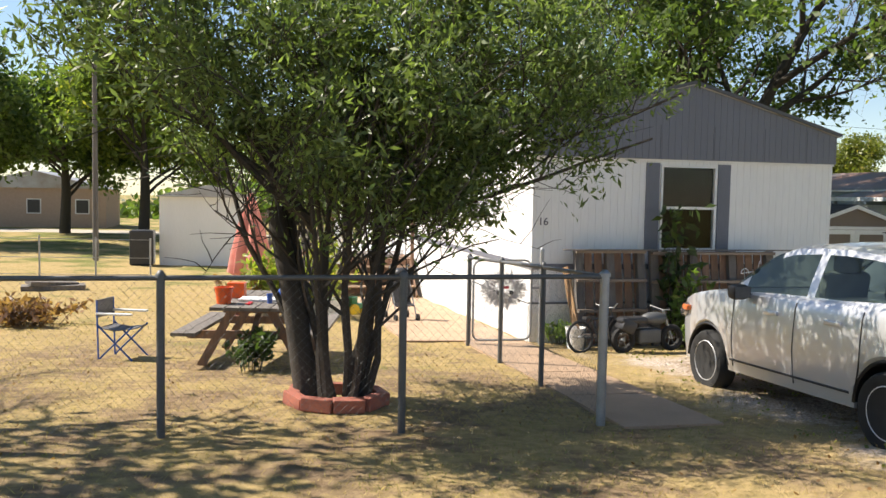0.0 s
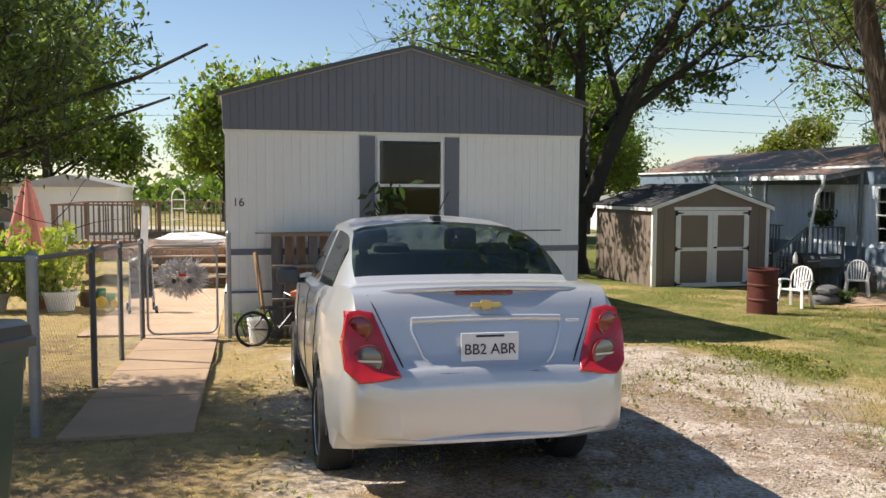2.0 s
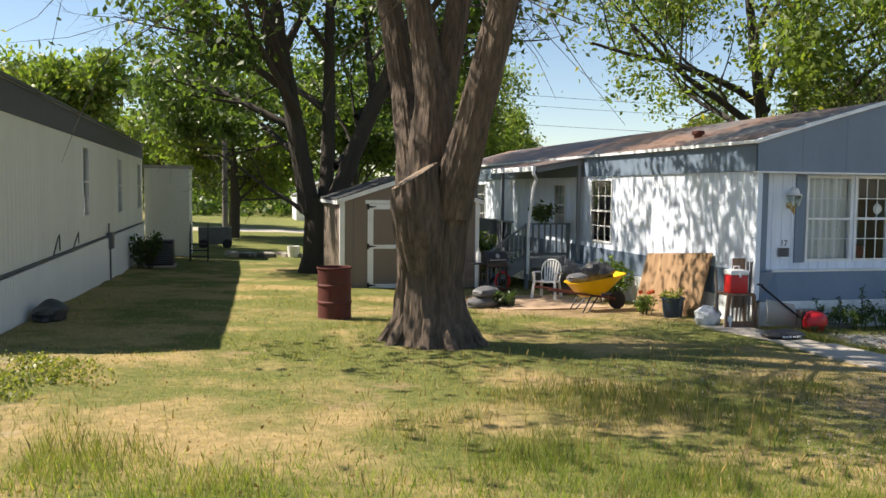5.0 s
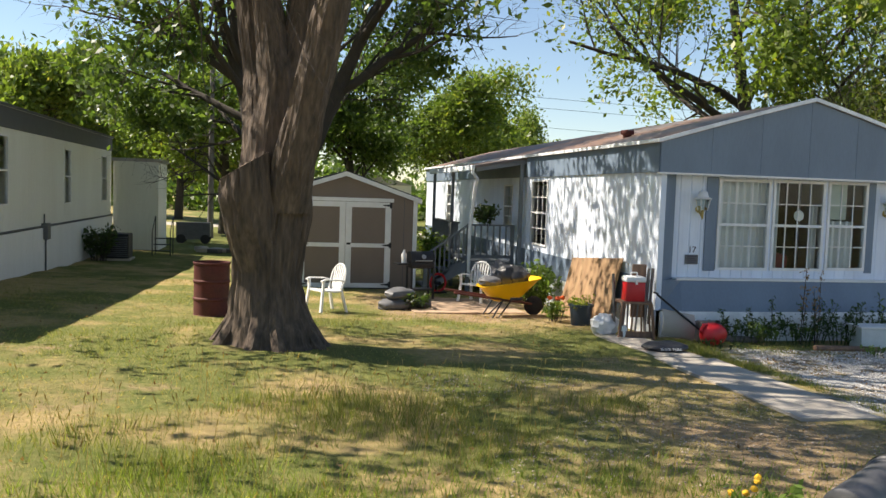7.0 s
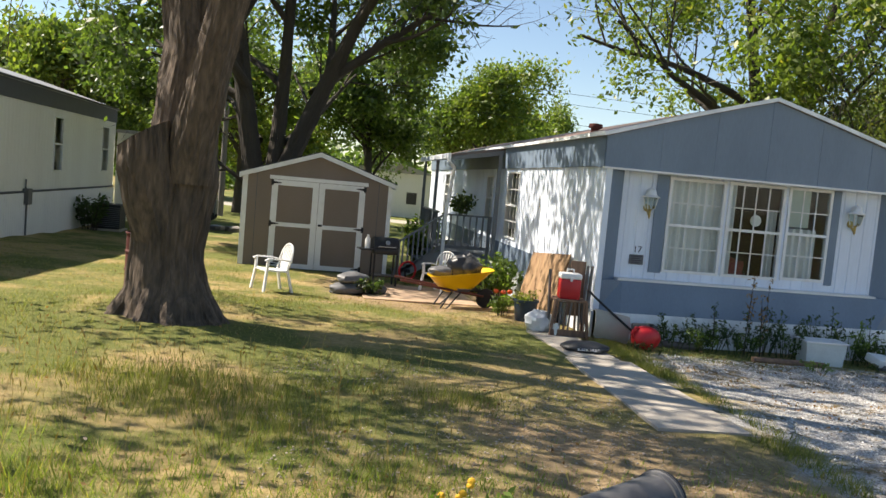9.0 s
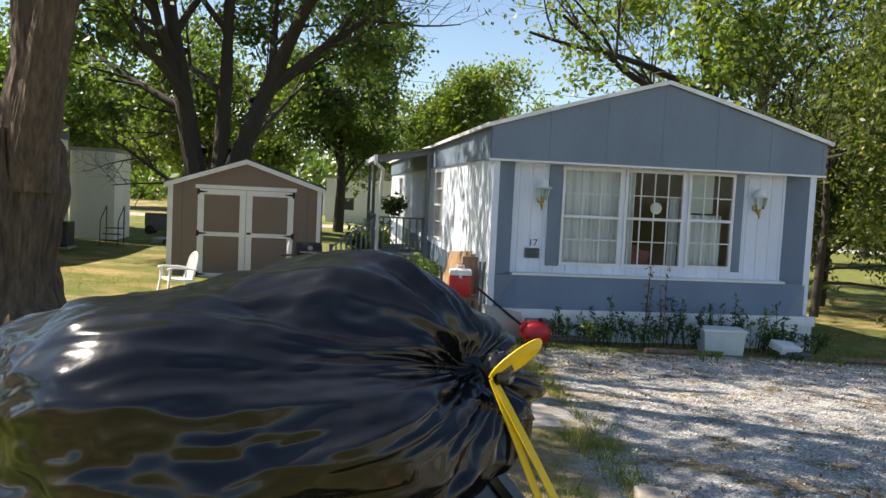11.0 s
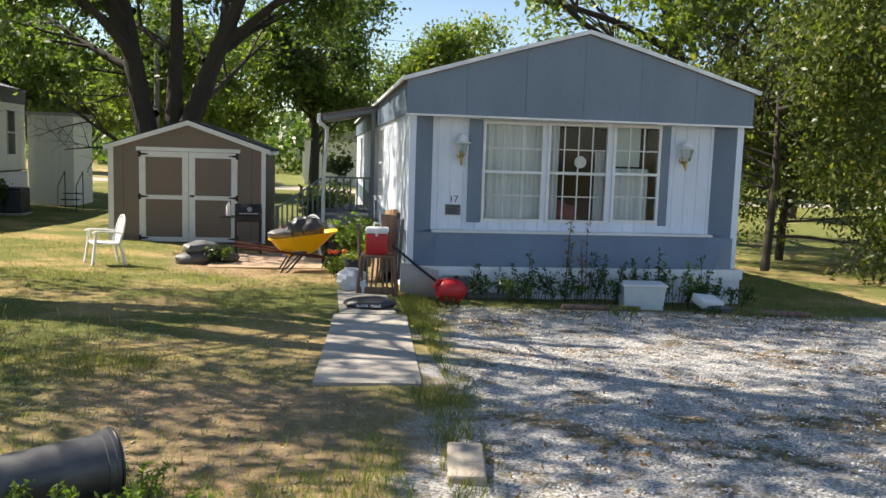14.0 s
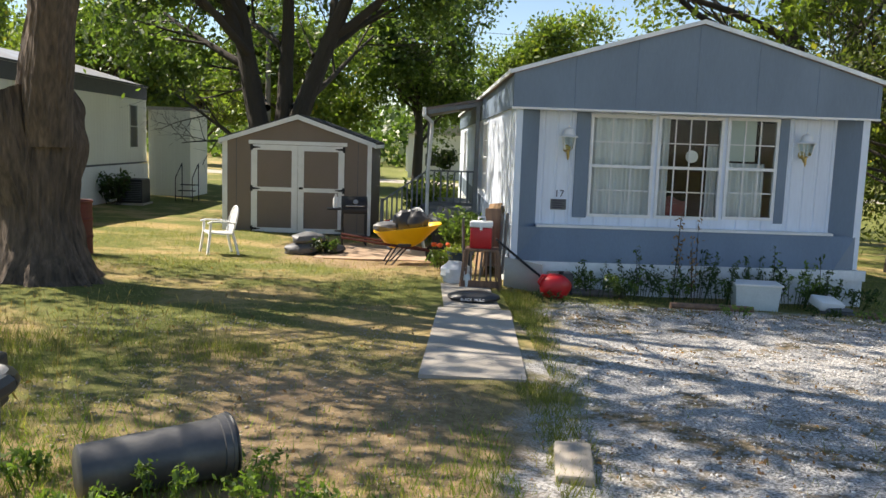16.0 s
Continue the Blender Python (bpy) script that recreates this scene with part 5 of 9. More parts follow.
        rows = [[(sg * 1.015 * (cx + (x - cx) * k), back_y(cx + (x - cx) * k, cz + (z - cz) * k) - off, cz + (z - cz) * k) for x, z in (rim_pts if sg < 0 else rim_pts[::-1])] for k, off in ((1.0, -0.010), (1.0, 0.014), (0.94, 0.020), (0.7, 0.022), (0.45, 0.022), (0.2, 0.022))]
        tl = part("tail_lamp", Shape().loft(rows), RED_LENS, c, "red tail lamp with two round lenses", smooth=True)
        for x, z, r, mm in ((0.715, 1.005, 0.068, DARK_RED), (0.675, 0.845, 0.082, CLEAR_LENS)):
            face = pose(sg * x, back_y(x, z) - 0.024, z, 90, 0, sg * 16)
            ln = part("lens", Shape().lathe([(0.0, 0.008), (r * 0.6, 0.007), (r * 0.9, 0.002), (r * 0.92, -0.02)], 24, face), mm, tl, smooth=True)
            part("lens_ring", Shape().tube([face @ Vector((r * math.cos(2 * math.pi * k / 24), r * math.sin(2 * math.pi * k / 24), 0.002)) for k in range(25)], 0.006, 6, caps=False), DARK_RED, ln, smooth=True)
            if mm is CLEAR_LENS:
                part("lens_bar", Shape().box(-r * 0.9, -0.005, 0.007, r * 0.9, 0.005, 0.012, face), RIM, ln)
        # headlamp
        part("headlamp", Shape().box(-0.11, -0.16, -0.06, 0.11, 0.16, 0.06, pose(sg * 0.70, 4.10, 0.80, -14, 0, sg * 22), c=0.04), CLEAR_LENS, c, smooth=True)
    part("amber_lamp", Shape().box(-0.03, -0.08, -0.03, 0.03, 0.08, 0.03, pose(-0.835, 3.98, 0.84, 0, 0, -14), c=0.012), mat("amber_lens", (0.6, 0.16, 0.05), 0.2, vary=0.1), c)
    # boot lid detail
    edge = [(-0.42, 1.045), (-0.2, 1.05), (0, 1.052), (0.2, 1.05), (0.42, 1.045), (0.43, 0.99), (0.37, 0.85), (0.32, 0.80), (0.15, 0.795), (-0.15, 0.795), (-0.32, 0.80), (-0.37, 0.85), (-0.43, 0.99), (-0.42, 1.045)]
    part("recess_edge", Shape().tube([(x, back_y(x, z) - 0.002, z) for x, z in edge], 0.010, 8, caps=False), SILVER, c, smooth=True)
    part("lid_handle", Shape().tube([(-0.43 + 0.0538 * k, back_y(0, 1.045) - 0.012, 1.040 + 0.008 * math.sin(math.pi * k / 16)) for k in range(17)], 0.017, 8), SILVER, c, smooth=True)
    plate = part("number_plate", Shape().box(-0.165, 0.075, 0.815, 0.165, 0.085, 0.975, c=0.004), PLATE_WHITE, c, "white number plate with dark letters")
    lettering("plate_text", "BB2 ABR", 0.080, pose(0, 0.0725, 0.885, 90, 0, 0), INK, plate)
    part("plate_band", Shape().box(-0.08, 0.0715, 0.952, 0.08, 0.0745, 0.963), INK, plate)
    for sg in (-1, 1):
        part("boot_gap", Shape().tube([(0, back_y(0, 0.775) - 0.001, 0.772)] + [(sg * x, back_y(x, z) - 0.001, z) for x, z in ((0.25, 0.773), (0.44, 0.778), (0.485, 0.80), (0.56, 0.96), (0.625, 1.10), (0.66, 1.17))], 0.005, 5), BLACK_PLASTIC, c)
    part("brake_light", Shape().box(-0.17, 0.196, 1.168, 0.17, 0.25, 1.188, c=0.006), DARK_RED, c, "red high brake light")
    part("spoiler", Shape().tube([(-0.70, 0.30, 1.165), (-0.5, 0.235, 1.19), (-0.2, 0.215, 1.20), (0.2, 0.215, 1.20), (0.5, 0.235, 1.19), (0.70, 0.30, 1.165)], 0.016, 8), SILVER, c, smooth=True)
    part("badge", Shape().prism([(-0.085, 1.105), (-0.03, 1.105), (-0.025, 1.093), (0.025, 1.093), (0.03, 1.105), (0.085, 1.105), (0.085, 1.127), (0.03, 1.127), (0.025, 1.139), (-0.025, 1.139), (-0.03, 1.127), (-0.085, 1.127)], 0.148, 0.172), GOLD, c, "plain gold badge")
    part("model_name", Shape().box(0.47, back_y(0.5, 1.02) - 0.006, 1.015, 0.55, back_y(0.5, 1.02) + 0.004, 1.03), RIM, c)
    part("sticker", Shape().box(-0.40, back_y(0.3, 0.80) - 0.008, 0.785, -0.24, back_y(0.3, 0.80) + 0.004, 0.803), BLACK_PLASTIC, c)
    part("lower_bumper", Shape().tube([(-0.70, 0.10, 0.435), (-0.4, 0.01, 0.43), (0, -0.005, 0.43), (0.4, 0.01, 0.43), (0.70, 0.10, 0.435)], 0.018, 6), RIM, c)
    part("underbody", Shape().box(-0.55, 0.7, 0.27, 0.55, 4.0, 0.38), BLACK_PLASTIC, c)
    # cabin inside
    inner = part("seat_bench", Shape().box(-0.62, 1.25, 0.80, 0.62, 1.42, 1.24, pose(0, 0, 0, 6, 0, 0), c=0.05), SEAT_CLOTH, c, "grey cloth seat", smooth=True)
    for x in (-0.36, 0.36):
        part("headrest", Shape().box(-0.13, -0.05, -0.09, 0.13, 0.05, 0.09, pose(x, 1.20, 1.33, 8, 0, 0), c=0.04), SEAT_CLOTH, inner, smooth=True)
        fs = part("front_seat", Shape().box(-0.24, -0.06, -0.3, 0.24, 0.06, 0.3, pose(x, 2.12, 1.05, 12, 0, 0), c=0.05), SEAT_CLOTH, c, smooth=True)
        part("headrest", Shape().box(-0.13, -0.05, -0.09, 0.13, 0.05, 0.09, pose(x, 2.05, 1.42, 8, 0, 0), c=0.04), SEAT_CLOTH, fs, smooth=True)
    part("dashboard", Shape().box(-0.70, 2.95, 0.85, 0.70, 3.25, 1.06, c=0.04), BLACK_PLASTIC, c, smooth=True)
    part("parcel_shelf", Shape().box(-0.60, 0.74, 1.14, 0.60, 1.22, 1.16), SEAT_CLOTH, c)
    part("antenna_base", Shape().box(-0.03, 1.34, 1.545, 0.03, 1.46, 1.60, c=0.012), BLACK_PLASTIC, c)
    part("antenna", Shape().tube([(0, 1.40, 1.58), (0.06, 1.25, 1.76)], 0.004, 5), BLACK_PLASTIC, c)


sedan()


# ---- colours of the small things ----
def plastic(name, color, rough=0.45):
    return mat(name, color, rough, vary=0.08, scale=5, grain=60, bump=0.05)


BIN_GREEN = plastic("green_bin_plastic", (0.003, 0.046, 0.036), 0.45)
BIN_BLACK = plastic("black_bin_plastic", (0.008, 0.008, 0.009), 0.36)
BAG_BLACK = mat("black_bag_film", (0.008, 0.008, 0.009), 0.18, vary=0.1, scale=6, grain=25, bump=0.08)
TIE_YELLOW = plastic("yellow_tie", (0.75, 0.50, 0.01), 0.4)
BARROW_YELLOW = plastic("yellow_tray", (0.80, 0.47, 0.005), 0.4)
RED_PLASTIC = plastic("red_plastic", (0.55, 0.015, 0.02), 0.4)
CHAIR_WHITE = plastic("white_resin", (0.82, 0.81, 0.79), 0.45)
BLUE_PLASTIC = plastic("blue_plastic", (0.02, 0.10, 0.45), 0.4)
RUST_RED = mat("rust_red_drum", (0.115, 0.024, 0.019), 0.75, 0.2, vary=0.3, scale=4, grain=30, bump=0.4, color2=(0.09, 0.03, 0.02))
PIPE_GREY = mat("dull_black_plastic", (0.06, 0.06, 0.065), 0.42, vary=0.2, scale=5, grain=30, bump=0.15, color2=(0.10, 0.098, 0.095))
SACK_GREY = mat("grey_sack", (0.125, 0.125, 0.13), 0.55, vary=0.2, scale=5, grain=20, bump=0.5)
DARK_SACK = mat("dark_bag", (0.035, 0.035, 0.038), 0.4, vary=0.2, scale=6, grain=20, bump=0.5)
WHITE_SACK = mat("white_bag", (0.75, 0.76, 0.78), 0.5, vary=0.1, scale=6, grain=20, bump=0.6)
PLYWOOD = mat("water_stained_plywood", (0.36, 0.23, 0.12), 0.8, vary=0.2, scale=2.2, grain=25, bump=0.2, color2=(0.21, 0.12, 0.06), stretch=(1, 2.5, 0.5))
TERRACOTTA = mat("terracotta", (0.42, 0.14, 0.09), 0.85, vary=0.2, scale=6, grain=50, bump=0.3, color2=(0.30, 0.10, 0.07), spread=-0.2)
UMBRELLA = mat("faded_red_cloth", (0.62, 0.22, 0.18), 0.9, vary=0.15, scale=5, grain=60, bump=0.2, color2=(0.70, 0.32, 0.26))
ORANGE = plastic("orange_plastic", (0.75, 0.10, 0.01), 0.4)
TAN_PAVE = mat("tan_paving", (0.42, 0.29, 0.19), 0.9, vary=0.2, scale=1.6, grain=60, bump=0.3, color2=(0.33, 0.23, 0.15))
GREY_FUR = mat("grey_fleece", (0.66, 0.65, 0.66), 1.0, vary=0.3, scale=8, grain=60, bump=0.6)
BRASS = mat("brass", (0.55, 0.40, 0.14), 0.35, 0.7, vary=0.15, scale=9, grain=60)
GREY_PAINT = mat("grey_porch_paint", (0.19, 0.21, 0.23), 0.7, vary=0.15, scale=4, grain=50, bump=0.15)
HOSE_GREEN = plastic("green_hose", (0.05, 0.22, 0.09), 0.4)
CLEAR_TOTE = mat("cloudy_plastic", (0.62, 0.67, 0.66), 0.35, vary=0.1, scale=5, grain=40, bump=0.1)


def blob(rng, rx, ry, rz, seg=22, rings=14, lump=0.12, freq=2.2, crease=0.0, flat=0.0):
    """A soft filled sack: an uneven ball, flattened where it lies."""
    off = Vector(rng.uniform(-50, 50, size=3))
    rows = []
    for i in range(rings + 1):
        p = math.pi * i / rings
        row = []
        for k in range(seg):
            a = 2 * math.pi * k / seg
            d = Vector((math.sin(p) * math.cos(a), math.sin(p) * math.sin(a), -math.cos(p)))
            q = 1 + lump * noise.noise(d * freq + off) + crease * abs(noise.noise(d * freq * 3.1 + off))
            v = Vector((d.x * rx * q, d.y * ry * q, d.z * rz * q))
            if flat:
                v.z = max(v.z, -rz * (1 - flat))
            row.append(tuple(v))
        rows.append(row)
    return Shape().loft(rows, caps=False)


def wire_panel(s, a, b, z0a, z1a, z0b, z1b, pitch=0.075, r=0.0009):
    """Chain-link wires between two posts, slanting both ways."""
    a, b = Vector(a), Vector(b)
    length = (b - a).length
    n = int(length / pitch)
    h = z1a - z0a
    for k in range(-int(h / pitch) - 1, n + 1):
        for sg in (1, -1):
            u0, u1 = k * pitch, k * pitch + h
            t0, t1 = max(u0, 0), min(u1, length)
            if t1 - t0 < 0.02:
                continue
            ps = []
            for u in (t0, t1):
                f = (u - u0) / h
                f = f if sg > 0 else 1 - f
                q = u / length
                lo, hi = z0a + (z0b - z0a) * q, z1a + (z1b - z1a) * q
                p = a.lerp(b, q)
                ps.append((p.x, p.y, lo + (hi - lo) * f))
            s.tube(ps, r, 3, caps=False)
    return s


# ---- the fenced yard ----
def fence():
    f = thing("chain_link_fence", "grey chain-link fence round the yard", "fence")
    posts = [(-8.6, 6.95, 0.030), (-6.6, 6.93, 0.030), (-4.6, 6.9, 0.030), (-2.65, 6.89, 0.030), (-0.69, 6.87, 0.033), (1.25, 6.86, 0.033), (3.06, 6.86, 0.042), (3.16, 8.72, 0.03), (3.18, 10.36, 0.03), (3.21, 12.1, 0.034)]
    tops = []
    for x, y, r in posts:
        zt = 0.98 - 0.042 * (y - 6.86)
        zb = ground_z(x, y) - 0.15
        s = Shape().tube([(x, y, zb), (x, y, zt + 0.02)], r, 12).lathe([(r * 1.25, 0), (r * 1.2, 0.03), (r * 0.5, 0.06), (0.001, 0.065)], 12, pose(x, y, zt + 0.0))
        part("post", s, DARK_GALV if r < 0.04 else GALV, f, smooth=True)
        tops.append(Vector((x, y, zt)))
    for a, b in zip(tops, tops[1:]):
        part("top_rail", Shape().tube([a, b], 0.021, 10), DARK_GALV, f, smooth=True)
    w = Shape()
    for a, b in zip(tops, tops[1:]):
        wire_panel(w, (a.x, a.y, 0), (b.x, b.y, 0), ground_z(a.x, a.y) + 0.03, a.z, ground_z(b.x, b.y) + 0.03, b.z)
    tagged(part("wire_mesh", w, DARK_GALV, f), kind="stuff")
    g = thing("metal_gate", "chain-link gate with rounded tube frame", "gate")
    pts = []
    x0, x1, z0, z1, y = 3.28, 4.20, -0.50, 0.72, 12.12
    for cx, cz, a0 in ((x1 - 0.12, z1 - 0.12, 0), (x0 + 0.12, z1 - 0.12, 90), (x0 + 0.12, z0 + 0.12, 180), (x1 - 0.12, z0 + 0.12, 270)):
        for k in range(5):
            a = radians(a0 + 22.5 * k)
            pts.append((cx + 0.12 * math.cos(a), y, cz + 0.12 * math.sin(a)))
    pts.append(pts[0])
    part("gate_frame", Shape().tube(pts, 0.017, 8), GALV, g, smooth=True)
    tagged(part("wire_mesh", wire_panel(Shape(), (x0, y, 0), (x1, y, 0), z0, z1, z0, z1), GALV, g), kind="stuff")
    part("latch", Shape().box(x1 + 0.01, y - 0.02, 0.28, x1 + 0.16, y + 0.02, 0.31, c=0.005), GALV, g)
    gp = thing("gate_post", "grey steel gate post by the wall", "post")
    part("post", Shape().tube([(4.36, 12.12, ground_z(4.36, 12.12) - 0.1), (4.36, 12.12, 0.86)], 0.034, 12), GALV, gp, smooth=True)
    part("cap", Shape().lathe([(0.04, 0), (0.035, 0.03), (0.012, 0.05), (0.001, 0.09)], 12, pose(4.36, 12.12, 0.86)), GALV, gp, smooth=True)
    rng = np.random.default_rng(8)
    n = 2600
    d = rng.normal(size=(n, 3))
    d /= np.linalg.norm(d, axis=1)[:, None]
    c = np.array([3.74, 12.06, 0.28]) + d * np.array([0.34, 0.05, 0.26]) * rng.uniform(0.5, 1.0, size=(n, 1))
    t = rng.normal(size=(n, 3))
    v = np.empty((n, 3, 3))
    v[:, 0], v[:, 1], v[:, 2] = c, c + d * 0.06 + t * 0.012, c + np.roll(t, 1, axis=1) * 0.010
    wr = tagged(new("gate_decoration", big_mesh("gate_decoration", v.reshape(-1, 3), np.arange(n * 3).reshape(n, 3))), "fluffy grey-white decoration hung on the gate", "decoration")
    wr.data.materials.append(GREY_FUR)
    for q in (-0.10, 0.10):
        part("dark_spot", Shape().lathe([(0.001, 0.0), (0.035, 0.0), (0.03, 0.02), (0.001, 0.03)], 10, pose(3.74 + q, 11.995, 0.24, 90, 0, 0)), DARK_SACK, wr)
    part("red_spot", Shape().box(3.70, 11.98, 0.30, 3.80, 12.0, 0.34, c=0.006), RED_PLASTIC, wr)


fence()


def slab_path(name, label, material, x0, x1, y0, y1, n, skew=0.0, thick=0.10, gap=0.02):
    p = thing(name, label, "path", kind="structure")
    for k in range(n):
        a, b = y0 + (y1 - y0) * k / n + gap / 2, y0 + (y1 - y0) * (k + 1) / n - gap / 2
        sa, sb = skew * (a - y0), skew * (b - y0)
        zs = [ground_z(x + s, y) + 0.022 for x, y, s in ((x0, a, sa), (x1, a, sa), (x1, b, sb), (x0, b, sb))]
        xy = [(x0 + sa, a), (x1 + sa, a), (x1 + sb, b), (x0 + sb, b)]
        s = Shape().add([(*q, z - thick) for q, z in zip(xy, zs)] + [(q[0] * 0.997 + (x0 + x1) / 2 * 0.003, q[1], z) for q, z in zip(xy, zs)],
                        [(3, 2, 1, 0), (4, 5, 6, 7), (0, 1, 5, 4), (1, 2, 6, 5), (2, 3, 7, 6), (3, 0, 4, 7)])
        part("slab", s, material, p)
    return p


slab_path("path_1", "pinkish tan concrete garden path to the gate", TAN_PAVE, 3.22, 4.20, 6.7, 12.4, 4)
slab_path("path_2", "tan concrete path beside the white home", TAN_PAVE, 2.3, 4.18, 12.45, 20.4, 4)
slab_path("path_3", "grey concrete path beside the gravel drive", CONCRETE, 20.42, 21.32, 7.35, 10.9, 1, 0.06)
slab_path("path_4", "worn concrete path towards the steps", CONCRETE, 20.70, 21.42, 10.95, 13.2, 1, 0.0)
slab_path("path_5", "tan patio slab before the shed", TAN_PAVE, 18.3, 20.6, 16.6, 19.3, 1, 0.0)


def plank(parent, name, a, b, w, t, material, up=(0, 0, 1)):
    """A board from a to b, w wide and t thick."""
    a, b = Vector(a), Vector(b)
    d = (b - a).normalized()
    u = Vector(up)
    s = d.cross(u).normalized()
    u = s.cross(d)
    v = []
    for p in (a, b):
        for i, j in ((-1, -1), (1, -1), (1, 1), (-1, 1)):
            v.append(p + s * w / 2 * i + u * t / 2 * j)
    return part(name, Shape().add(v, [(3, 2, 1, 0), (4, 5, 6, 7), (0, 1, 5, 4), (1, 2, 6, 5), (2, 3, 7, 6), (3, 0, 4, 7)]), material, parent)


def picnic_table():
    g = ground_z(0.15, 10.95)
    t = thing("picnic_table", "weathered wooden picnic table with attached benches", "table", pose(0.15, 10.95, g, 0, 0, -12))
    for k in range(5):
        x = -0.36 + k * 0.18 - 0.0
        plank(t, "tabletop_board", (x, -0.92, 0.75), (x, 0.92, 0.75), 0.165, 0.04, OLD_WOOD)
    for sg in (-1, 1):
        for k in (0, 1):
            x = sg * (0.68 + k * 0.15)
            plank(t, "bench_board", (x, -0.92, 0.44), (x, 0.92, 0.44), 0.14, 0.04, OLD_WOOD)
    for y in (-0.62, 0.62):
        plank(t, "bearer", (-0.78, y, 0.40), (0.78, y, 0.40), 0.04, 0.10, BROWN_WOOD)
        plank(t, "bearer", (-0.36, y + 0.05, 0.70), (0.36, y + 0.05, 0.70), 0.04, 0.07, BROWN_WOOD)
        for sg in (-1, 1):
            plank(t, "leg", (sg * 0.62, y - 0.03, 0.0), (sg * 0.22, y - 0.03, 0.73), 0.10, 0.04, BROWN_WOOD, (0, 1, 0))
    plank(t, "brace", (0, -0.55, 0.40), (0, -0.05, 0.72), 0.07, 0.04, BROWN_WOOD)
    top = pose(0.15, 10.95, g, 0, 0, -12)

    def put(x, y, z=0.77):
        return top @ pose(x, y, z)

    b = solo("toy_bucket", Shape().lathe([(0.085, 0), (0.11, 0.19), (0.118, 0.19), (0.118, 0.205), (0.10, 0.205), (0.08, 0.02)], 16), ORANGE, "orange plastic toy bucket on the picnic table", "bucket", put(-0.36, -0.55), smooth=True)
    solo("storage_box", Shape().box(-0.11, -0.08, 0, 0.11, 0.08, 0.20, c=0.01), ORANGE, "orange plastic box on the picnic table", "box", put(-0.34, 0.05))
    solo("toy_tray", Shape().box(-0.24, -0.14, 0, 0.24, 0.14, 0.035, c=0.012), WHITE_SACK, "white tray of toys on the table", "tray", put(0.0, -0.2))
    solo("toy_ball", blob(np.random.default_rng(2), 0.07, 0.07, 0.07, lump=0.02), BLUE_PLASTIC, "small blue ball on the picnic table", "ball", put(0.25, 0.1, 0.84), smooth=True)
    solo("cup", Shape().lathe([(0.03, 0), (0.04, 0.12), (0.036, 0.12), (0.028, 0.01)], 12), BLUE_PLASTIC, "blue plastic cup on the table", "cup", put(0.18, -0.45), smooth=True)
    solo("toy_shovel", Shape().box(-0.03, -0.1, 0, 0.03, 0.1, 0.02, c=0.008), RED_PLASTIC, "red plastic toy lying on the table", "toy", put(-0.05, -0.55))


picnic_table()


def folding_chair(x, y, rz):
    c = thing("folding_chair", "small folding camp chair with faded cloth seat", "chair", on(x, y, rz))
    for yy in (-0.2, 0.2):
        part("leg", Shape().tube([(-0.22, yy, 0), (0.22, yy, 0.42)], 0.011, 6), BLUE_PLASTIC, c)
        part("leg", Shape().tube([(0.22, yy, 0), (-0.22, yy, 0.42)], 0.011, 6), BLUE_PLASTIC, c)
        part("arm_post", Shape().tube([(-0.22, yy, 0.0), (-0.24, yy, 0.74)], 0.011, 6), BLUE_PLASTIC, c)
        part("armrest", Shape().box(-0.24, yy - 0.03, 0.56, 0.22, yy + 0.03, 0.585, c=0.008), CHAIR_WHITE, c)
    part("seat", Shape().loft([[(x0, -0.2, 0.40 - s), (x0, -0.1, 0.385 - s), (x0, 0.1, 0.385 - s), (x0, 0.2, 0.40 - s), (x0, 0.2, 0.39 - s), (x0, -0.2, 0.39 - s)] for x0, s in ((-0.22, 0), (0, 0.03), (0.22, 0))]), SACK_GREY, c)
    part("backrest", Shape().box(-0.25, -0.2, 0.52, -0.235, 0.2, 0.74), SACK_GREY, c)


folding_chair(-1.55, 11.0, -20)


def brick_ring():
    r = thing("brick_edging", "ring of terracotta edging bricks round the shrub", "edging")
    rng = np.random.default_rng(4)
    me = Shape().box(-0.15, -0.06, -0.06, 0.15, 0.06, 0.07, c=0.012).mesh("brick")
    me.materials.append(TERRACOTTA)
    for k in range(9):
        a = 2 * math.pi * k / 9
        x, y = 0.82 + 0.42 * math.cos(a), 8.05 + 0.40 * math.sin(a)
        ob = new("brick", me)
        ob.parent = r
        ob.matrix_basis = pose(x, y, ground_z(x, y) + 0.06, rng.uniform(-7, 7), rng.uniform(-7, 7), math.degrees(a) + 90 + rng.uniform(-10, 10))


brick_ring()


def umbrella():
    g = ground_z(0.0, 19.8)
    u = thing("parasol", "closed faded red garden parasol on a pole", "parasol", pose(0.0, 19.8, g))
    part("pole", Shape().tube([(0, 0, 0), (0, 0, 2.55)], 0.022, 8), OLD_WOOD, u)
    rows = []
    for z, r in ((0.55, 0.40), (0.62, 0.44), (1.1, 0.37), (1.7, 0.24), (2.2, 0.12), (2.45, 0.03)):
        rows.append([(math.cos(a) * r * (1 + 0.22 * math.cos(8 * a)), math.sin(a) * r * (1 + 0.22 * math.cos(8 * a)), z + (0.06 * math.cos(8 * a) if z < 0.6 else 0)) for a in [2 * math.pi * k / 48 for k in range(48)]])
    part("canopy", Shape().loft(rows), UMBRELLA, u, "faded red folded cloth", smooth=True)
    part("base", Shape().lathe([(0.0, 0), (0.24, 0), (0.24, 0.05), (0.05, 0.10), (0.03, 0.22), (0.0, 0.22)], 20), CONCRETE, u, smooth=True)


umbrella()


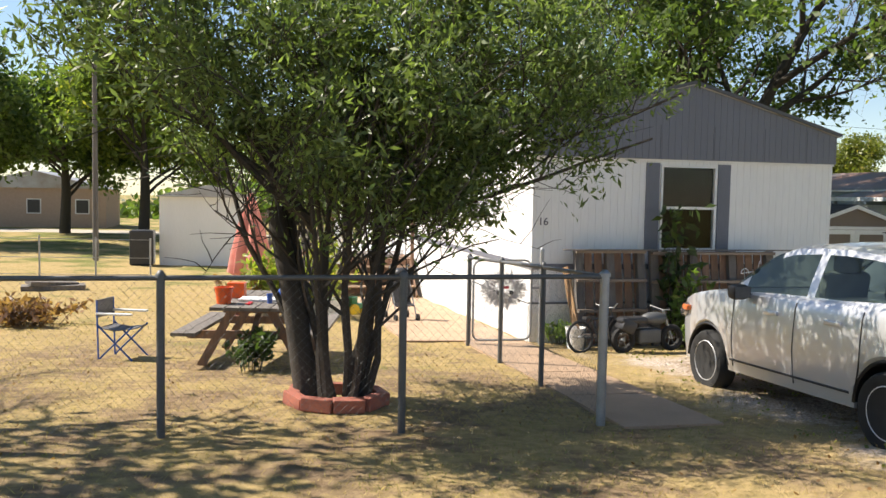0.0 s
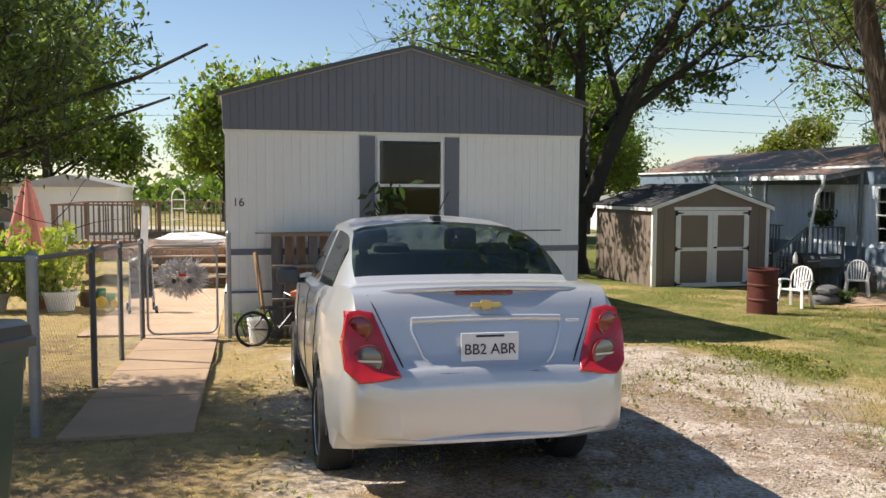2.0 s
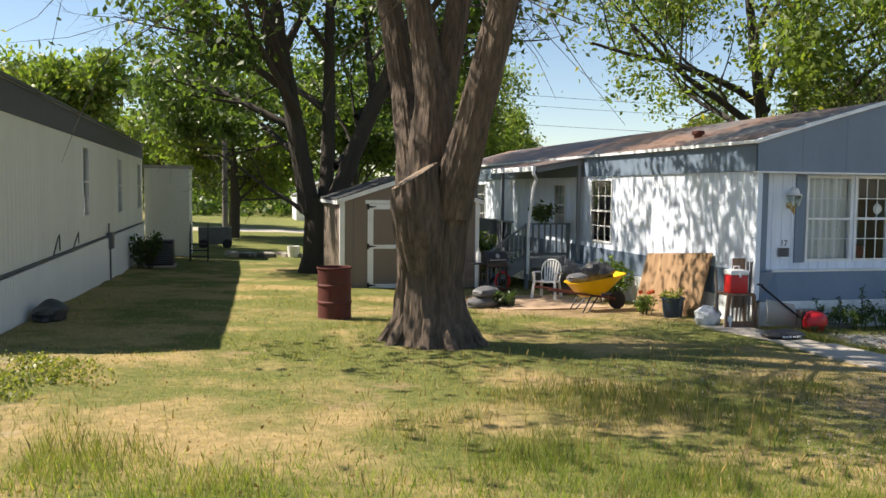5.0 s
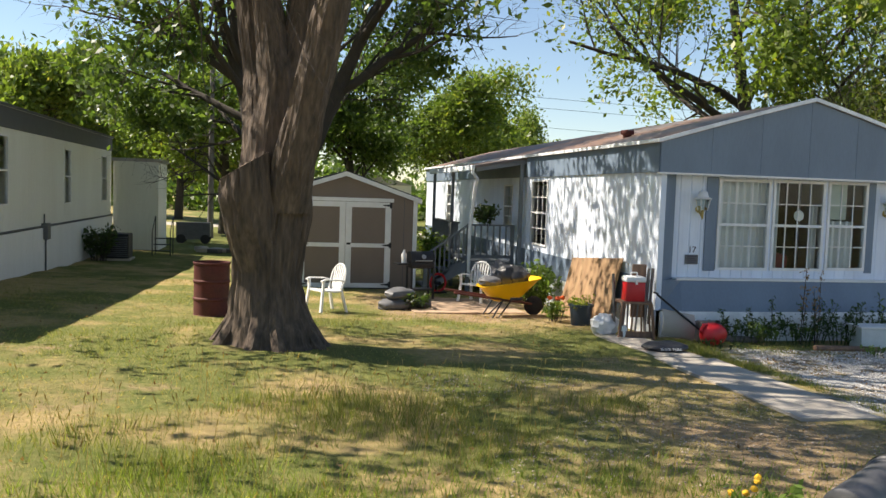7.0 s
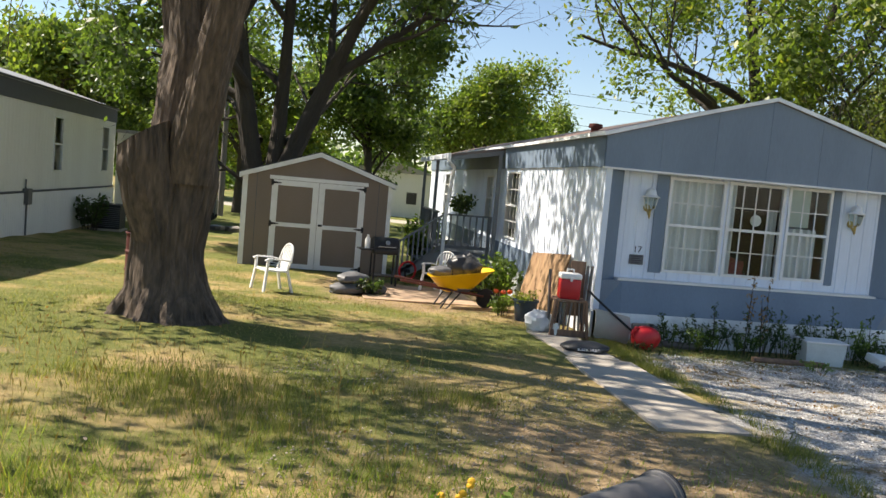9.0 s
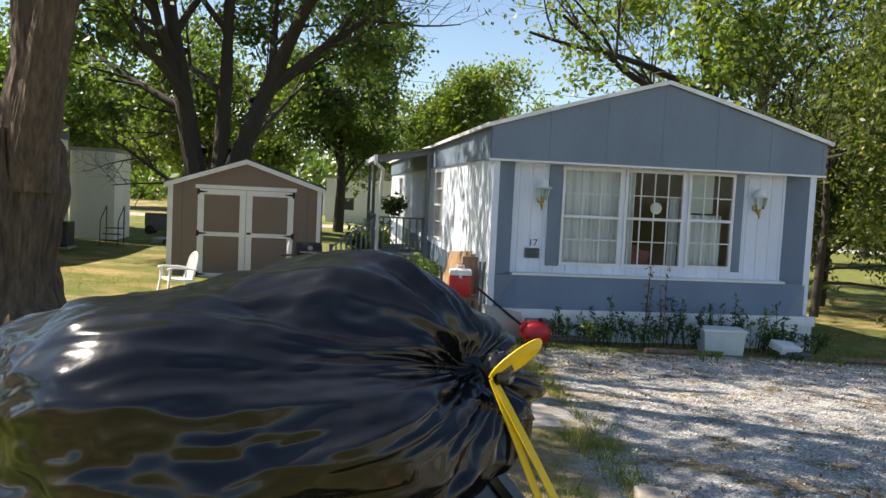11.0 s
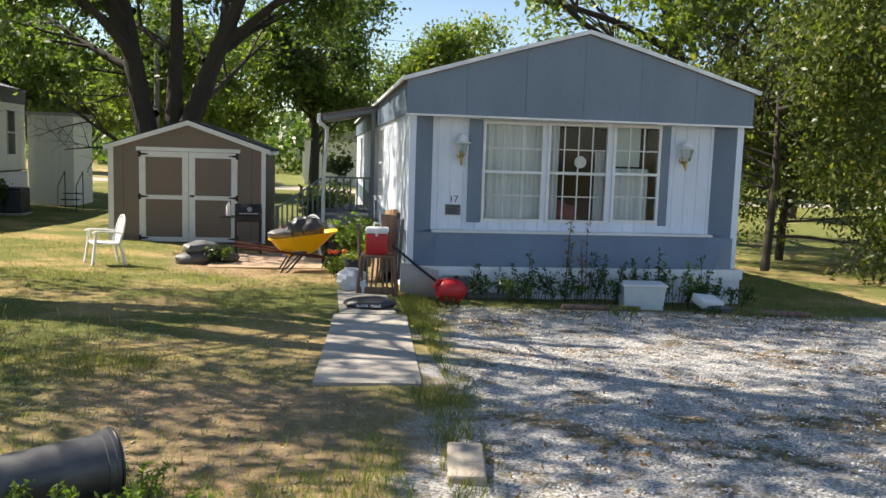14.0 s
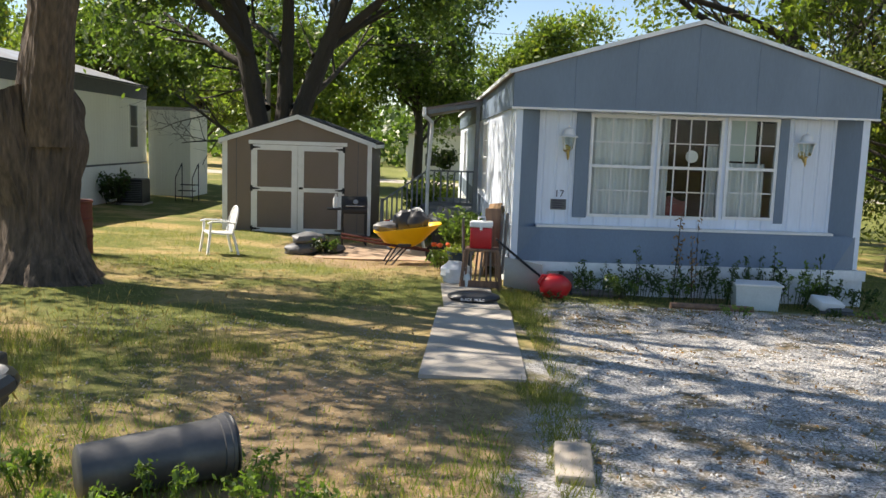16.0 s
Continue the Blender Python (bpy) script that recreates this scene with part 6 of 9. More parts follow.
def leafy(name, label, at, n, height, spread, leaf, material, seed, category="plant", stalk=None, blade=False, lift=0.0, aspect=2.4):
    """A clump of stems with leaves on them."""
    rng = np.random.default_rng(seed)
    t = thing(name, label, category, at)
    s = Shape()
    cs, sp = [], []
    for k in range(n):
        a, r = rng.uniform(0, 2 * math.pi), spread * math.sqrt(rng.uniform())
        x, y = math.cos(a) * r * 0.5, math.sin(a) * r * 0.5
        h = height * rng.uniform(0.6, 1.1)
        tip = Vector((x + math.cos(a) * r * 0.6, y + math.sin(a) * r * 0.6, h))
        mid = Vector((x, y, 0)).lerp(tip, 0.5) + Vector((0, 0, 0.06))
        s.tube([(x, y, lift - 0.04), mid, tip], [0.006, 0.005, 0.003], 4, caps=False)
        for q in (0.3, 0.45, 0.6, 0.75, 0.9, 1.0):
            p = Vector((x, y, 0)).lerp(mid, q * 2) if q < 0.5 else mid.lerp(tip, q * 2 - 1)
            cs.append(p[:])
            sp.append(leaf * 0.9)
    part("stem", s, stalk or DARK_BARK, t)
    v, f = leaf_cloud(np.array(cs), np.array(sp), 4 if not blade else 7, leaf, rng, 0.1, aspect)
    cr = new("leaves", big_mesh("leaves", v, f))
    cr.data.materials.append(material)
    cr.parent = t
    return t


LEAF_LIME = leaf_mat("lime_leaves", (0.33, 0.36, 0.07), (0.17, 0.22, 0.04), (0.5, 0.4, 0.1))
LEAF_BRIGHT = leaf_mat("bright_leaves", (0.20, 0.28, 0.06), (0.08, 0.13, 0.03))
LEAF_WEED = leaf_mat("weed_leaves", (0.07, 0.11, 0.03), (0.03, 0.05, 0.018), (0.12, 0.09, 0.05))
DRY = leaf_mat("dry_leaves", (0.32, 0.18, 0.09), (0.17, 0.09, 0.05))


def planters():
    for x, y, r, h, m, lab, nm in ((0.35, 15.9, 0.24, 0.32, CONCRETE, "grey concrete plant pot", "plant_pot"), (0.95, 16.3, 0.22, 0.34, TERRACOTTA, "brown terracotta plant pot", "plant_pot"), (1.42, 15.85, 0.30, 0.36, CHAIR_WHITE, "large white plastic planter", "plant_pot"), (1.75, 16.6, 0.2, 0.3, BROWN_WOOD, "dark brown wooden planter", "plant_pot"), (-0.2, 15.6, 0.18, 0.25, TERRACOTTA, "small terracotta plant pot", "plant_pot")):
        s = Shape().lathe([(r * 0.72, 0), (r * 0.95, h * 0.85), (r * 1.06, h * 0.85), (r * 1.06, h), (r * 0.9, h), (r * 0.82, h * 0.8), (0.001, h * 0.8)], 20)
        solo(nm, s, m, lab + " in the yard", "pot", on(x, y), smooth=True)
    leafy("potted_plant", "tall yellow-green bushy plant above the pots", on(1.1, 16.1), 60, 1.35, 0.75, 0.085, LEAF_LIME, 41, lift=0.25)
    leafy("potted_plant", "yellow-green bushy plant in a pot", on(0.3, 15.95), 34, 1.05, 0.5, 0.08, LEAF_LIME, 42, lift=0.25)
    leafy("potted_plant", "red-brown flowering plant in a pot", on(-0.2, 15.6), 24, 0.7, 0.4, 0.06, DRY, 43, lift=0.2)
    leafy("potted_plant", "green plant beside the table legs", on(0.0, 9.95), 14, 0.40, 0.24, 0.06, LEAF_WEED, 44)
    leafy("dry_bush", "low brown dried bush on the lawn", on(-3.4, 14.4), 30, 0.36, 0.75, 0.08, DRY, 45)


planters()


def toy_tractor():
    t = thing("toy_tractor", "green plastic toy tractor with yellow wheels", "toy", on(2.05, 16.5, 25))
    part("body", Shape().box(-0.16, -0.08, 0.10, 0.16, 0.08, 0.22, c=0.02), HOSE_GREEN, t, smooth=True)
    part("cab", Shape().box(-0.14, -0.07, 0.22, 0.0, 0.07, 0.36, c=0.015), HOSE_GREEN, t, smooth=True)
    for x, r in ((-0.10, 0.11), (0.12, 0.07)):
        for y in (-0.10, 0.10):
            part("wheel", Shape().lathe([(0.0, -0.025), (r, -0.025), (r, 0.025), (0.0, 0.025)], 16, pose(x, y, r, 90, 0, 0)), TIE_YELLOW, t)


toy_tractor()


def timber_block():
    """A pale squared block sunk in the grass at the corner of the gravel."""
    x, y = 21.35, 5.35
    solo("wooden_block", Shape().box(-0.11, -0.28, -0.06, 0.11, 0.28, 0.07, c=0.015), PLYWOOD_PALE, "pale weathered wooden block at the gravel edge", "block", on(x, y, -8))


PLYWOOD_PALE = mat("bleached_timber", (0.46, 0.40, 0.32), 0.85, vary=0.2, scale=4, grain=35, bump=0.4, color2=(0.33, 0.28, 0.22), stretch=(5, 0.7, 5))
timber_block()


def stroller():
    s = thing("stroller", "folded black pushchair on the path", "pushchair", on(2.8, 15.55, 10))
    for sg in (-1, 1):
        part("frame_tube", Shape().tube([(sg * 0.2, -0.30, 0.07), (sg * 0.19, 0.0, 0.55), (sg * 0.18, 0.22, 0.98), (sg * 0.17, 0.16, 1.04)], 0.012, 6), GALV, s, smooth=True)
        part("frame_tube", Shape().tube([(sg * 0.2, 0.28, 0.07), (sg * 0.19, -0.02, 0.6)], 0.012, 6), GALV, s)
        for y in (-0.30, 0.28):
            part("wheel", Shape().lathe([(0.02, -0.02), (0.07, -0.022), (0.075, 0), (0.07, 0.022), (0.02, 0.02)], 14, pose(sg * 0.22, y, 0.075, 0, 90, 0)), RUBBER, s)
        part("handle_grip", Shape().tube([(sg * 0.17, 0.16, 1.04), (sg * 0.17, 0.08, 1.02)], 0.018, 8), RUBBER, s)
    part("cloth_seat", Shape().loft([[(-0.18, y, z), (0.18, y, z), (0.18, y + 0.03, z - 0.02), (-0.18, y + 0.03, z - 0.02)] for y, z in ((-0.24, 0.30), (-0.02, 0.34), (0.06, 0.62), (0.12, 0.9))]), DARK_SACK, s)
    part("hood", blob(np.random.default_rng(1), 0.2, 0.16, 0.12, 14, 8, 0.03), DARK_SACK, s, smooth=True, at=pose(0, 0.04, 0.88))


stroller()


def back_deck():
    X0, X1, Y0, Y1, Z = 0.05, 4.24, 21.75, 26.0, 0.02
    d = thing("wooden_deck", "brown wooden deck with slatted railing and steps", "deck")
    for k in range(28):
        y = Y0 + (k + 0.5) * (Y1 - Y0) / 28
        plank(d, "deck_board", (X0, y, Z - 0.02), (X1, y, Z - 0.02), 0.142, 0.035, BROWN_WOOD)
    plank(d, "rim_board", (X0, Y0 - 0.02, Z - 0.14), (X1, Y0 - 0.02, Z - 0.14), 0.04, 0.2, BROWN_WOOD)
    plank(d, "rim_board", (X0 - 0.02, Y0, Z - 0.14), (X0 - 0.02, Y1, Z - 0.14), 0.04, 0.2, BROWN_WOOD)
    for x in (X0 + 0.05, 2.1, X1 - 0.05):
        for y in (Y0 + 0.05, Y1 - 0.05):
            plank(d, "post", (x, y, ground_z(x, y) - 0.1), (x, y, Z + 1.05), 0.09, 0.09, BROWN_WOOD, (0, 1, 0))
    for ya, xa, xb in ((Y0 + 0.05, X0, 2.1), (Y1 - 0.05, X0, X1)):
        plank(d, "rail", (xa, ya, Z + 1.06), (xb, ya, Z + 1.06), 0.13, 0.04, BROWN_WOOD)
        plank(d, "rail", (xa, ya, Z + 0.14), (xb, ya, Z + 0.14), 0.04, 0.08, BROWN_WOOD)
        n = int((xb - xa) / 0.13)
        for k in range(1, n):
            x = xa + (xb - xa) * k / n
            plank(d, "baluster", (x, ya - 0.03, Z + 0.1), (x, ya - 0.03, Z + 1.04), 0.035, 0.035, OLD_WOOD, (0, 1, 0))
    plank(d, "rail", (X0 + 0.05, Y0, Z + 1.06), (X0 + 0.05, Y1, Z + 1.06), 0.13, 0.04, BROWN_WOOD)
    for k in range(3):
        z = Z - 0.20 - k * 0.23
        y = Y0 - 0.18 - k * 0.30
        for o in (0, 0.14):
            plank(d, "stair_tread", (2.3, y + o, z), (4.12, y + o, z), 0.135, 0.04, TAN_PAVE)
        plank(d, "stair_riser", (2.3, y + 0.2, z - 0.12), (4.12, y + 0.2, z - 0.12), 0.03, 0.16, BROWN_WOOD)
    for x in (2.3, 4.12):
        plank(d, "stringer", (x, Y0 - 1.0, -0.92), (x, Y0, Z - 0.14), 0.04, 0.24, BROWN_WOOD)
    plank(d, "leaning_board", (2.16, Y0 - 0.25, -0.1), (2.2, Y0 + 0.0, 1.05), 0.17, 0.04, CHAIR_WHITE, (0, 1, 0))
    solo("mattress", blob(np.random.default_rng(6), 0.85, 0.45, 0.20, lump=0.25, freq=3, flat=0.3), WHITE_SACK, "crumpled white bedding heaped on the deck", "bedding", pose(3.2, 22.35, 0.17), smooth=True)
    h = thing("hand_truck", "silver tubular hand truck standing on the deck", "hand truck", pose(2.75, 24.6, Z))
    for sg in (-1, 1):
        part("rail", Shape().tube([(sg * 0.17, -0.05, 0.1), (sg * 0.17, 0.0, 1.2)], 0.016, 6), CHAIR_WHITE, h)
        part("wheel", Shape().lathe([(0.03, -0.03), (0.12, -0.035), (0.125, 0), (0.12, 0.035), (0.03, 0.03)], 14, pose(sg * 0.22, 0.08, 0.125, 0, 90, 0)), RUBBER, h)
    part("handle", Shape().tube([(0.17 * math.cos(a), 0.0, 1.2 + 0.25 * math.sin(a)) for a in [math.pi * k / 10 for k in range(11)]], 0.016, 6), CHAIR_WHITE, h, smooth=True)
    for z in (0.3, 0.6, 0.9, 1.15):
        part("crossbar", Shape().tube([(-0.17, 0, z), (0.17, 0, z)], 0.012, 6), CHAIR_WHITE, h)
    part("toe_plate", Shape().box(-0.2, -0.25, 0.005, 0.2, -0.02, 0.015), GALV, h)


back_deck()


def pallet_wall():
    """Two old pallets on edge in front of the window, with a bench board."""
    for x0, x1, lean, z1 in ((6.22, 8.42, 0.10, 0.86), (4.95, 6.12, 0.13, 0.88)):
        zg = ground_z((x0 + x1) / 2, 12.1)
        p = thing("pallet", "grey weathered wooden pallet leaning on the wall", "pallet")
        n = int((x1 - x0) / 0.155)
        for k in range(n):
            x = x0 + (k + 0.5) * (x1 - x0) / n
            plank(p, "slat", (x, 12.10, zg - 0.02), (x, 12.10 + lean + 0.12, z1 - 0.03), 0.128, 0.018, BROWN_WOOD, (0, 1, 0))
        ups = [x0 + 0.06 + (x1 - x0 - 0.12) * k / max(1, round((x1 - x0) / 0.68)) for k in range(max(1, round((x1 - x0) / 0.68)) + 1)]
        for x in ups:
            plank(p, "post", (x, 12.03, zg - 0.03), (x, 12.04 + lean + 0.12, z1), 0.13, 0.09, OLD_WOOD, (0, 1, 0))
        for q in (0.12, 0.37, 0.68, 0.98):
            z = zg + (z1 - zg) * q
            y = 12.03 + (lean + 0.12) * q
            # shelves take the paler wood that paints them as lit
            plank(p, "shelf", (x0, y - 0.04, z), (x1, y - 0.04, z), 0.13, 0.045, LIT_BOARD)
    plank(thing("loose_board", "thin grey board laid over the pallets", "board"), "board", (4.72, 12.16, 0.88), (9.28, 12.2, 0.885), 0.07, 0.018, OLD_WOOD)
    b = thing("leaning_plank", "pale wooden plank leaning against the pallet", "plank")
    plank(b, "board", (4.86, 11.75, ground_z(4.9, 11.8)), (4.72, 12.05, 0.62), 0.16, 0.03, PLYWOOD, (1, 0.2, 0))
    jug = thing("blue_jug", "blue plastic jug on the pallet shelf", "jug", pose(8.0, 12.02, 0.22))
    part("body", Shape().box(-0.10, -0.07, 0, 0.10, 0.07, 0.20, c=0.025), BLUE_PLASTIC, jug, smooth=True)
    part("handle", Shape().tube([(0.03, 0, 0.19), (0.04, 0, 0.25), (0.10, 0, 0.25), (0.11, 0, 0.17)], 0.014, 6), BLUE_PLASTIC, jug, smooth=True)
    part("label", Shape().box(-0.04, -0.074, 0.06, 0.04, -0.069, 0.14), CHAIR_WHITE, jug)
    cup = solo("wire_hook", Shape().tube([(7.78 + 0.07 * math.cos(a), 12.0, 0.52 + 0.08 * math.sin(a)) for a in [math.pi * k / 8 for k in range(9)]] + [(8.0, 12.0, 0.56), (8.04, 12.0, 0.72)], 0.008, 5), CHAIR_WHITE, "bent white wire hanging on the pallet", "wire")


pallet_wall()


def cycle_wheel(parent, x, y, z, r, rz, tyre=RUBBER, spokes=10, fat=0.022):
    m = pose(x, y, z, 0, 90, 0) if rz is None else pose(x, y, z, 0, 0, rz) @ pose(0, 0, 0, 90, 0, 0)
    w = part("wheel", Shape().tube([m @ Vector((r * math.cos(2 * math.pi * k / 24), r * math.sin(2 * math.pi * k / 24), 0)) for k in range(25)], fat, 7, caps=False), tyre, parent, smooth=True)
    s = Shape().tube([m @ Vector((0, 0, -0.03)), m @ Vector((0, 0, 0.03))], 0.02, 8)
    for k in range(spokes):
        a = 2 * math.pi * k / spokes
        s.tube([m @ Vector((0, 0, 0)), m @ Vector((r * math.cos(a), r * math.sin(a), 0))], 0.003, 3, caps=False)
    part("spokes", s, GALV, w)


def kids_bike(x, y, rz, frame_mat, label, r=0.19, tilt=0.0):
    b = thing("bicycle", label, "bicycle", on(x, y, rz) @ pose(0, 0, 0, tilt, 0, 0))
    cycle_wheel(b, -0.38, 0, r + 0.02, r, 0)
    cycle_wheel(b, 0.38, 0, r + 0.02, r, 0)
    pts = {"rear": (-0.38, 0, r + 0.02), "bb": (-0.05, 0, 0.2), "seat": (-0.16, 0, 0.48), "head": (0.24, 0, 0.50), "fork": (0.38, 0, r + 0.02), "bar": (0.2, 0, 0.64)}
    for a, c2, rr in (("rear", "bb", 0.012), ("rear", "seat", 0.011), ("bb", "seat", 0.016), ("bb", "head", 0.02), ("seat", "head", 0.018), ("head", "fork", 0.016), ("head", "bar", 0.014)):
        part("frame_tube", Shape().tube([pts[a], pts[c2]], rr, 7), frame_mat, b, smooth=True)
    part("saddle", Shape().loft([[(-0.28, -0.06, 0.53), (-0.28, 0.06, 0.53), (-0.28, 0.05, 0.49), (-0.28, -0.05, 0.49)], [(-0.12, -0.03, 0.53), (-0.12, 0.03, 0.53), (-0.12, 0.025, 0.50), (-0.12, -0.025, 0.50)], [(-0.04, -0.015, 0.52), (-0.04, 0.015, 0.52), (-0.04, 0.012, 0.50), (-0.04, -0.012, 0.50)]]), DARK_SACK, b)
    part("handlebar", Shape().tube([(0.14, -0.25, 0.70), (0.2, -0.1, 0.64), (0.2, 0.1, 0.64), (0.14, 0.25, 0.70)], 0.011, 6), GALV, b, smooth=True)
    return b


kids_bike(7.45, 11.72, 4, BLUE_PLASTIC, "small blue bicycle leaning on the pallets", tilt=-12)
kids_bike(5.05, 11.35, 15, DARK_SACK, "small dark bicycle by the white bucket", 0.22, tilt=-8)
mini = thing("motor_scooter", "small black pocket motorbike with grey tank", "motorbike", on(5.75, 11.3, 8))
cycle_wheel(mini, -0.42, 0, 0.2, 0.16, 0, fat=0.045, spokes=6)
cycle_wheel(mini, 0.42, 0, 0.2, 0.16, 0, fat=0.045, spokes=6)
part("engine", Shape().box(-0.2, -0.1, 0.14, 0.18, 0.1, 0.36, c=0.03), DARK_GALV, mini)
part("tank", blob(np.random.default_rng(9), 0.22, 0.12, 0.10, lump=0.05), DARK_GALV, mini, smooth=True, at=pose(0.1, 0, 0.5))
part("seat", Shape().box(-0.5, -0.1, 0.44, -0.05, 0.1, 0.54, c=0.04), DARK_SACK, mini, smooth=True)
part("fairing", Shape().box(-0.12, -0.11, -0.08, 0.12, 0.11, 0.1, pose(-0.38, 0, 0.40, 0, 25, 0), c=0.03), DARK_SACK, mini, smooth=True)
part("fork", Shape().tube([(0.42, 0, 0.2), (0.26, 0, 0.62)], 0.022, 7), GALV, mini)
part("handlebar", Shape().tube([(0.2, -0.25, 0.66), (0.26, 0, 0.62), (0.2, 0.25, 0.66)], 0.012, 6), DARK_GALV, mini)
bk = thing("bucket", "white plastic bucket on the grass", "bucket", on(4.75, 11.65))
part("body", Shape().lathe([(0.12, 0), (0.145, 0.30), (0.155, 0.30), (0.155, 0.33), (0.14, 0.33), (0.115, 0.02)], 20), CHAIR_WHITE, bk, smooth=True)
part("handle", Shape().tube([(0.15 * math.cos(a), -0.02 - 0.12 * math.sin(a), 0.29 - 0.1 * math.sin(a)) for a in [math.pi * k / 10 for k in range(11)]], 0.004, 5), GALV, bk)
leafy("shrub", "young bush with bright leaves before the window", on(6.62, 11.75), 9, 1.15, 0.28, 0.08, LEAF_BRIGHT, 61, "shrub")
leafy("climbing_plant", "dark leafy vine growing before the window", on(6.62, 11.95), 8, 2.05, 0.26, 0.10, LEAF_WEED, 62)
leafy("flower_bush", "low green bush with pale pink flowers", on(6.85, 11.6), 26, 0.46, 0.5, 0.05, LEAF_BRIGHT, 63)
for k, (x, y, z, r) in enumerate(((6.85, 11.4, 0.0, 0.07), (6.98, 11.35, -0.08, 0.06), (6.72, 11.3, -0.06, 0.055), (6.45, 11.25, -0.1, 0.06))):
    fl = thing("flower", "pale pink ruffled flower head in the bush", "flower", pose(x, y, z), "flower heads")
    part("petals", blob(np.random.default_rng(70 + k), r, r, r * 0.8, 14, 9, 0.35, 4), mat("pink_petals", (0.75, 0.5, 0.42), 0.8, vary=0.2, scale=20), fl, smooth=True)
    part("stem", Shape().tube([(0, 0, 0), (0, 0.1, -0.62)], 0.004, 4), LEAF_WEED, fl)
leafy("weeds", "low dark weeds along the white skirting", on(9.0, 12.28), 30, 0.28, 0.5, 0.04, LEAF_WEED, 64)
leafy("weeds", "low green weeds by the corner of the home", on(4.7, 12.2), 26, 0.30, 0.35, 0.04, LEAF_BRIGHT, 65)
for k, x in enumerate((8.55, 8.75, 9.35)):
    leafy("weeds", "thin weeds along the white skirting", on(x, 12.25), 8, 0.4, 0.2, 0.035, LEAF_WEED, 165 + k)
lettering("house_number", "16", 0.17, pose(4.50, 12.492, 1.30, 90, 0, 0), INK)
tagged(bpy.data.objects["house_number"], "black house number sixteen on white siding", "sign")


# ---- bins by the road ----
def wheelie_bin(at, body_mat, lid_mat, label, bar=True, w=0.70, d=0.74, h=1.02, open_top=False):
    b = thing("wheelie_bin", label, "bin", at)

    def ring(wx, dy, z, r=0.07, n=4):
        out = []
        for cx, cy, a0 in ((wx / 2 - r, dy / 2 - r, 0), (-wx / 2 + r, dy / 2 - r, 90), (-wx / 2 + r, -dy / 2 + r, 180), (wx / 2 - r, -dy / 2 + r, 270)):
            for k in range(n + 1):
                a = radians(a0 + 90 * k / n)
                out.append((cx + r * math.cos(a), cy + r * math.sin(a), z))
        return out

    s = Shape().loft([ring(w * 0.80, d * 0.74, 0.03), ring(w * 0.82, d * 0.78, 0.10), ring(w * 0.945, d * 0.93, h * 0.76), ring(w * 0.945, d * 0.93, h * 0.80), ring(w * 0.985, d * 0.98, h * 0.805), ring(w * 1.0, d * 1.0, h * 0.965), ring(w * 1.03, d * 1.03, h * 0.97), ring(w * 1.03, d * 1.03, h)])
    part("body", s, body_mat, b, smooth=True)
    if not open_top:
        lw, ld = w * 1.10, d * 1.10
        lid = Shape().loft([ring(lw, ld, h + 0.002, 0.09), ring(lw, ld, h + 0.032, 0.09), ring(lw * 0.97, ld * 0.97, h + 0.038, 0.09), ring(lw * 0.955, ld * 0.955, h + 0.075, 0.09), ring(lw * 0.90, ld * 0.90, h + 0.095, 0.09), ring(lw * 0.70, ld * 0.70, h + 0.10, 0.09)])
        l = part("lid", lid, lid_mat, b, "black hinged lid", smooth=True)
        part("lid_rib", Shape().box(-0.17, -ld * 0.47, h + 0.05, 0.17, ld * 0.42, h + 0.112, c=0.02), lid_mat, l, smooth=True)
        part("lid_rib", Shape().box(-0.055, -ld * 0.505, h + 0.03, 0.055, -ld * 0.2, h + 0.116, c=0.015), lid_mat, l, smooth=True)
        part("latch", Shape().box(-0.06, -ld * 0.525, h - 0.055, 0.06, -ld * 0.49, h + 0.035, c=0.01), GALV, l, "grey steel latch", smooth=True)
    else:
        part("rim", Shape().tube([Vector(p) for p in ring(w * 1.05, d * 1.05, h, 0.09)] + [Vector(ring(w * 1.05, d * 1.05, h, 0.09)[0])], 0.022, 8, caps=False), lid_mat, b, smooth=True)
    if bar:
        yb = -d / 2 - 0.028
        part("lift_bar", Shape().tube([(-w * 0.54, yb + 0.015, h * 0.845), (w * 0.54, yb + 0.015, h * 0.845)], 0.019, 10), GALV, b, "grey steel lift bar", smooth=True)
        part("serial_number", Shape().box(-w * 0.5 - 0.004, -0.20, h * 0.875, -w * 0.5 + 0.002, -0.13, h * 0.893).box(-w * 0.5 - 0.004, -0.12, h * 0.875, -w * 0.5 + 0.002, -0.08, h * 0.893), CHAIR_WHITE, b)
    part("handle", Shape().tube([(-w * 0.4, d / 2 + 0.10, h + 0.01), (w * 0.4, d / 2 + 0.10, h + 0.01)], 0.016, 8), body_mat, b)
    for sg in (-1, 1):
        part("handle_bracket", Shape().box(sg * w * 0.4 - 0.02, d / 2 - 0.02, h - 0.10, sg * w * 0.4 + 0.02, d / 2 + 0.12, h + 0.02, c=0.01), body_mat, b)
        part("wheel", Shape().lathe([(0.03, -0.03), (0.13, -0.035), (0.14, 0), (0.13, 0.035), (0.03, 0.03)], 18, pose(sg * w * 0.42, d * 0.36, 0.14, 0, 90, 0)), RUBBER, b, smooth=True)
    return b


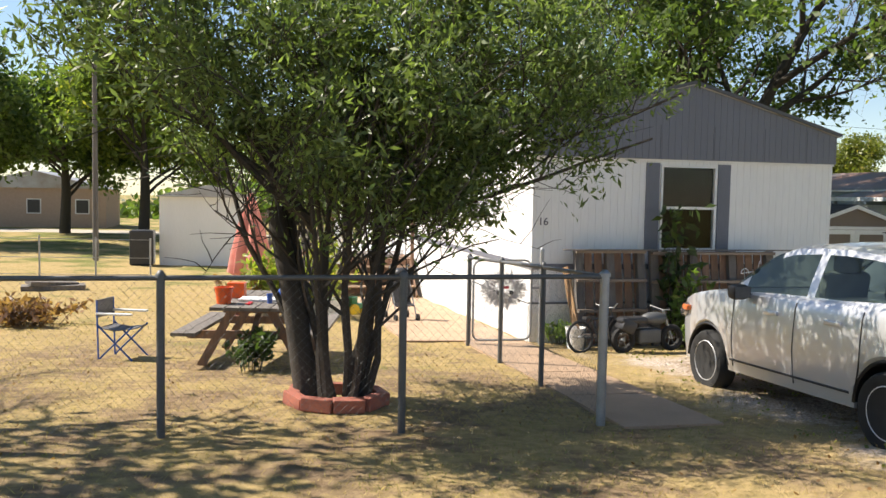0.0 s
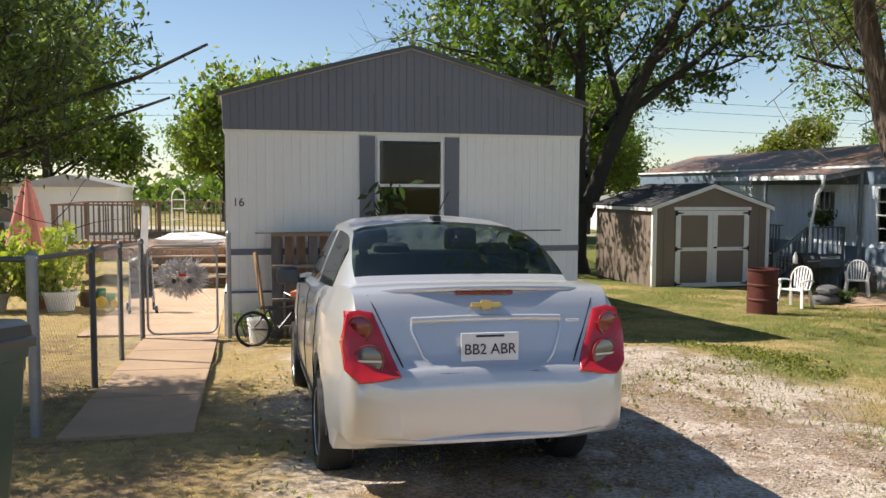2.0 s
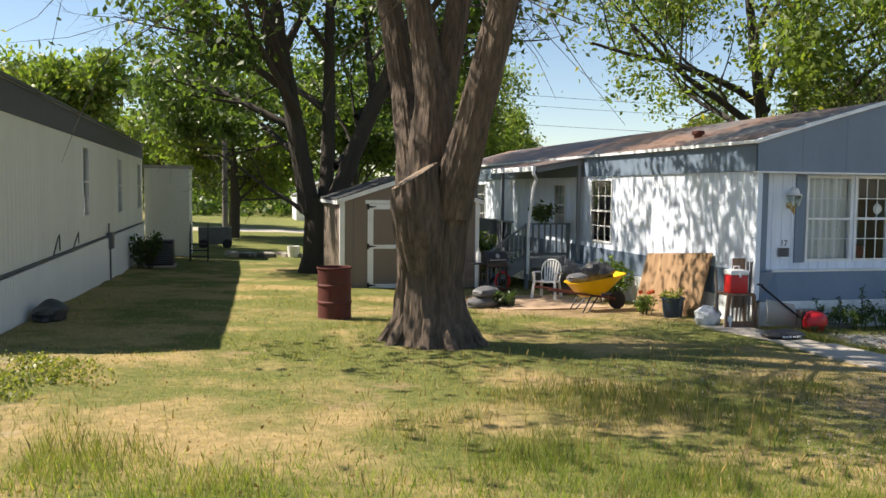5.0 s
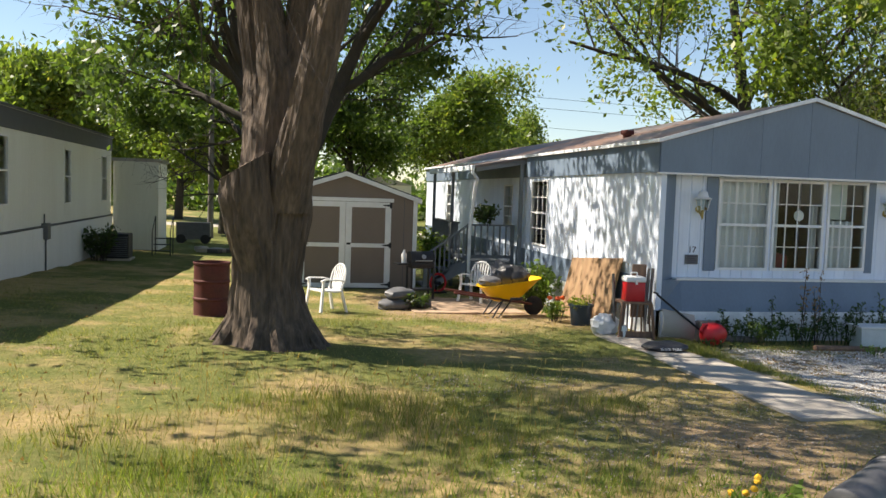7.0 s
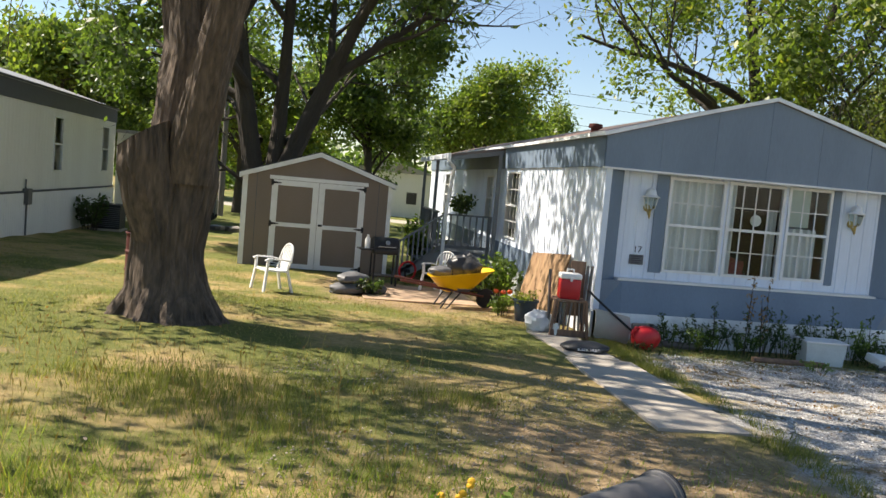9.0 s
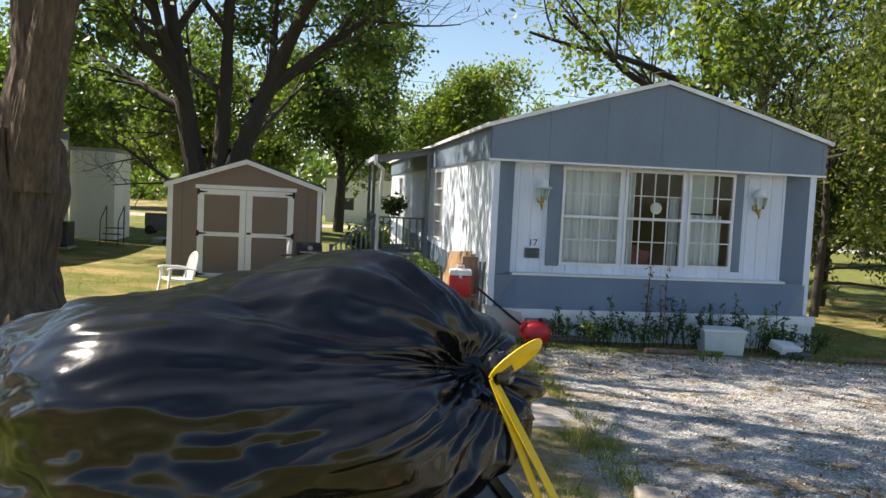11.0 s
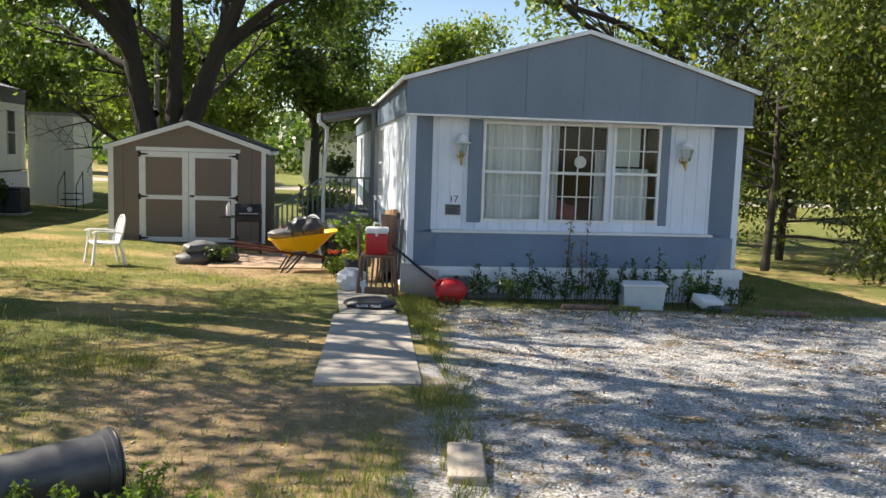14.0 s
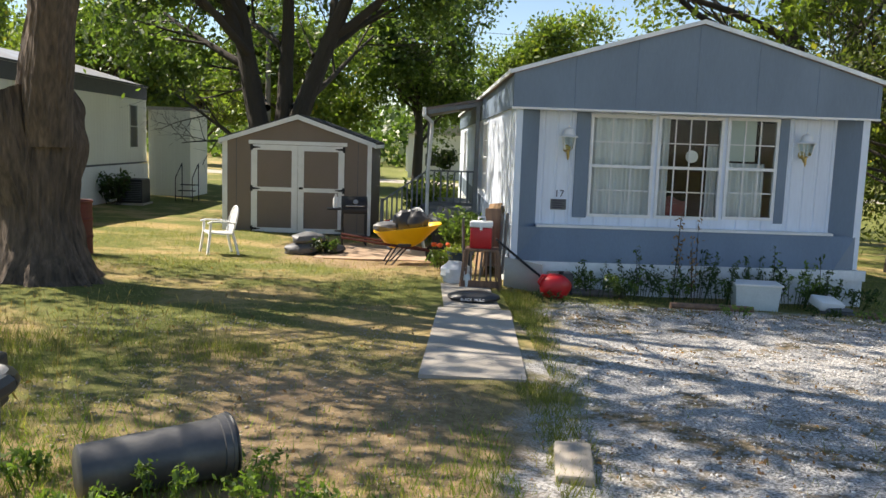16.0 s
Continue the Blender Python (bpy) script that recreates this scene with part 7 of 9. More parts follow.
wheelie_bin(on(3.465, 2.88, -5) @ pose(0, 0, -0.045, -6.5, 0, 0), BIN_GREEN, BIN_BLACK, "dark green wheelie bin with black lid by the road", w=0.72, h=1.165)
wheelie_bin(on(19.23, 2.10, 4), BIN_BLACK, BIN_BLACK, "black wheelie bin holding a full rubbish bag", bar=False, w=0.74, d=0.62, h=1.18, open_top=True)


def rubbish_bag():
    z = ground_z(19.19, 2.10) + 1.20
    rng = np.random.default_rng(12)
    t = thing("rubbish_bag", "shiny black rubbish bag knotted with yellow tie", "rubbish bag", pose(19.15, 2.08, z + 0.13))
    off = Vector((3.1, 7.7, 1.3))
    knot = Vector((0.84, -0.42, 0.36)).normalized()
    e1 = knot.cross(Vector((0, 0, 1))).normalized()
    e2 = knot.cross(e1)
    rows = []
    R, S = 150, 280
    for i in range(R + 1):
        # rings run from the knot round to the far end, so that the folds meet at the knot
        p = math.pi * (i / R) ** 1.15
        row = []
        for k in range(S):
            a = 2 * math.pi * k / S
            d = knot * math.cos(p) + (e1 * math.cos(a) + e2 * math.sin(a)) * math.sin(p)
            c1, s1 = math.cos(a), math.sin(a)
            bend = 1.6 * noise.noise((c1 * 1.5, s1 * 1.5, p * 1.4))
            q = 1 + 0.16 * noise.noise(d * 1.6 + off) + 0.05 * noise.noise(d * 3.4 + off)
            for n, amp, reach in ((5, 0.045, 2.6), (11, 0.045, 1.7), (23, 0.030, 1.2)):
                ridge = 1 - abs(noise.noise((math.cos(a + bend / n) * n * 0.33, math.sin(a + bend / n) * n * 0.33, p * 0.8 + n))) * 2.4
                q += amp * ridge * max(0.0, 1 - p / reach) ** 0.6 * min(1.0, p / 0.25)
            crease = 1 - abs(noise.noise(Vector((d.x * 2.2, d.y * 5.0, d.z * 3.2)) + off)) * 3
            q += 0.030 * max(0.0, crease) * min(1.0, max(0.0, p - 0.5))
            fine = 1 - abs(noise.noise(Vector((d.x * 5, d.y * 11, d.z * 8)) + off)) * 3
            q += 0.011 * max(0.0, fine)
            q -= 0.10 * max(0.0, 1 - p / 0.45) ** 1.5
            if p < 0.10:
                q += 0.9 * (0.10 - p)
            v = Vector((d.x * 0.47, d.y * 0.36, d.z * 0.235)) * q
            ear = max(0.0, d.dot(Vector((0.35, -0.2, 0.92)).normalized()) - 0.90) / 0.10
            v.z = max(v.z, -0.10) + (0.04 * max(0, d.x) if d.z > 0 else 0) + 0.055 * ear
            row.append(tuple(v))
        rows.append(row)
    film = part("film", Shape().loft(rows, caps=False), BAG_BLACK, t)
    film.data.polygons.foreach_set("use_smooth", [True] * len(film.data.polygons))
    k = Vector((0.385, -0.165, 0.115))

    def ribbon(pts, w):
        """A flat tie that follows points."""
        pts = [Vector(q) for q in pts]
        sh, rws = Shape(), []
        for i, q in enumerate(pts):
            dr = (pts[min(i + 1, len(pts) - 1)] - pts[max(i - 1, 0)]).normalized()
            sd = dr.cross(Vector((0.5, -0.85, 0.1))).normalized() * w
            th = dr.cross(sd).normalized() * 0.0012
            rws.append([q - sd - th, q + sd - th, q + sd + th, q - sd + th])
        return sh.loft(rws)

    bow = [k + Vector((0.036 + 0.036 * math.cos(q), -0.05 - 0.015 * math.sin(q), 0.030 + 0.014 * math.sin(q) + 0.026 * math.cos(q))) for q in [math.pi + 2 * math.pi * j / 20 for j in range(21)]]
    part("tie", ribbon(bow, 0.0075), TIE_YELLOW, t, "bright yellow draw tie", smooth=True)
    strand = [k + Vector((0.15 * e ** 1.1, -0.05 - 0.085 * math.sin(e * 1.6), -0.37 * e ** 1.1)) for e in [j / 12 for j in range(13)]]
    strand += [k + Vector((0.165, -0.133, -0.385)), k + Vector((0.185, -0.132, -0.36))]
    strand += [k + Vector((0.185 * e ** 1.15, -0.048 - 0.084 * math.sin(e * 1.6), -0.345 * e ** 1.2)) for e in [1 - j / 12 for j in range(13)]]
    part("tie", ribbon(strand, 0.0065), TIE_YELLOW, t, smooth=True)
    part("knot", blob(rng, 0.026, 0.026, 0.03, 14, 10, 0.3, 4), BAG_BLACK, t, smooth=True, at=pose(*(k + Vector((0.012, -0.03, 0.01)))))


rubbish_bag()


def fallen_can():
    a, b = Vector((18.78, 4.62, ground_z(18.78, 4.62) + 0.12)), Vector((19.44, 5.02, ground_z(19.44, 5.02) + 0.16))
    m = Matrix.Translation(a) @ (b - a).to_track_quat("Z", "Y").to_matrix().to_4x4()
    t = thing("fallen_bin", "dull black plastic can lying in the grass", "bin", m)
    n = (b - a).length
    t.scale = (0.90, 0.90, 1.0)
    part("body", Shape().lathe([(0.0, 0.0), (0.13, 0.0), (0.15, 0.012), (0.152, 0.03), (0.168, n * 0.62), (0.171, n * 0.63), (0.168, n * 0.65), (0.178, n * 0.9), (0.19, n * 0.905), (0.19, n * 0.95), (0.197, n * 0.955), (0.197, n), (0.175, n), (0.165, n * 0.9), (0.14, 0.03), (0.0, 0.03)], 36), PIPE_GREY, t, smooth=True)
    part("rim_band", Shape().lathe([(0.199, n - 0.018), (0.204, n - 0.012), (0.199, n - 0.006)], 36), BIN_BLACK, t, smooth=True)


fallen_can()


# ---- between the homes ----
def drum():
    d = thing("steel_drum", "rusty red steel drum standing on the lawn", "drum", on(14.55, 14.75))
    pr = [(0.0, 0.0), (0.29, 0.0), (0.30, 0.015), (0.288, 0.03)]
    for z in (0.29, 0.58):
        pr += [(0.288, z - 0.03), (0.303, z - 0.012), (0.303, z + 0.012), (0.288, z + 0.03)]
    pr += [(0.288, 0.85), (0.302, 0.862), (0.302, 0.885), (0.286, 0.885), (0.28, 0.80), (0.0, 0.2)]
    part("body", Shape().lathe(pr, 32), RUST_RED, d, smooth=True)
    part("rim", Shape().tube([(0.296 * math.cos(2 * math.pi * k / 32), 0.296 * math.sin(2 * math.pi * k / 32), 0.885) for k in range(33)], 0.012, 6, caps=False), RUST_RED, d, smooth=True)


drum()


def resin_chair(at):
    c = thing("garden_chair", "white resin garden chair with slatted round back", "chair", at, "white garden chairs")
    seat = Shape().loft([[(-0.23, y, z), (0.23, y, z), (0.23, y, z - 0.03), (-0.23, y, z - 0.03)] for y, z in ((-0.24, 0.43), (-0.2, 0.44), (0.0, 0.415), (0.2, 0.41))])
    part("seat", seat, CHAIR_WHITE, c, smooth=True)
    for sx in (-1, 1):
        part("leg", Shape().loft([[(sx * 0.29 + dx, -0.29 + dy, 0) for dx, dy in ((-0.03, -0.02), (0.03, -0.02), (0.03, 0.02), (-0.03, 0.02))], [(sx * 0.25 + dx, -0.23 + dy, 0.43) for dx, dy in ((-0.025, -0.02), (0.025, -0.02), (0.025, 0.02), (-0.025, 0.02))], [(sx * 0.27 + dx, -0.22 + dy, 0.62) for dx, dy in ((-0.025, -0.02), (0.025, -0.02), (0.025, 0.02), (-0.025, 0.02))]]), CHAIR_WHITE, c)
        part("leg", Shape().loft([[(sx * 0.25 + dx, 0.30 + dy, 0) for dx, dy in ((-0.03, -0.02), (0.03, -0.02), (0.03, 0.02), (-0.03, 0.02))], [(sx * 0.21 + dx, 0.2 + dy, 0.42) for dx, dy in ((-0.025, -0.02), (0.025, -0.02), (0.025, 0.02), (-0.025, 0.02))]]), CHAIR_WHITE, c)
        part("armrest", Shape().loft([[(sx * 0.27 - 0.03, y, z), (sx * 0.27 + 0.03, y, z), (sx * 0.27 + 0.03, y, z - 0.025), (sx * 0.27 - 0.03, y, z - 0.025)] for y, z in ((-0.28, 0.62), (-0.2, 0.645), (0.1, 0.63), (0.25, 0.60))]), CHAIR_WHITE, c, smooth=True)
    back = Shape()
    rim = []
    for k in range(17):
        a = math.pi * k / 16
        x, h = 0.24 * math.cos(a), 0.58 + 0.32 * math.sin(a) ** 0.7
        rim.append((x, 0.21 + (h - 0.42) * 0.24, h))
    rim = [(0.22, 0.2, 0.41)] + rim + [(-0.22, 0.2, 0.41)]
    part("back_frame", Shape().tube(rim, 0.018, 6), CHAIR_WHITE, c, smooth=True)
    for k in range(6):
        x = -0.15 + k * 0.06
        h = 0.58 + 0.32 * max(0.0, 1 - (x * 1.15 / 0.24) ** 2) ** 0.35
        part("back_slat", Shape().add([(x * 0.9 - 0.016, 0.20, 0.41), (x * 0.9 + 0.016, 0.20, 0.41), (x * 1.15 + 0.016, 0.21 + (h - 0.42) * 0.24, h), (x * 1.15 - 0.016, 0.21 + (h - 0.42) * 0.24, h), (x * 0.9 - 0.016, 0.215, 0.41), (x * 0.9 + 0.016, 0.215, 0.41), (x * 1.15 + 0.016, 0.225 + (h - 0.42) * 0.24, h), (x * 1.15 - 0.016, 0.225 + (h - 0.42) * 0.24, h)],
             [(0, 1, 2, 3), (7, 6, 5, 4), (1, 5, 6, 2), (4, 0, 3, 7)]), CHAIR_WHITE, c)
    return c


chair = resin_chair(on(16.55, 16.45, -62))
copy_thing(chair, on(20.05, 18.75, -40))


def barbecue():
    b = thing("barbecue", "black barbecue grill on a stand by the shed", "barbecue", on(18.85, 19.2, 8))
    body = Shape().box(-0.28, -0.22, 0.72, 0.28, 0.22, 0.86, c=0.03)
    part("firebox", body, BLACK_IRON, b, smooth=True)
    rows = [[(x, -0.22 * math.cos(a) * 1.0, 0.86 + 0.24 * math.sin(a)) for a in [math.pi * k / 10 for k in range(11)]] for x in (-0.28, 0.28)]
    lid = part("lid", Shape().loft(rows, closed=False).add(rows[0], [tuple(range(11))]).add(rows[1], [tuple(reversed(range(11)))]), BLACK_IRON, b, smooth=True)
    part("gauge", Shape().lathe([(0.0, 0.01), (0.05, 0.01), (0.055, 0.0), (0.055, -0.02)], 16, pose(0.02, -0.19, 0.99, 60, 0, 0)), GALV, lid)
    part("handle", Shape().tube([(-0.2, -0.26, 0.90), (0.2, -0.26, 0.90)], 0.012, 6), GALV, lid)
    for x in (-0.26, 0.26):
        for y in (-0.18, 0.18):
            part("leg", Shape().box(x - 0.02, y - 0.02, 0, x + 0.02, y + 0.02, 0.73), BLACK_IRON, b)
    part("shelf", Shape().box(-0.27, -0.2, 0.22, 0.27, 0.2, 0.245), BLACK_IRON, b)
    part("side_shelf", Shape().box(-0.60, -0.2, 0.80, -0.29, 0.2, 0.83, c=0.008), BLACK_IRON, b)
    bt = thing("bottle", "white plastic bottle on the grill shelf", "bottle", on(18.45, 19.1, 0, 0.83))
    part("body", Shape().lathe([(0.0, 0), (0.06, 0), (0.06, 0.2), (0.025, 0.26), (0.025, 0.30), (0.0, 0.30)], 14), CHAIR_WHITE, bt, smooth=True)


barbecue()


def sacks():
    for k, (x, y, z, r, m, lab) in enumerate(((18.0, 17.3, 0.10, (0.36, 0.24, 0.14), SACK_GREY, "grey filled sack lying on the ground"), (18.12, 17.38, 0.32, (0.33, 0.24, 0.13), SACK_GREY, "grey filled sack on top of another"), (18.62, 17.5, 0.10, (0.25, 0.16, 0.12), DARK_SACK, "small dark bag beside the grey sacks"))):
        solo("sack", blob(np.random.default_rng(80 + k), *r, lump=0.2, crease=0.1, flat=0.25), m, lab, "sack", on(x, y, 10 + 20 * k, z), smooth=True, group="sacks by the grill")
    leafy("weeds", "low weeds beside the grey sacks", on(18.45, 17.25), 16, 0.3, 0.3, 0.05, LEAF_WEED, 91)


sacks()


def wheelbarrow():
    at = on(20.03, 16.25, 6)
    w = thing("wheelbarrow", "yellow wheelbarrow loaded with dark bags", "wheelbarrow", at)

    def ring(x0, x1, yw, z, tilt=0.0):
        pts = []
        for k in range(24):
            a = 2 * math.pi * k / 24
            cx, sx = math.cos(a), math.sin(a)
            px = (abs(cx) ** 0.55) * (1 if cx > 0 else -1)
            py = (abs(sx) ** 0.55) * (1 if sx > 0 else -1)
            x = (x0 + x1) / 2 + px * (x1 - x0) / 2
            pts.append((x, py * yw, z + tilt * x))
        return pts

    tray = Shape().loft([ring(-0.22, 0.22, 0.16, 0.32, 0.1), ring(-0.30, 0.34, 0.21, 0.37, 0.12), ring(-0.52, 0.66, 0.32, 0.64, 0.14), ring(-0.56, 0.71, 0.35, 0.66, 0.14), ring(-0.56, 0.71, 0.35, 0.68, 0.14), ring(-0.50, 0.64, 0.31, 0.655, 0.14), ring(-0.28, 0.32, 0.20, 0.40, 0.12)])
    part("tray", tray, BARROW_YELLOW, w, "bright yellow tray", smooth=True)
    part("maker_mark", Shape().box(-0.14, -0.300, 0.50, 0.10, -0.286, 0.555, pose(0, 0.02, 0, 20, 0, 0) @ pose(0, -0.175, 0.085)), INK, w)
    for sg in (-1, 1):
        part("handle", Shape().tube([(0.55, sg * 0.06, 0.24), (-0.2, sg * 0.22, 0.36), (-1.15, sg * 0.30, 0.50)], 0.024, 6), RUST_RED, w)
        part("leg", Shape().tube([(-0.12, sg * 0.24, 0.36), (-0.34, sg * 0.26, 0.0), (-0.22, sg * 0.26, 0.0), (0.06, sg * 0.18, 0.32)], 0.015, 6), BLACK_IRON, w)
    part("wheel", Shape().lathe([(0.05, -0.045), (0.15, -0.05), (0.19, -0.03), (0.195, 0), (0.19, 0.03), (0.15, 0.05), (0.05, 0.045)], 20, pose(0.62, 0, 0.20, 90, 0, 0)), RUBBER, w, smooth=True)
    for k, (x, y, z, r) in enumerate(((-0.32, 0.0, 0.68, (0.24, 0.18, 0.10)), (0.02, 0.02, 0.78, (0.22, 0.20, 0.22)), (0.22, -0.03, 0.80, (0.24, 0.20, 0.20)))):
        solo("bag", blob(np.random.default_rng(95 + k), *r, lump=0.22, crease=0.15), DARK_SACK if k else SACK_GREY, "dark plastic bag heaped in the wheelbarrow", "bag", at @ pose(x, y, z), smooth=True, group="bags in the wheelbarrow")


wheelbarrow()


def porch():
    p = thing("porch", "grey wooden porch with steps, railing and awning", "porch")
    X0, X1, Y0, Y1, Z = 20.45, 21.66, 21.3, 25.6, -0.50
    for k in range(9):
        x = X0 + (k + 0.5) * (X1 - X0) / 9
        plank(p, "deck_board", (x, Y0, Z - 0.02), (x, Y1, Z - 0.02), 0.128, 0.035, GREY_PAINT)
    plank(p, "rim_board", (X0, Y0, Z - 0.14), (X1, Y0, Z - 0.14), 0.04, 0.2, GREY_PAINT)
    for x, y in ((X0, Y0), (X0, 23.3), (X0, Y1), (X1 - 0.05, Y0)):
        plank(p, "post", (x, y, ground_z(x, y) - 0.1), (x, y, Z + 0.95), 0.09, 0.09, GREY_PAINT, (0, 1, 0))

    def railing(a, b):
        a, b = Vector(a), Vector(b)
        plank(p, "rail", a + Vector((0, 0, 0.93)), b + Vector((0, 0, 0.93)), 0.09, 0.04, GREY_PAINT)
        plank(p, "rail", a + Vector((0, 0, 0.12)), b + Vector((0, 0, 0.12)), 0.04, 0.08, GREY_PAINT)
        n = max(3, int((b - a).length / 0.15))
        for k in range(1, n):
            q = a.lerp(b, k / n)
            plank(p, "baluster", q + Vector((0, 0, 0.1)), q + Vector((0, 0, 0.92)), 0.04, 0.04, GREY_PAINT, (0, 1, 0))

    railing((X0, Y0, Z), (X1 - 0.05, Y0, Z))
    railing((X0, 22.5, Z), (X0, Y1, Z))
    g = ground_z(19.4, 21.8)
    railing((19.35, Y0, g), (X0, Y0, Z))
    plank(p, "newel", (19.35, Y0, g - 0.1), (19.35, Y0, g + 1.0), 0.09, 0.09, GREY_PAINT, (0, 1, 0))
    for k in range(4):
        z = g + (Z - g) * (k + 0.6) / 4
        x = 19.42 + k * 0.27
        plank(p, "stair_tread", (x, Y0 + 0.02, z), (x, 22.45, z), 0.26, 0.04, GREY_PAINT)
    plank(p, "stringer", (19.3, Y0, g + 0.05), (X0, Y0, Z - 0.1), 0.04, 0.22, GREY_PAINT)
    # awning
    A0, A1 = 20.55, 26.2
    s = Shape().add([(20.35, A0, 1.86), (21.70, A0, 2.12), (21.70, A1, 2.12), (20.35, A1, 1.86), (20.35, A0, 1.92), (21.70, A0, 2.18), (21.70, A1, 2.18), (20.35, A1, 1.92)], [(0, 3, 2, 1), (4, 5, 6, 7), (0, 1, 5, 4), (3, 7, 6, 2), (0, 4, 7, 3)])
    part("awning_roof", s, ROOF_RUST, p, "sheet-metal awning roof")
    part("gutter", Shape().box(20.29, A0 - 0.03, 1.80, 20.37, A1, 1.93, c=0.01), WORN_WHITE, p)
    plank(p, "beam", (20.42, A0 + 0.06, 1.82), (21.70, A0 + 0.06, 2.06), 0.05, 0.10, GREY_PAINT)
    part("downspout", Shape().tube([(20.33, A0 + 0.02, 1.84), (20.33, A0 + 0.02, 1.74), (20.52, A0 + 0.30, 1.60), (20.52, A0 + 0.5, 1.4), (20.46, Y0 - 0.08, 0.4), (20.46, Y0 - 0.08, -0.9)], 0.045, 8), WORN_WHITE, p, "white bent downspout", smooth=True)
    for y in (23.4, A1 - 0.1):
        plank(p, "post", (20.45, y, Z), (20.45, y, 1.84), 0.08, 0.08, GREY_PAINT, (0, 1, 0))
    plank(p, "post", (21.6, A0 + 0.06, Z), (21.6, A0 + 0.06, 2.06), 0.09, 0.09, GREY_PAINT, (0, 1, 0))
    leafy("potted_plant", "leafy potted plant on the porch rail", pose(20.9, 21.3, 0.45), 16, 0.42, 0.3, 0.07, LEAF_WEED, 101)
    leafy("shrub", "tall green bush behind the porch steps", on(20.35, 24.2), 44, 1.3, 0.5, 0.08, LEAF_BRIGHT, 102, "shrub")
    leafy("shrub", "green shrub between shed and porch", on(20.7, 27.5), 50, 1.5, 0.6, 0.08, LEAF_MID, 103, "shrub")
    solo("tarpaulin", blob(np.random.default_rng(5), 0.42, 0.4, 0.36, lump=0.4, freq=3, flat=0.4), SACK_GREY, "crumpled grey tarpaulin heaped by the steps", "tarpaulin", on(20.85, 19.7, 0, 0.5), smooth=True)
    solo("storage_box", Shape().box(-0.3, -0.35, 0, 0.3, 0.35, 0.5, c=0.03), DARK_SACK, "black plastic box beside the steps", "box", on(20.9, 19.7))
    solo("plastic_tub", Shape().lathe([(0.0, 0), (0.13, 0), (0.16, 0.26), (0.17, 0.26), (0.16, 0.27), (0.0, 0.27)], 16), CHAIR_WHITE, "white plastic tub near the side wall", "tub", on(21.35, 18.2, 0, 0.02), smooth=True)
    rw = thing("hose_reel", "red garden hose reel beside the steps", "hose reel", on(19.55, 20.6, 20))
    part("reel", Shape().tube([(0.22 * math.cos(2 * math.pi * k / 20), 0.0, 0.26 + 0.22 * math.sin(2 * math.pi * k / 20)) for k in range(21)], 0.03, 6, caps=False), RED_PLASTIC, rw, smooth=True)
    part("stand", Shape().box(-0.2, -0.12, 0, 0.2, 0.12, 0.05, c=0.01), BLACK_IRON, rw)
    part("axle", Shape().tube([(-0.01, -0.1, 0.26), (-0.01, 0.1, 0.26)], 0.05, 8), BLACK_IRON, rw)
    part("upright", Shape().box(-0.02, 0.08, 0.04, 0.02, 0.11, 0.28), BLACK_IRON, rw)


porch()
zp = ground_z(21.4, 15.8)
ply = [(21.42, 14.5, zp + 0.02), (21.42, 17.0, zp - 0.05), (21.70, 17.0, -0.04), (21.70, 14.45, 0.16)]
solo("plywood_sheet", Shape().add(ply + [(x - 0.016, y, z) for x, y, z in ply], [(0, 1, 2, 3), (7, 6, 5, 4), (0, 4, 5, 1), (1, 5, 6, 2), (2, 6, 7, 3), (3, 7, 4, 0)]), PLYWOOD, "stained plywood sheet leaning on the side wall", "plywood")
leafy("weeds", "green weeds along the side wall", on(21.2, 17.9), 40, 0.9, 0.5, 0.07, LEAF_BRIGHT, 111)
pp = solo("plant_pot", Shape().lathe([(0.17, 0), (0.21, 0.34), (0.23, 0.34), (0.23, 0.38), (0.2, 0.38), (0.18, 0.3), (0.0, 0.3)], 20), plastic("dark_blue_plastic", (0.012, 0.035, 0.07), 0.4), "dark blue plastic plant pot", "pot", on(21.05, 14.75), smooth=True)
leafy("potted_plant", "potted plant with orange flowers", on(21.0, 14.8), 16, 0.48, 0.22, 0.04, LEAF_LIME, 112, lift=0.25)
leafy("flower_bush", "low plant with red and orange flowers", on(20.75, 15.3), 18, 0.32, 0.28, 0.04, LEAF_BRIGHT, 113)
for k, (x, y) in enumerate(((20.7, 15.05), (20.85, 15.2), (20.6, 15.2))):
    solo("flower", blob(np.random.default_rng(115 + k), 0.05, 0.05, 0.04, 10, 7, 0.4, 4), ORANGE, "small orange flower head among leaves", "flower", on(x, y, 0, 0.45), smooth=True, group="orange flowers")


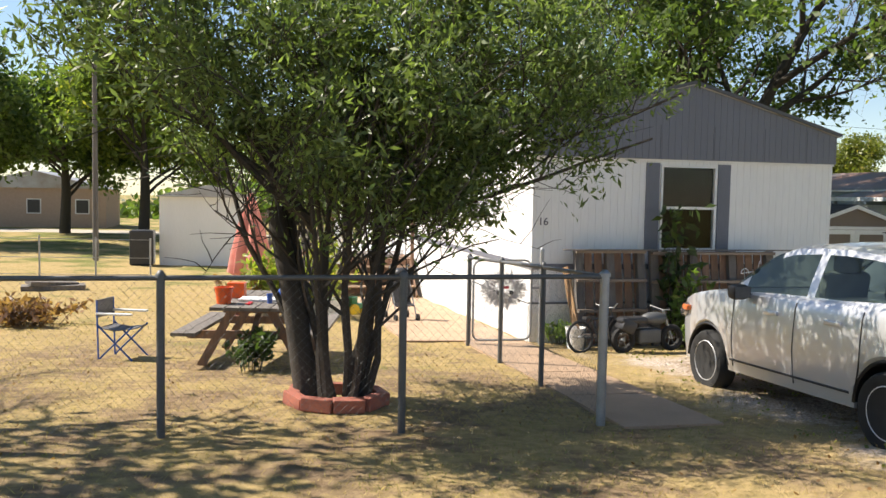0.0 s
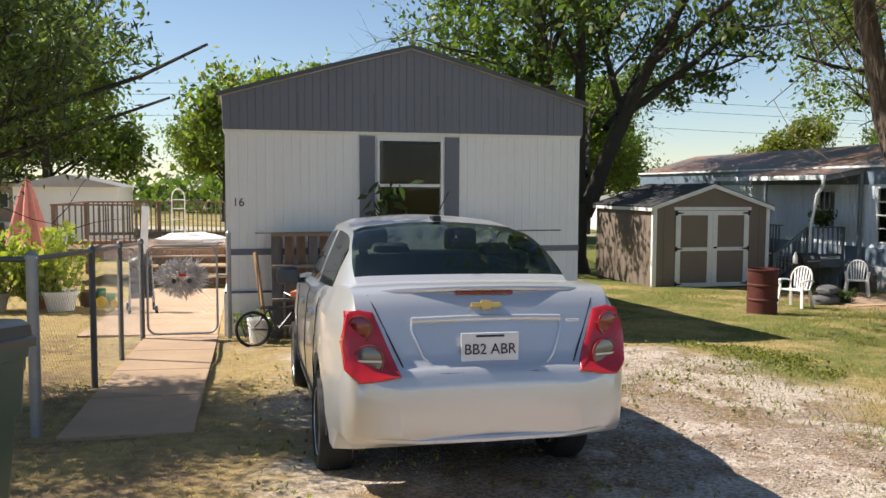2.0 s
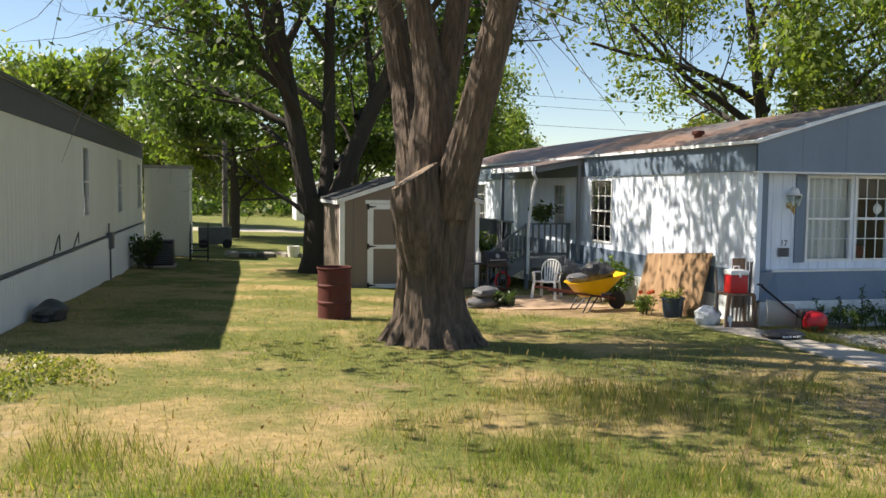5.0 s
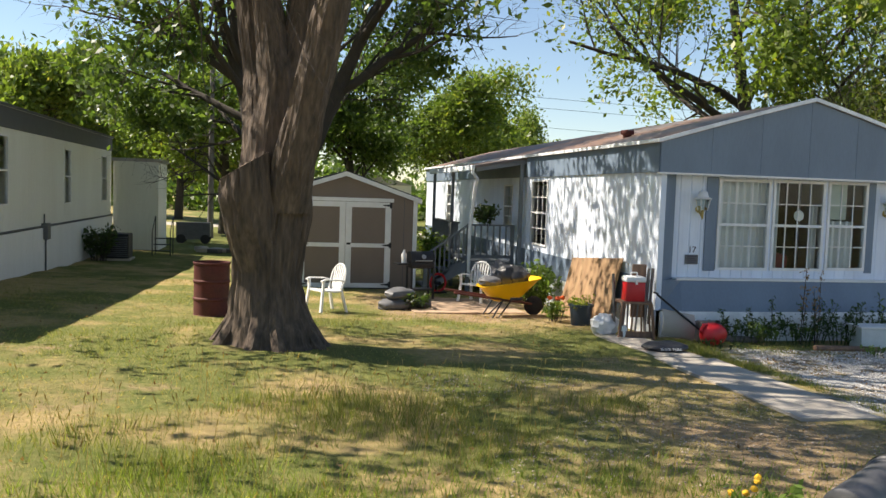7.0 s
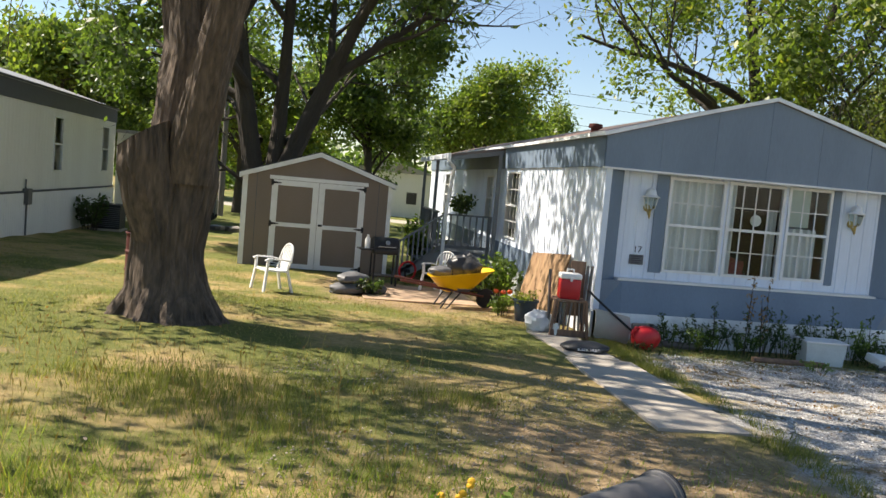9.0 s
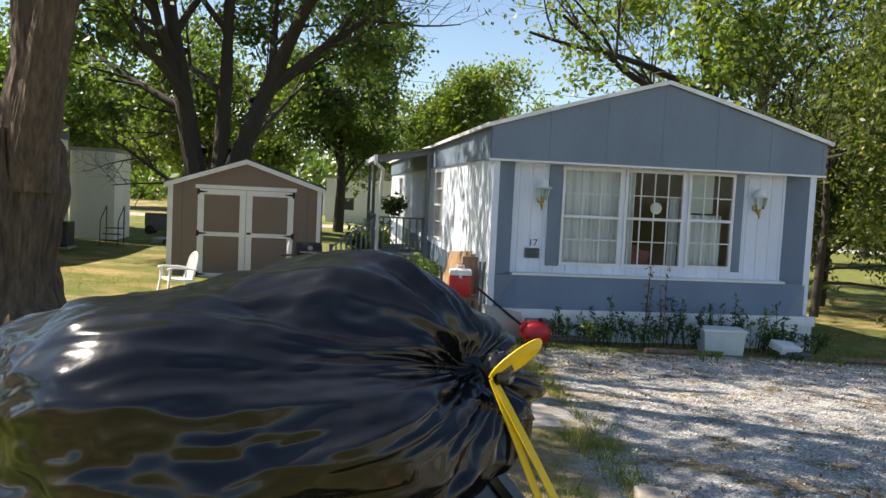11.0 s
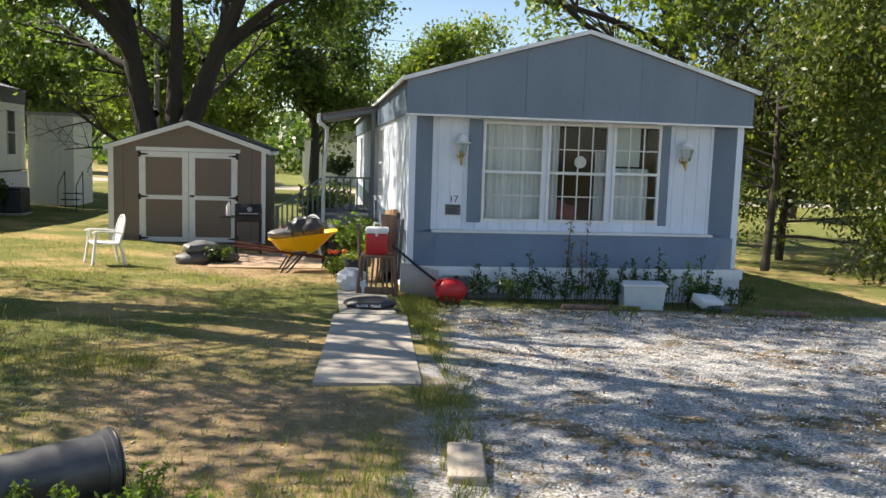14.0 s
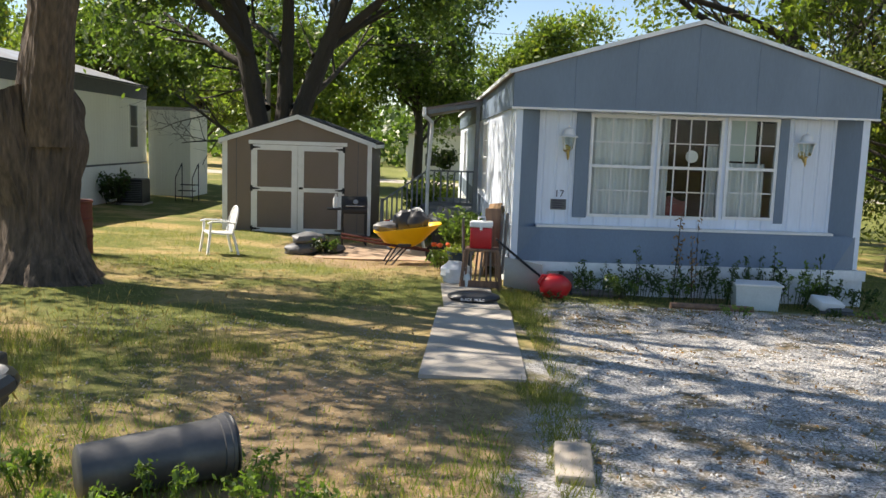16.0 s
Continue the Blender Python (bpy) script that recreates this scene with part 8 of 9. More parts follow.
def rustic_chair():
    g = on(21.3, 13.08, -6)
    c = thing("rustic_stool", "rustic stick stool of brown branches", "stool", g)
    rng = np.random.default_rng(7)
    part("seat", Shape().box(-0.25, -0.2, 0.56, 0.25, 0.2, 0.60, c=0.008), BROWN_WOOD, c)
    for k in range(7):
        x = -0.21 + k * 0.07
        part("stick", Shape().tube([(x * 1.15 + rng.uniform(-0.02, 0.02), -0.19, 0.06), (x + rng.uniform(-0.02, 0.02), -0.18, 0.57)], 0.016, 6), OLD_WOOD if k % 2 else BROWN_WOOD, c)
    for x in (-0.26, 0.26):
        for y in (-0.2, 0.2):
            part("leg", Shape().tube([(x * 1.12, y * 1.1, 0), (x * 0.92, y * 0.95, 0.57)], 0.026, 7), BROWN_WOOD, c)
    part("foot_board", Shape().box(-0.28, -0.22, 0.03, 0.28, -0.19, 0.13), BROWN_WOOD, c)
    for x in (-0.27, 0.25, 0.31):
        part("arm_stick", Shape().tube([(x, 0.12, 0.2), (x * 1.15, 0.16, 1.02 + 0.1 * (x > 0))], 0.024, 7), OLD_WOOD, c)
    part("back_board", Shape().box(0.02, 0.19, 0.3, 0.26, 0.22, 1.18, c=0.01), BROWN_WOOD, c)
    k = thing("drink_cooler", "red drink cooler with white lid on the stool", "cooler", g @ pose(-0.02, -0.02, 0.60))
    part("body", Shape().box(-0.16, -0.13, 0.0, 0.16, 0.13, 0.31, c=0.02), RED_PLASTIC, k, smooth=True)
    part("lid", Shape().box(-0.17, -0.14, 0.312, 0.17, 0.14, 0.40, c=0.025), CHAIR_WHITE, k, "white lid", smooth=True)
    part("handle", Shape().tube([(-0.05, 0, 0.39), (-0.05, 0, 0.46), (0.05, 0, 0.46), (0.05, 0, 0.39)], 0.014, 6), CHAIR_WHITE, k, smooth=True)
    part("spout", Shape().box(-0.02, -0.16, 0.28, 0.02, -0.13, 0.35, c=0.006), CHAIR_WHITE, k)


rustic_chair()
solo("carrier_bag", blob(np.random.default_rng(14), 0.22, 0.18, 0.2, lump=0.3, freq=3, crease=0.2, flat=0.3), WHITE_SACK, "white plastic carrier bag on the path", "bag", on(20.93, 13.35, 0, 0.14), smooth=True)
solo("glass_jar", Shape().lathe([(0.0, 0), (0.07, 0), (0.075, 0.15), (0.05, 0.2), (0.0, 0.2)], 14), CLEAR_TOTE, "pale plastic jug beside the stool", "jug", on(21.08, 12.95, 0, 0.01), smooth=True)
mb = solo("mulch_bag", blob(np.random.default_rng(15), 0.34, 0.22, 0.08, lump=0.12, crease=0.06, flat=0.2), DARK_SACK, "flat black bag of mulch on the path", "bag", on(21.1, 11.5, -3, 0.08), smooth=True)





def snow_shovel():
    g = ground_z(21.9, 12.8)
    s = thing("snow_shovel", "grey snow shovel with black shaft by the wall", "shovel")
    rows = []
    for k in range(7):
        a = radians(-28 + 56 * k / 6)
        rows.append([(21.60 + q * 0.56, 12.85 - 0.25 + 0.5 * (1 - math.cos(a)) + o, g + 0.32 + 0.45 * math.sin(a) - 0.10 * q) for q, o in ((0, 0), (1, 0), (1, 0.012), (0, 0.012))])
    part("blade", Shape().loft(rows), mat("beige_plastic", (0.36, 0.35, 0.31), 0.55, vary=0.1), s, smooth=True)
    part("shaft", Shape().tube([(22.2, 12.55, g + 0.22), (21.88, 12.6, g + 0.46), (21.50, 12.66, g + 0.76)], 0.018, 7), BLACK_IRON, s, smooth=True)
    part("grip", Shape().tube([(21.48, 12.60, g + 0.78), (21.48, 12.74, g + 0.78)], 0.016, 6), BLACK_IRON, s)


snow_shovel()


def gas_can():
    c = thing("fuel_can", "red plastic fuel can on the gravel edge", "fuel can", on(22.30, 12.3, 12))
    part("body", blob(np.random.default_rng(16), 0.23, 0.16, 0.19, 24, 14, 0.10, 1.5, flat=0.15), RED_PLASTIC, c, smooth=True, at=pose(0, 0, 0.17))
    part("handle", Shape().tube([(-0.10, 0, 0.32), (-0.20, 0, 0.33), (-0.25, 0, 0.24), (-0.19, 0, 0.15)], 0.022, 7), RED_PLASTIC, c, smooth=True)
    part("cap", Shape().lathe([(0.035, 0), (0.035, 0.05), (0.0, 0.05)], 12, pose(0.08, 0, 0.34)), BLACK_IRON, c)
    solo("battery_box", Shape().box(-0.18, -0.12, 0, 0.18, 0.12, 0.34, c=0.03), DARK_SACK, "black plastic box behind the fuel can", "box", on(22.42, 12.68), smooth=True)


gas_can()


def tote():
    t = thing("plastic_tote", "cloudy white plastic tote among weeds", "storage box", on(25.15, 12.3, -8))
    part("body", Shape().loft([[(-0.31 * k, -0.2 * k, z), (0.31 * k, -0.2 * k, z), (0.31 * k, 0.2 * k, z), (-0.31 * k, 0.2 * k, z)] for k, z in ((0.9, 0.0), (1.0, 0.36), (0.96, 0.36), (0.86, 0.03))]), CLEAR_TOTE, t)
    part("rim", Shape().box(-0.335, -0.225, 0.355, 0.335, 0.225, 0.385, c=0.01), CHAIR_WHITE, t)
    b = thing("white_box", "white plastic box tipped on its side", "box", on(26.15, 12.25, 10, 0.08))
    part("body", Shape().box(-0.19, -0.15, 0, 0.19, 0.15, 0.13, pose(0, 0, 0, 14, 6, 0), c=0.02), CHAIR_WHITE, b, smooth=True)
    part("dark_cloth", blob(np.random.default_rng(17), 0.25, 0.15, 0.07, lump=0.4, freq=3), SACK_GREY, b, smooth=True, at=pose(0.1, -0.14, -0.04))


tote()
for x0, x1, y, r, lab in ((22.55, 23.4, 12.72, 0.06, "short grey timber edging the drive"), (23.85, 25.0, 11.95, 0.05, "brown fallen log edging the drive"), (26.45, 27.6, 11.9, 0.05, "brown timber edging the drive")):
    t = Shape().tube([(x0, y, ground_z(x0, y) + r * 0.7), ((x0 + x1) / 2, y + 0.02, ground_z(x1, y) + r * 0.9), (x1, y, ground_z(x1, y) + r * 0.7)], [r, r * 1.05, r * 0.9], 8)
    solo("timber", t, OLD_WOOD if r > 0.055 else BROWN_WOOD, lab, "timber", smooth=True)


def wall_lantern(x, z):
    l = thing("wall_lantern", "white carriage wall lantern with brass bracket", "lantern", pose(x, 13.43, z), "wall lanterns")
    part("bracket", Shape().tube([(0, -0.01, -0.10), (0, -0.10, -0.18), (0, -0.14, -0.10)], 0.018, 7).lathe([(0.0, 0.0), (0.06, 0.0), (0.05, 0.02), (0.0, 0.025)], 14, pose(0, -0.002, -0.08, 90, 0, 0)), BRASS, l, smooth=True)
    part("finial", Shape().lathe([(0.0, -0.26), (0.018, -0.22), (0.022, -0.12), (0.045, -0.10), (0.0, -0.09)], 12, pose(0, -0.14, 0)), BRASS, l, smooth=True)
    gl = Shape().loft([[(q * 0.055, q2 * 0.055 - 0.14, -0.09) for q, q2 in ((-1, -1), (1, -1), (1, 1), (-1, 1))], [(q * 0.085, q2 * 0.085 - 0.14, 0.09) for q, q2 in ((-1, -1), (1, -1), (1, 1), (-1, 1))]])
    part("glass", gl, GLASS, l)
    for q, q2 in ((-1, -1), (1, -1), (1, 1), (-1, 1)):
        part("frame_bar", Shape().tube([(q * 0.056, q2 * 0.056 - 0.14, -0.095), (q * 0.088, q2 * 0.088 - 0.14, 0.095)], 0.008, 5), CHAIR_WHITE, l)
    part("roof", Shape().lathe([(0.14, 0.09), (0.145, 0.10), (0.09, 0.13), (0.075, 0.20), (0.05, 0.225), (0.012, 0.235), (0.01, 0.26), (0.0, 0.265)], 16, pose(0, -0.14, 0)), CHAIR_WHITE, l, "white lantern hood", smooth=True)


wall_lantern(22.55, 1.17)
wall_lantern(26.15, 1.19)
lettering("house_number", "17", 0.15, pose(22.47, 13.424, 0.40, 90, 0, 0), INK)
tagged(bpy.data.objects["house_number.001"], "black house number seventeen on pale siding", "sign")
sg = thing("wall_sign", "small grey sign with lines of dark writing", "sign", pose(22.46, 13.42, 0.25))
part("board", Shape().box(-0.12, -0.012, -0.09, 0.12, 0.0, 0.07, c=0.004), SACK_GREY, sg)
for k in range(4):
    part("text_line", Shape().box(-0.09, -0.015, 0.035 - k * 0.034, 0.09 - 0.03 * (k % 2), -0.0125, 0.05 - k * 0.034), INK, sg)


def curtains():
    """Curtains and things behind the bay window."""
    def drape(name, x0, x1, z0, z1, y, n, lab, taper=0.0):
        rows = []
        for z, k in ((z1, 0), ((z0 + z1) / 2, 0.5), (z0, 1)):
            row = []
            for i in range(n * 6 + 1):
                t = i / (n * 6)
                x = x0 + (x1 - x0) * t - taper * k * (1 - t) * 0
                row.append((x, y + 0.03 * math.sin(t * n * 2 * math.pi), z))
            rows.append(row)
        back = [[(x, yy + 0.004, z) for x, yy, z in r] for r in rows]
        s = Shape().loft(rows, closed=False)
        s.loft([r[::-1] for r in back], closed=False)
        solo(name, s, CURTAIN, lab, "curtain", smooth=True)

    drape("curtain", 22.92, 23.92, 0.05, 1.62, 13.60, 7, "white net curtain drawn behind the window")
    drape("curtain", 23.93, 24.16, 0.05, 1.62, 13.60, 3, "white curtain gathered at the window edge")
    drape("curtain", 24.99, 25.66, 0.1, 0.95, 13.60, 5, "white cloth hanging in the lower window")
    drape("curtain", 24.76, 24.92, 0.05, 1.2, 13.60, 2, "white curtain gathered beside the middle window")
    solo("blind", Shape().box(24.99, 13.60, 0.98, 25.5, 13.61, 1.62), mat("pale_green_blind", (0.55, 0.62, 0.58), 0.8, vary=0.06), "pale green blind half drawn in the window", "blind")
    solo("hanging_disc", Shape().lathe([(0.0, -0.006), (0.095, -0.006), (0.095, 0.006), (0.0, 0.006)], 24, pose(24.48, 13.475, 1.03, 90, 0, 0)), CHAIR_WHITE, "round white disc hanging in the window", "ornament")
    solo("clothes_heap", blob(np.random.default_rng(18), 0.35, 0.2, 0.22, lump=0.4, freq=3), mat("dull_red_cloth", (0.25, 0.05, 0.05), 0.9, vary=0.3), "dull red cloth heaped behind the window", "cloth", pose(24.25, 13.95, 0.14), smooth=True)
    solo("window_table", Shape().box(23.6, 13.72, -0.12, 25.2, 14.3, -0.06, c=0.01), BROWN_WOOD, "brown table top behind the bay window", "table")
    for x in (23.7, 25.1):
        for y in (13.8, 14.2):
            part("leg", Shape().box(x - 0.025, y - 0.025, -0.42, x + 0.025, y + 0.025, -0.12), BROWN_WOOD, bpy.data.objects["window_table"])
    solo("curtain", Shape().box(6.4, 12.66, 0.8, 6.62, 12.68, 2.3), DARK_SACK, "dark curtain at the edge of the window", "curtain")
    # roof vents
    v = thing("roof_vent", "rusty round roof vent with cap", "vent", pose(22.6, 16.6, 2.42))
    part("pipe", Shape().tube([(0, 0, -0.15), (0, 0, 0.12)], 0.09, 14), RUST_RED, v, smooth=True)
    part("cap", Shape().lathe([(0.13, 0.12), (0.14, 0.14), (0.13, 0.20), (0.0, 0.22)], 16), RUST_RED, v, smooth=True)


curtains()


# ---- along the side of the white home ----
def ac_unit():
    a = thing("air_conditioner", "black air conditioning unit on the ground", "air conditioner", on(10.62, 28.9))
    part("case", Shape().box(-0.42, -0.42, 0.06, 0.42, 0.42, 0.85, c=0.03), BLACK_IRON, a)
    for k in range(11):
        part("louvre", Shape().box(-0.40, -0.437, 0.13 + k * 0.06, 0.40, -0.423, 0.155 + k * 0.06), DARK_GALV, a)
    part("base", Shape().box(-0.48, -0.48, -0.1, 0.48, 0.48, 0.058), CONCRETE, a)
    m = thing("meter_box", "grey electric meter box on the siding", "meter box", pose(9.70, 23.7, 0))
    part("case", Shape().box(0.0, -0.16, -0.32, 0.16, 0.16, 0.10, c=0.015), DARK_GALV, m)
    part("conduit", Shape().tube([(0.07, 0, -0.32), (0.07, 0, ground_z(9.8, 23.7))], 0.025, 8), DARK_GALV, m)
    part("conduit", Shape().tube([(0.05, -0.05, 0.1), (0.05, -0.05, 0.34)], 0.02, 8), DARK_GALV, m)
    for k, (y, h) in enumerate(((16.6, 0.36), (18.6, 0.30))):
        solo("cable", Shape().tube([(9.74, y, 0.05), (9.8, y + 0.1, h), (9.78, y + 0.35, h + 0.05), (9.74, y + 0.6, 0.1)], 0.012, 5), BLACK_IRON, "loose black cable on the siding", "cable", smooth=True)
    st = thing("steel_steps", "small black steel steps by the addition", "steps", on(11.75, 31.2))
    for k in range(3):
        part("tread", Shape().box(-0.3, -0.4 + k * 0.27, 0.16 + k * 0.2, 0.3, -0.18 + k * 0.27, 0.19 + k * 0.2), BLACK_IRON, st)
    for x in (-0.3, 0.3):
        part("side_rail", Shape().tube([(x, -0.42, 0), (x, -0.42, 0.85), (x, 0.4, 1.35), (x, 0.4, 0)], 0.018, 6), BLACK_IRON, st)
    leafy("shrub", "dark climbing plant over the unit", on(10.2, 28.2), 40, 1.0, 0.45, 0.07, LEAF_WEED, 121, "shrub")
    solo("window_well", blob(np.random.default_rng(22), 0.5, 0.25, 0.2, lump=0.3, flat=0.3), DARK_SACK, "dark crumpled sheet by the skirting", "sheet", on(10.05, 14.6, 90, 0.1), smooth=True)


ac_unit()


def distance():
    """Far homes, pole, cables and yard clutter."""
    def small_house(x, y, w, d, h, wall, roof, label, doors=1):
        g = ground_z(x, y)
        t = thing("distant_house", label, "house", pose(x, y, g))
        part("wall", Shape().box(-w / 2, 0, -0.1, w / 2, d, h), wall, t)
        part("roof", Shape().prism([(-w / 2 - 0.2, h), (w / 2 + 0.2, h), (0, h + w * 0.13)], -0.2, d + 0.2), roof, t)
        for k in range(max(1, int(w / 3)) if doors else 0):
            xx = -w / 2 + (k + 0.5) * w / max(1, int(w / 3))
            wn_ = part("window", Shape().box(xx - 0.45, -0.04, 0.9, xx + 0.45, -0.004, 1.9), WHITE_PAINT, t)
            part("pane", Shape().box(xx - 0.38, -0.05, 0.97, xx + 0.38, -0.042, 1.83), DARK_SACK, wn_)
        return t

    small_house(-1.5, 31.5, 3.4, 4, 2.5, WHITE_SIDING, ROOF_METAL, "white metal garden shed behind the yard", 0)
    small_house(20.7, 75, 4.4, 5, 2.3, WHITE_SIDING, ROOF_METAL, "small white house across the lane")
    small_house(-14, 60, 9, 6, 2.6, mat("tan_wall", (0.45, 0.33, 0.25), 0.8, vary=0.1), ROOF_METAL, "tan house beyond the trees")
    small_house(22.3, 62, 6.6, 9, 3.2, WHITE_SIDING, ROOF_METAL, "white mobile home behind the blue one")
    small_house(35, 58, 6, 6, 2.4, WHITE_SIDING, ROOF_METAL, "pale house beyond the trees")
    g = ground_z(10.3, 39)
    p = thing("utility_pole", "weathered wooden utility pole with cables", "pole", pose(12.6, 42, g))
    part("pole", Shape().tube([(0, 0, -0.3), (0, 0, 9.0)], [0.15, 0.10], 10), OLD_WOOD, p, smooth=True)
    part("crossarm", Shape().box(-0.9, -0.05, 8.3, 0.9, 0.05, 8.42), OLD_WOOD, p)
    part("transformer", Shape().lathe([(0.0, 7.1), (0.2, 7.1), (0.2, 7.75), (0.0, 7.8)], 14, pose(0.3, 0, 0)), GALV, p, smooth=True)
    p2 = thing("utility_pole", "thin pole behind the fenced yard", "pole", on(-5.6, 33))
    part("pole", Shape().tube([(0, 0, -0.3), (0, 0, 7.2)], [0.11, 0.08], 8), OLD_WOOD, p2, smooth=True)
    for k, (z, dz, y) in enumerate(((8.1, 0.4, 42), (7.6, 0.5, 42.2), (6.6, 0.5, 42.1))):
        pts = [(12.6 - 75 + 150 * i / 24, y, g + z - dz * 0 - 1.0 * (1 - ((i - 12) / 12) ** 2) * 0 - 0.9 * math.sin(math.pi * ((i % 12) / 12))) for i in range(25)]
        solo("power_cable", Shape().tube(pts, 0.012, 4, caps=False), BLACK_IRON, "black overhead power cable", "cable")
    rng = np.random.default_rng(33)
    for k in range(14):
        x, y = 14.2 + rng.uniform(-1.6, 1.6), 33.4 + rng.uniform(-0.8, 0.8)
        solo("rubble_block", Shape().box(-0.25, -0.15, 0, 0.25, 0.15, 0.16, c=0.02), CONCRETE if k % 3 else OLD_WOOD, "broken concrete block in a loose pile", "rubble", on(x, y, rng.uniform(0, 180)), group="rubble pile")
    solo("bucket", Shape().lathe([(0.2, 0), (0.25, 0.45), (0.22, 0.45), (0.0, 0.1)], 16), CHAIR_WHITE, "white tub beside the rubble pile", "tub", on(15.2, 33.2), smooth=True)
    ct = thing("garden_cart", "grey wire cart beside the pole", "cart", on(12.2, 38))
    part("basket", Shape().box(-0.7, -0.4, 0.3, 0.7, 0.4, 0.9), DARK_GALV, ct)
    for x in (-0.5, 0.5):
        for y in (-0.42, 0.42):
            part("wheel", Shape().lathe([(0.02, -0.03), (0.2, -0.03), (0.2, 0.03), (0.02, 0.03)], 14, pose(x, y, 0.2, 90, 0, 0)), RUBBER, ct)
    part("axle", Shape().box(-0.6, -0.4, 0.18, 0.6, 0.4, 0.3), DARK_GALV, ct)
    wb = thing("wheelie_bin", "black bin standing beside the white shed", "bin", on(-3.75, 31.3))
    part("body", Shape().box(-0.4, -0.4, 0.02, 0.4, 0.4, 1.25, c=0.05), DARK_SACK, wb)
    tb = solo("board_pile", Shape().box(-0.7, -0.3, 0, 0.7, 0.3, 0.12), OLD_WOOD, "dark boards piled on the far lawn", "boards", on(-4.6, 21.5, 12))
    part("board", Shape().box(-0.6, -0.2, 0.12, 0.5, 0.2, 0.22, pose(0, 0, 0, 6, 4, 20)), OLD_WOOD, tb)
    ff = thing("wire_fence", "far wire fence across the lawn", "fence")
    for k in range(12):
        x = -20 + k * 1.55
        part("post", Shape().tube([(x, 26.5, ground_z(x, 26.5) - 0.1), (x, 26.5, ground_z(x, 26.5) + 1.2)], 0.03, 6), GALV, ff)
    for z in (1.15, 0.6, 0.1):
        part("wire", Shape().tube([(-20, 26.5, ground_z(-10, 26.5) + z), (-3, 26.5, ground_z(-3, 26.5) + z)], 0.012, 4), GALV, ff)


distance()


def mulch_words(bag):
    """The words on the bag, one part a word."""
    for words, x in (("BLACK", -0.09), ("MULC", 0.08)):
        lettering("bag_text", words, 0.05, pose(x, -0.235, 0.0, 62, 0, 0), CHAIR_WHITE, bag)


mulch_words(mb)


# ---- weeds before the blue home ----
def front_weeds():
    rng = np.random.default_rng(200)
    for k in range(17):
        x = 22.7 + 4.4 * (k + rng.uniform(-0.3, 0.3)) / 17
        y = 12.72 + rng.uniform(-0.3, 0.25)
        leafy("weeds", "straggly green weeds before the white skirting", on(x, y), 9, 0.5 * rng.uniform(0.5, 1.4), 0.34, 0.032, LEAF_WEED if k % 3 else LEAF_BRIGHT, 201 + k, stalk=LEAF_WEED)
    for k, (x, h) in enumerate(((24.05, 1.15), (24.42, 1.12), (23.6, 0.85), (25.6, 0.9), (26.3, 0.75))):
        leafy("dead_weed", "tall dark dried weed stalk by the wall", on(x, 12.68), 3 if h > 1 else 2, h, 0.12, 0.035, DRY if k < 2 else LEAF_WEED, 230 + k)
    for k, (x, y) in enumerate(((22.2, 11.9), (24.6, 11.5), (25.9, 11.7), (26.6, 11.6))):
        leafy("weeds", "low green weeds at the edge of the drive", on(x, y), 8, 0.10, 0.30, 0.022, LEAF_BRIGHT if k % 2 else LEAF_WEED, 240 + k, stalk=LEAF_WEED)
    for k, (x, y) in enumerate(((19.75, 4.55), (19.2, 4.45), (19.55, 4.9), (18.55, 4.75), (20.1, 4.4), (18.9, 4.2))):
        leafy("weeds", "bright green weeds round the fallen can", on(x, y), 9, 0.15, 0.24, 0.022, LEAF_BRIGHT, 260 + k, stalk=LEAF_BRIGHT)
    gold = mat("golden_flowers", (0.75, 0.42, 0.02), 0.8, vary=0.2, scale=20)
    for k, (x, y) in enumerate(((17.0, 3.7), (17.5, 3.6), (16.2, 3.5), (15.3, 3.6), (18.2, 4.5))):
        w = leafy("wildflower", "wild plant with golden flower heads in grass", on(x, y), 8, 0.32, 0.2, 0.03, LEAF_BRIGHT, 270 + k, stalk=LEAF_BRIGHT)
        s = Shape()
        for j in range(7):
            part("flower_head", blob(rng, 0.022, 0.022, 0.018, 8, 5, 0.3, 4), gold, w, at=pose(rng.uniform(-0.15, 0.15), rng.uniform(-0.15, 0.15), rng.uniform(0.2, 0.34)))


front_weeds()


# ---- grass, stones and litter ----
def clear_of_things(x, y):
    """True where grass may grow: not under houses, on paths or deep in the drives."""
    ok = ~((x > 4.25) & (x < 9.8) & (y > 12.4)) & ~((x > 21.7) & (x < 27.15) & (y > 13.05)) & ~((x > 15.45) & (x < 19.1) & (y > 21.1) & (y < 25.1))
    ok &= ~((x > 3.2) & (x < 4.22) & (y > 6.65) & (y < 12.5)) & ~((x > 2.25) & (x < 4.2) & (y > 12.4) & (y < 21)) & ~((x > 20.4) & (x < 21.55) & (y > 7.3) & (y < 13.3))
    ok &= ~((x > 18.3) & (x < 20.6) & (y > 16.6) & (y < 19.3)) & ~(((x - 15.5) ** 2 + (y - 11.55) ** 2) < 0.62)
    return ok


def field(xs):
    """Soft random patches over the plan, about -1 to 1."""
    x, y = xs[:, 0], xs[:, 1]
    return (np.sin(x * 0.9 + 1.3 * np.sin(y * 0.7)) + np.sin(y * 1.1 + 1.7 * np.sin(x * 0.55 + 1)) + 0.7 * np.sin(x * 2.3 + y * 1.9) + 0.5 * np.sin(x * 3.7 - y * 4.1 + 2)) / 3.2


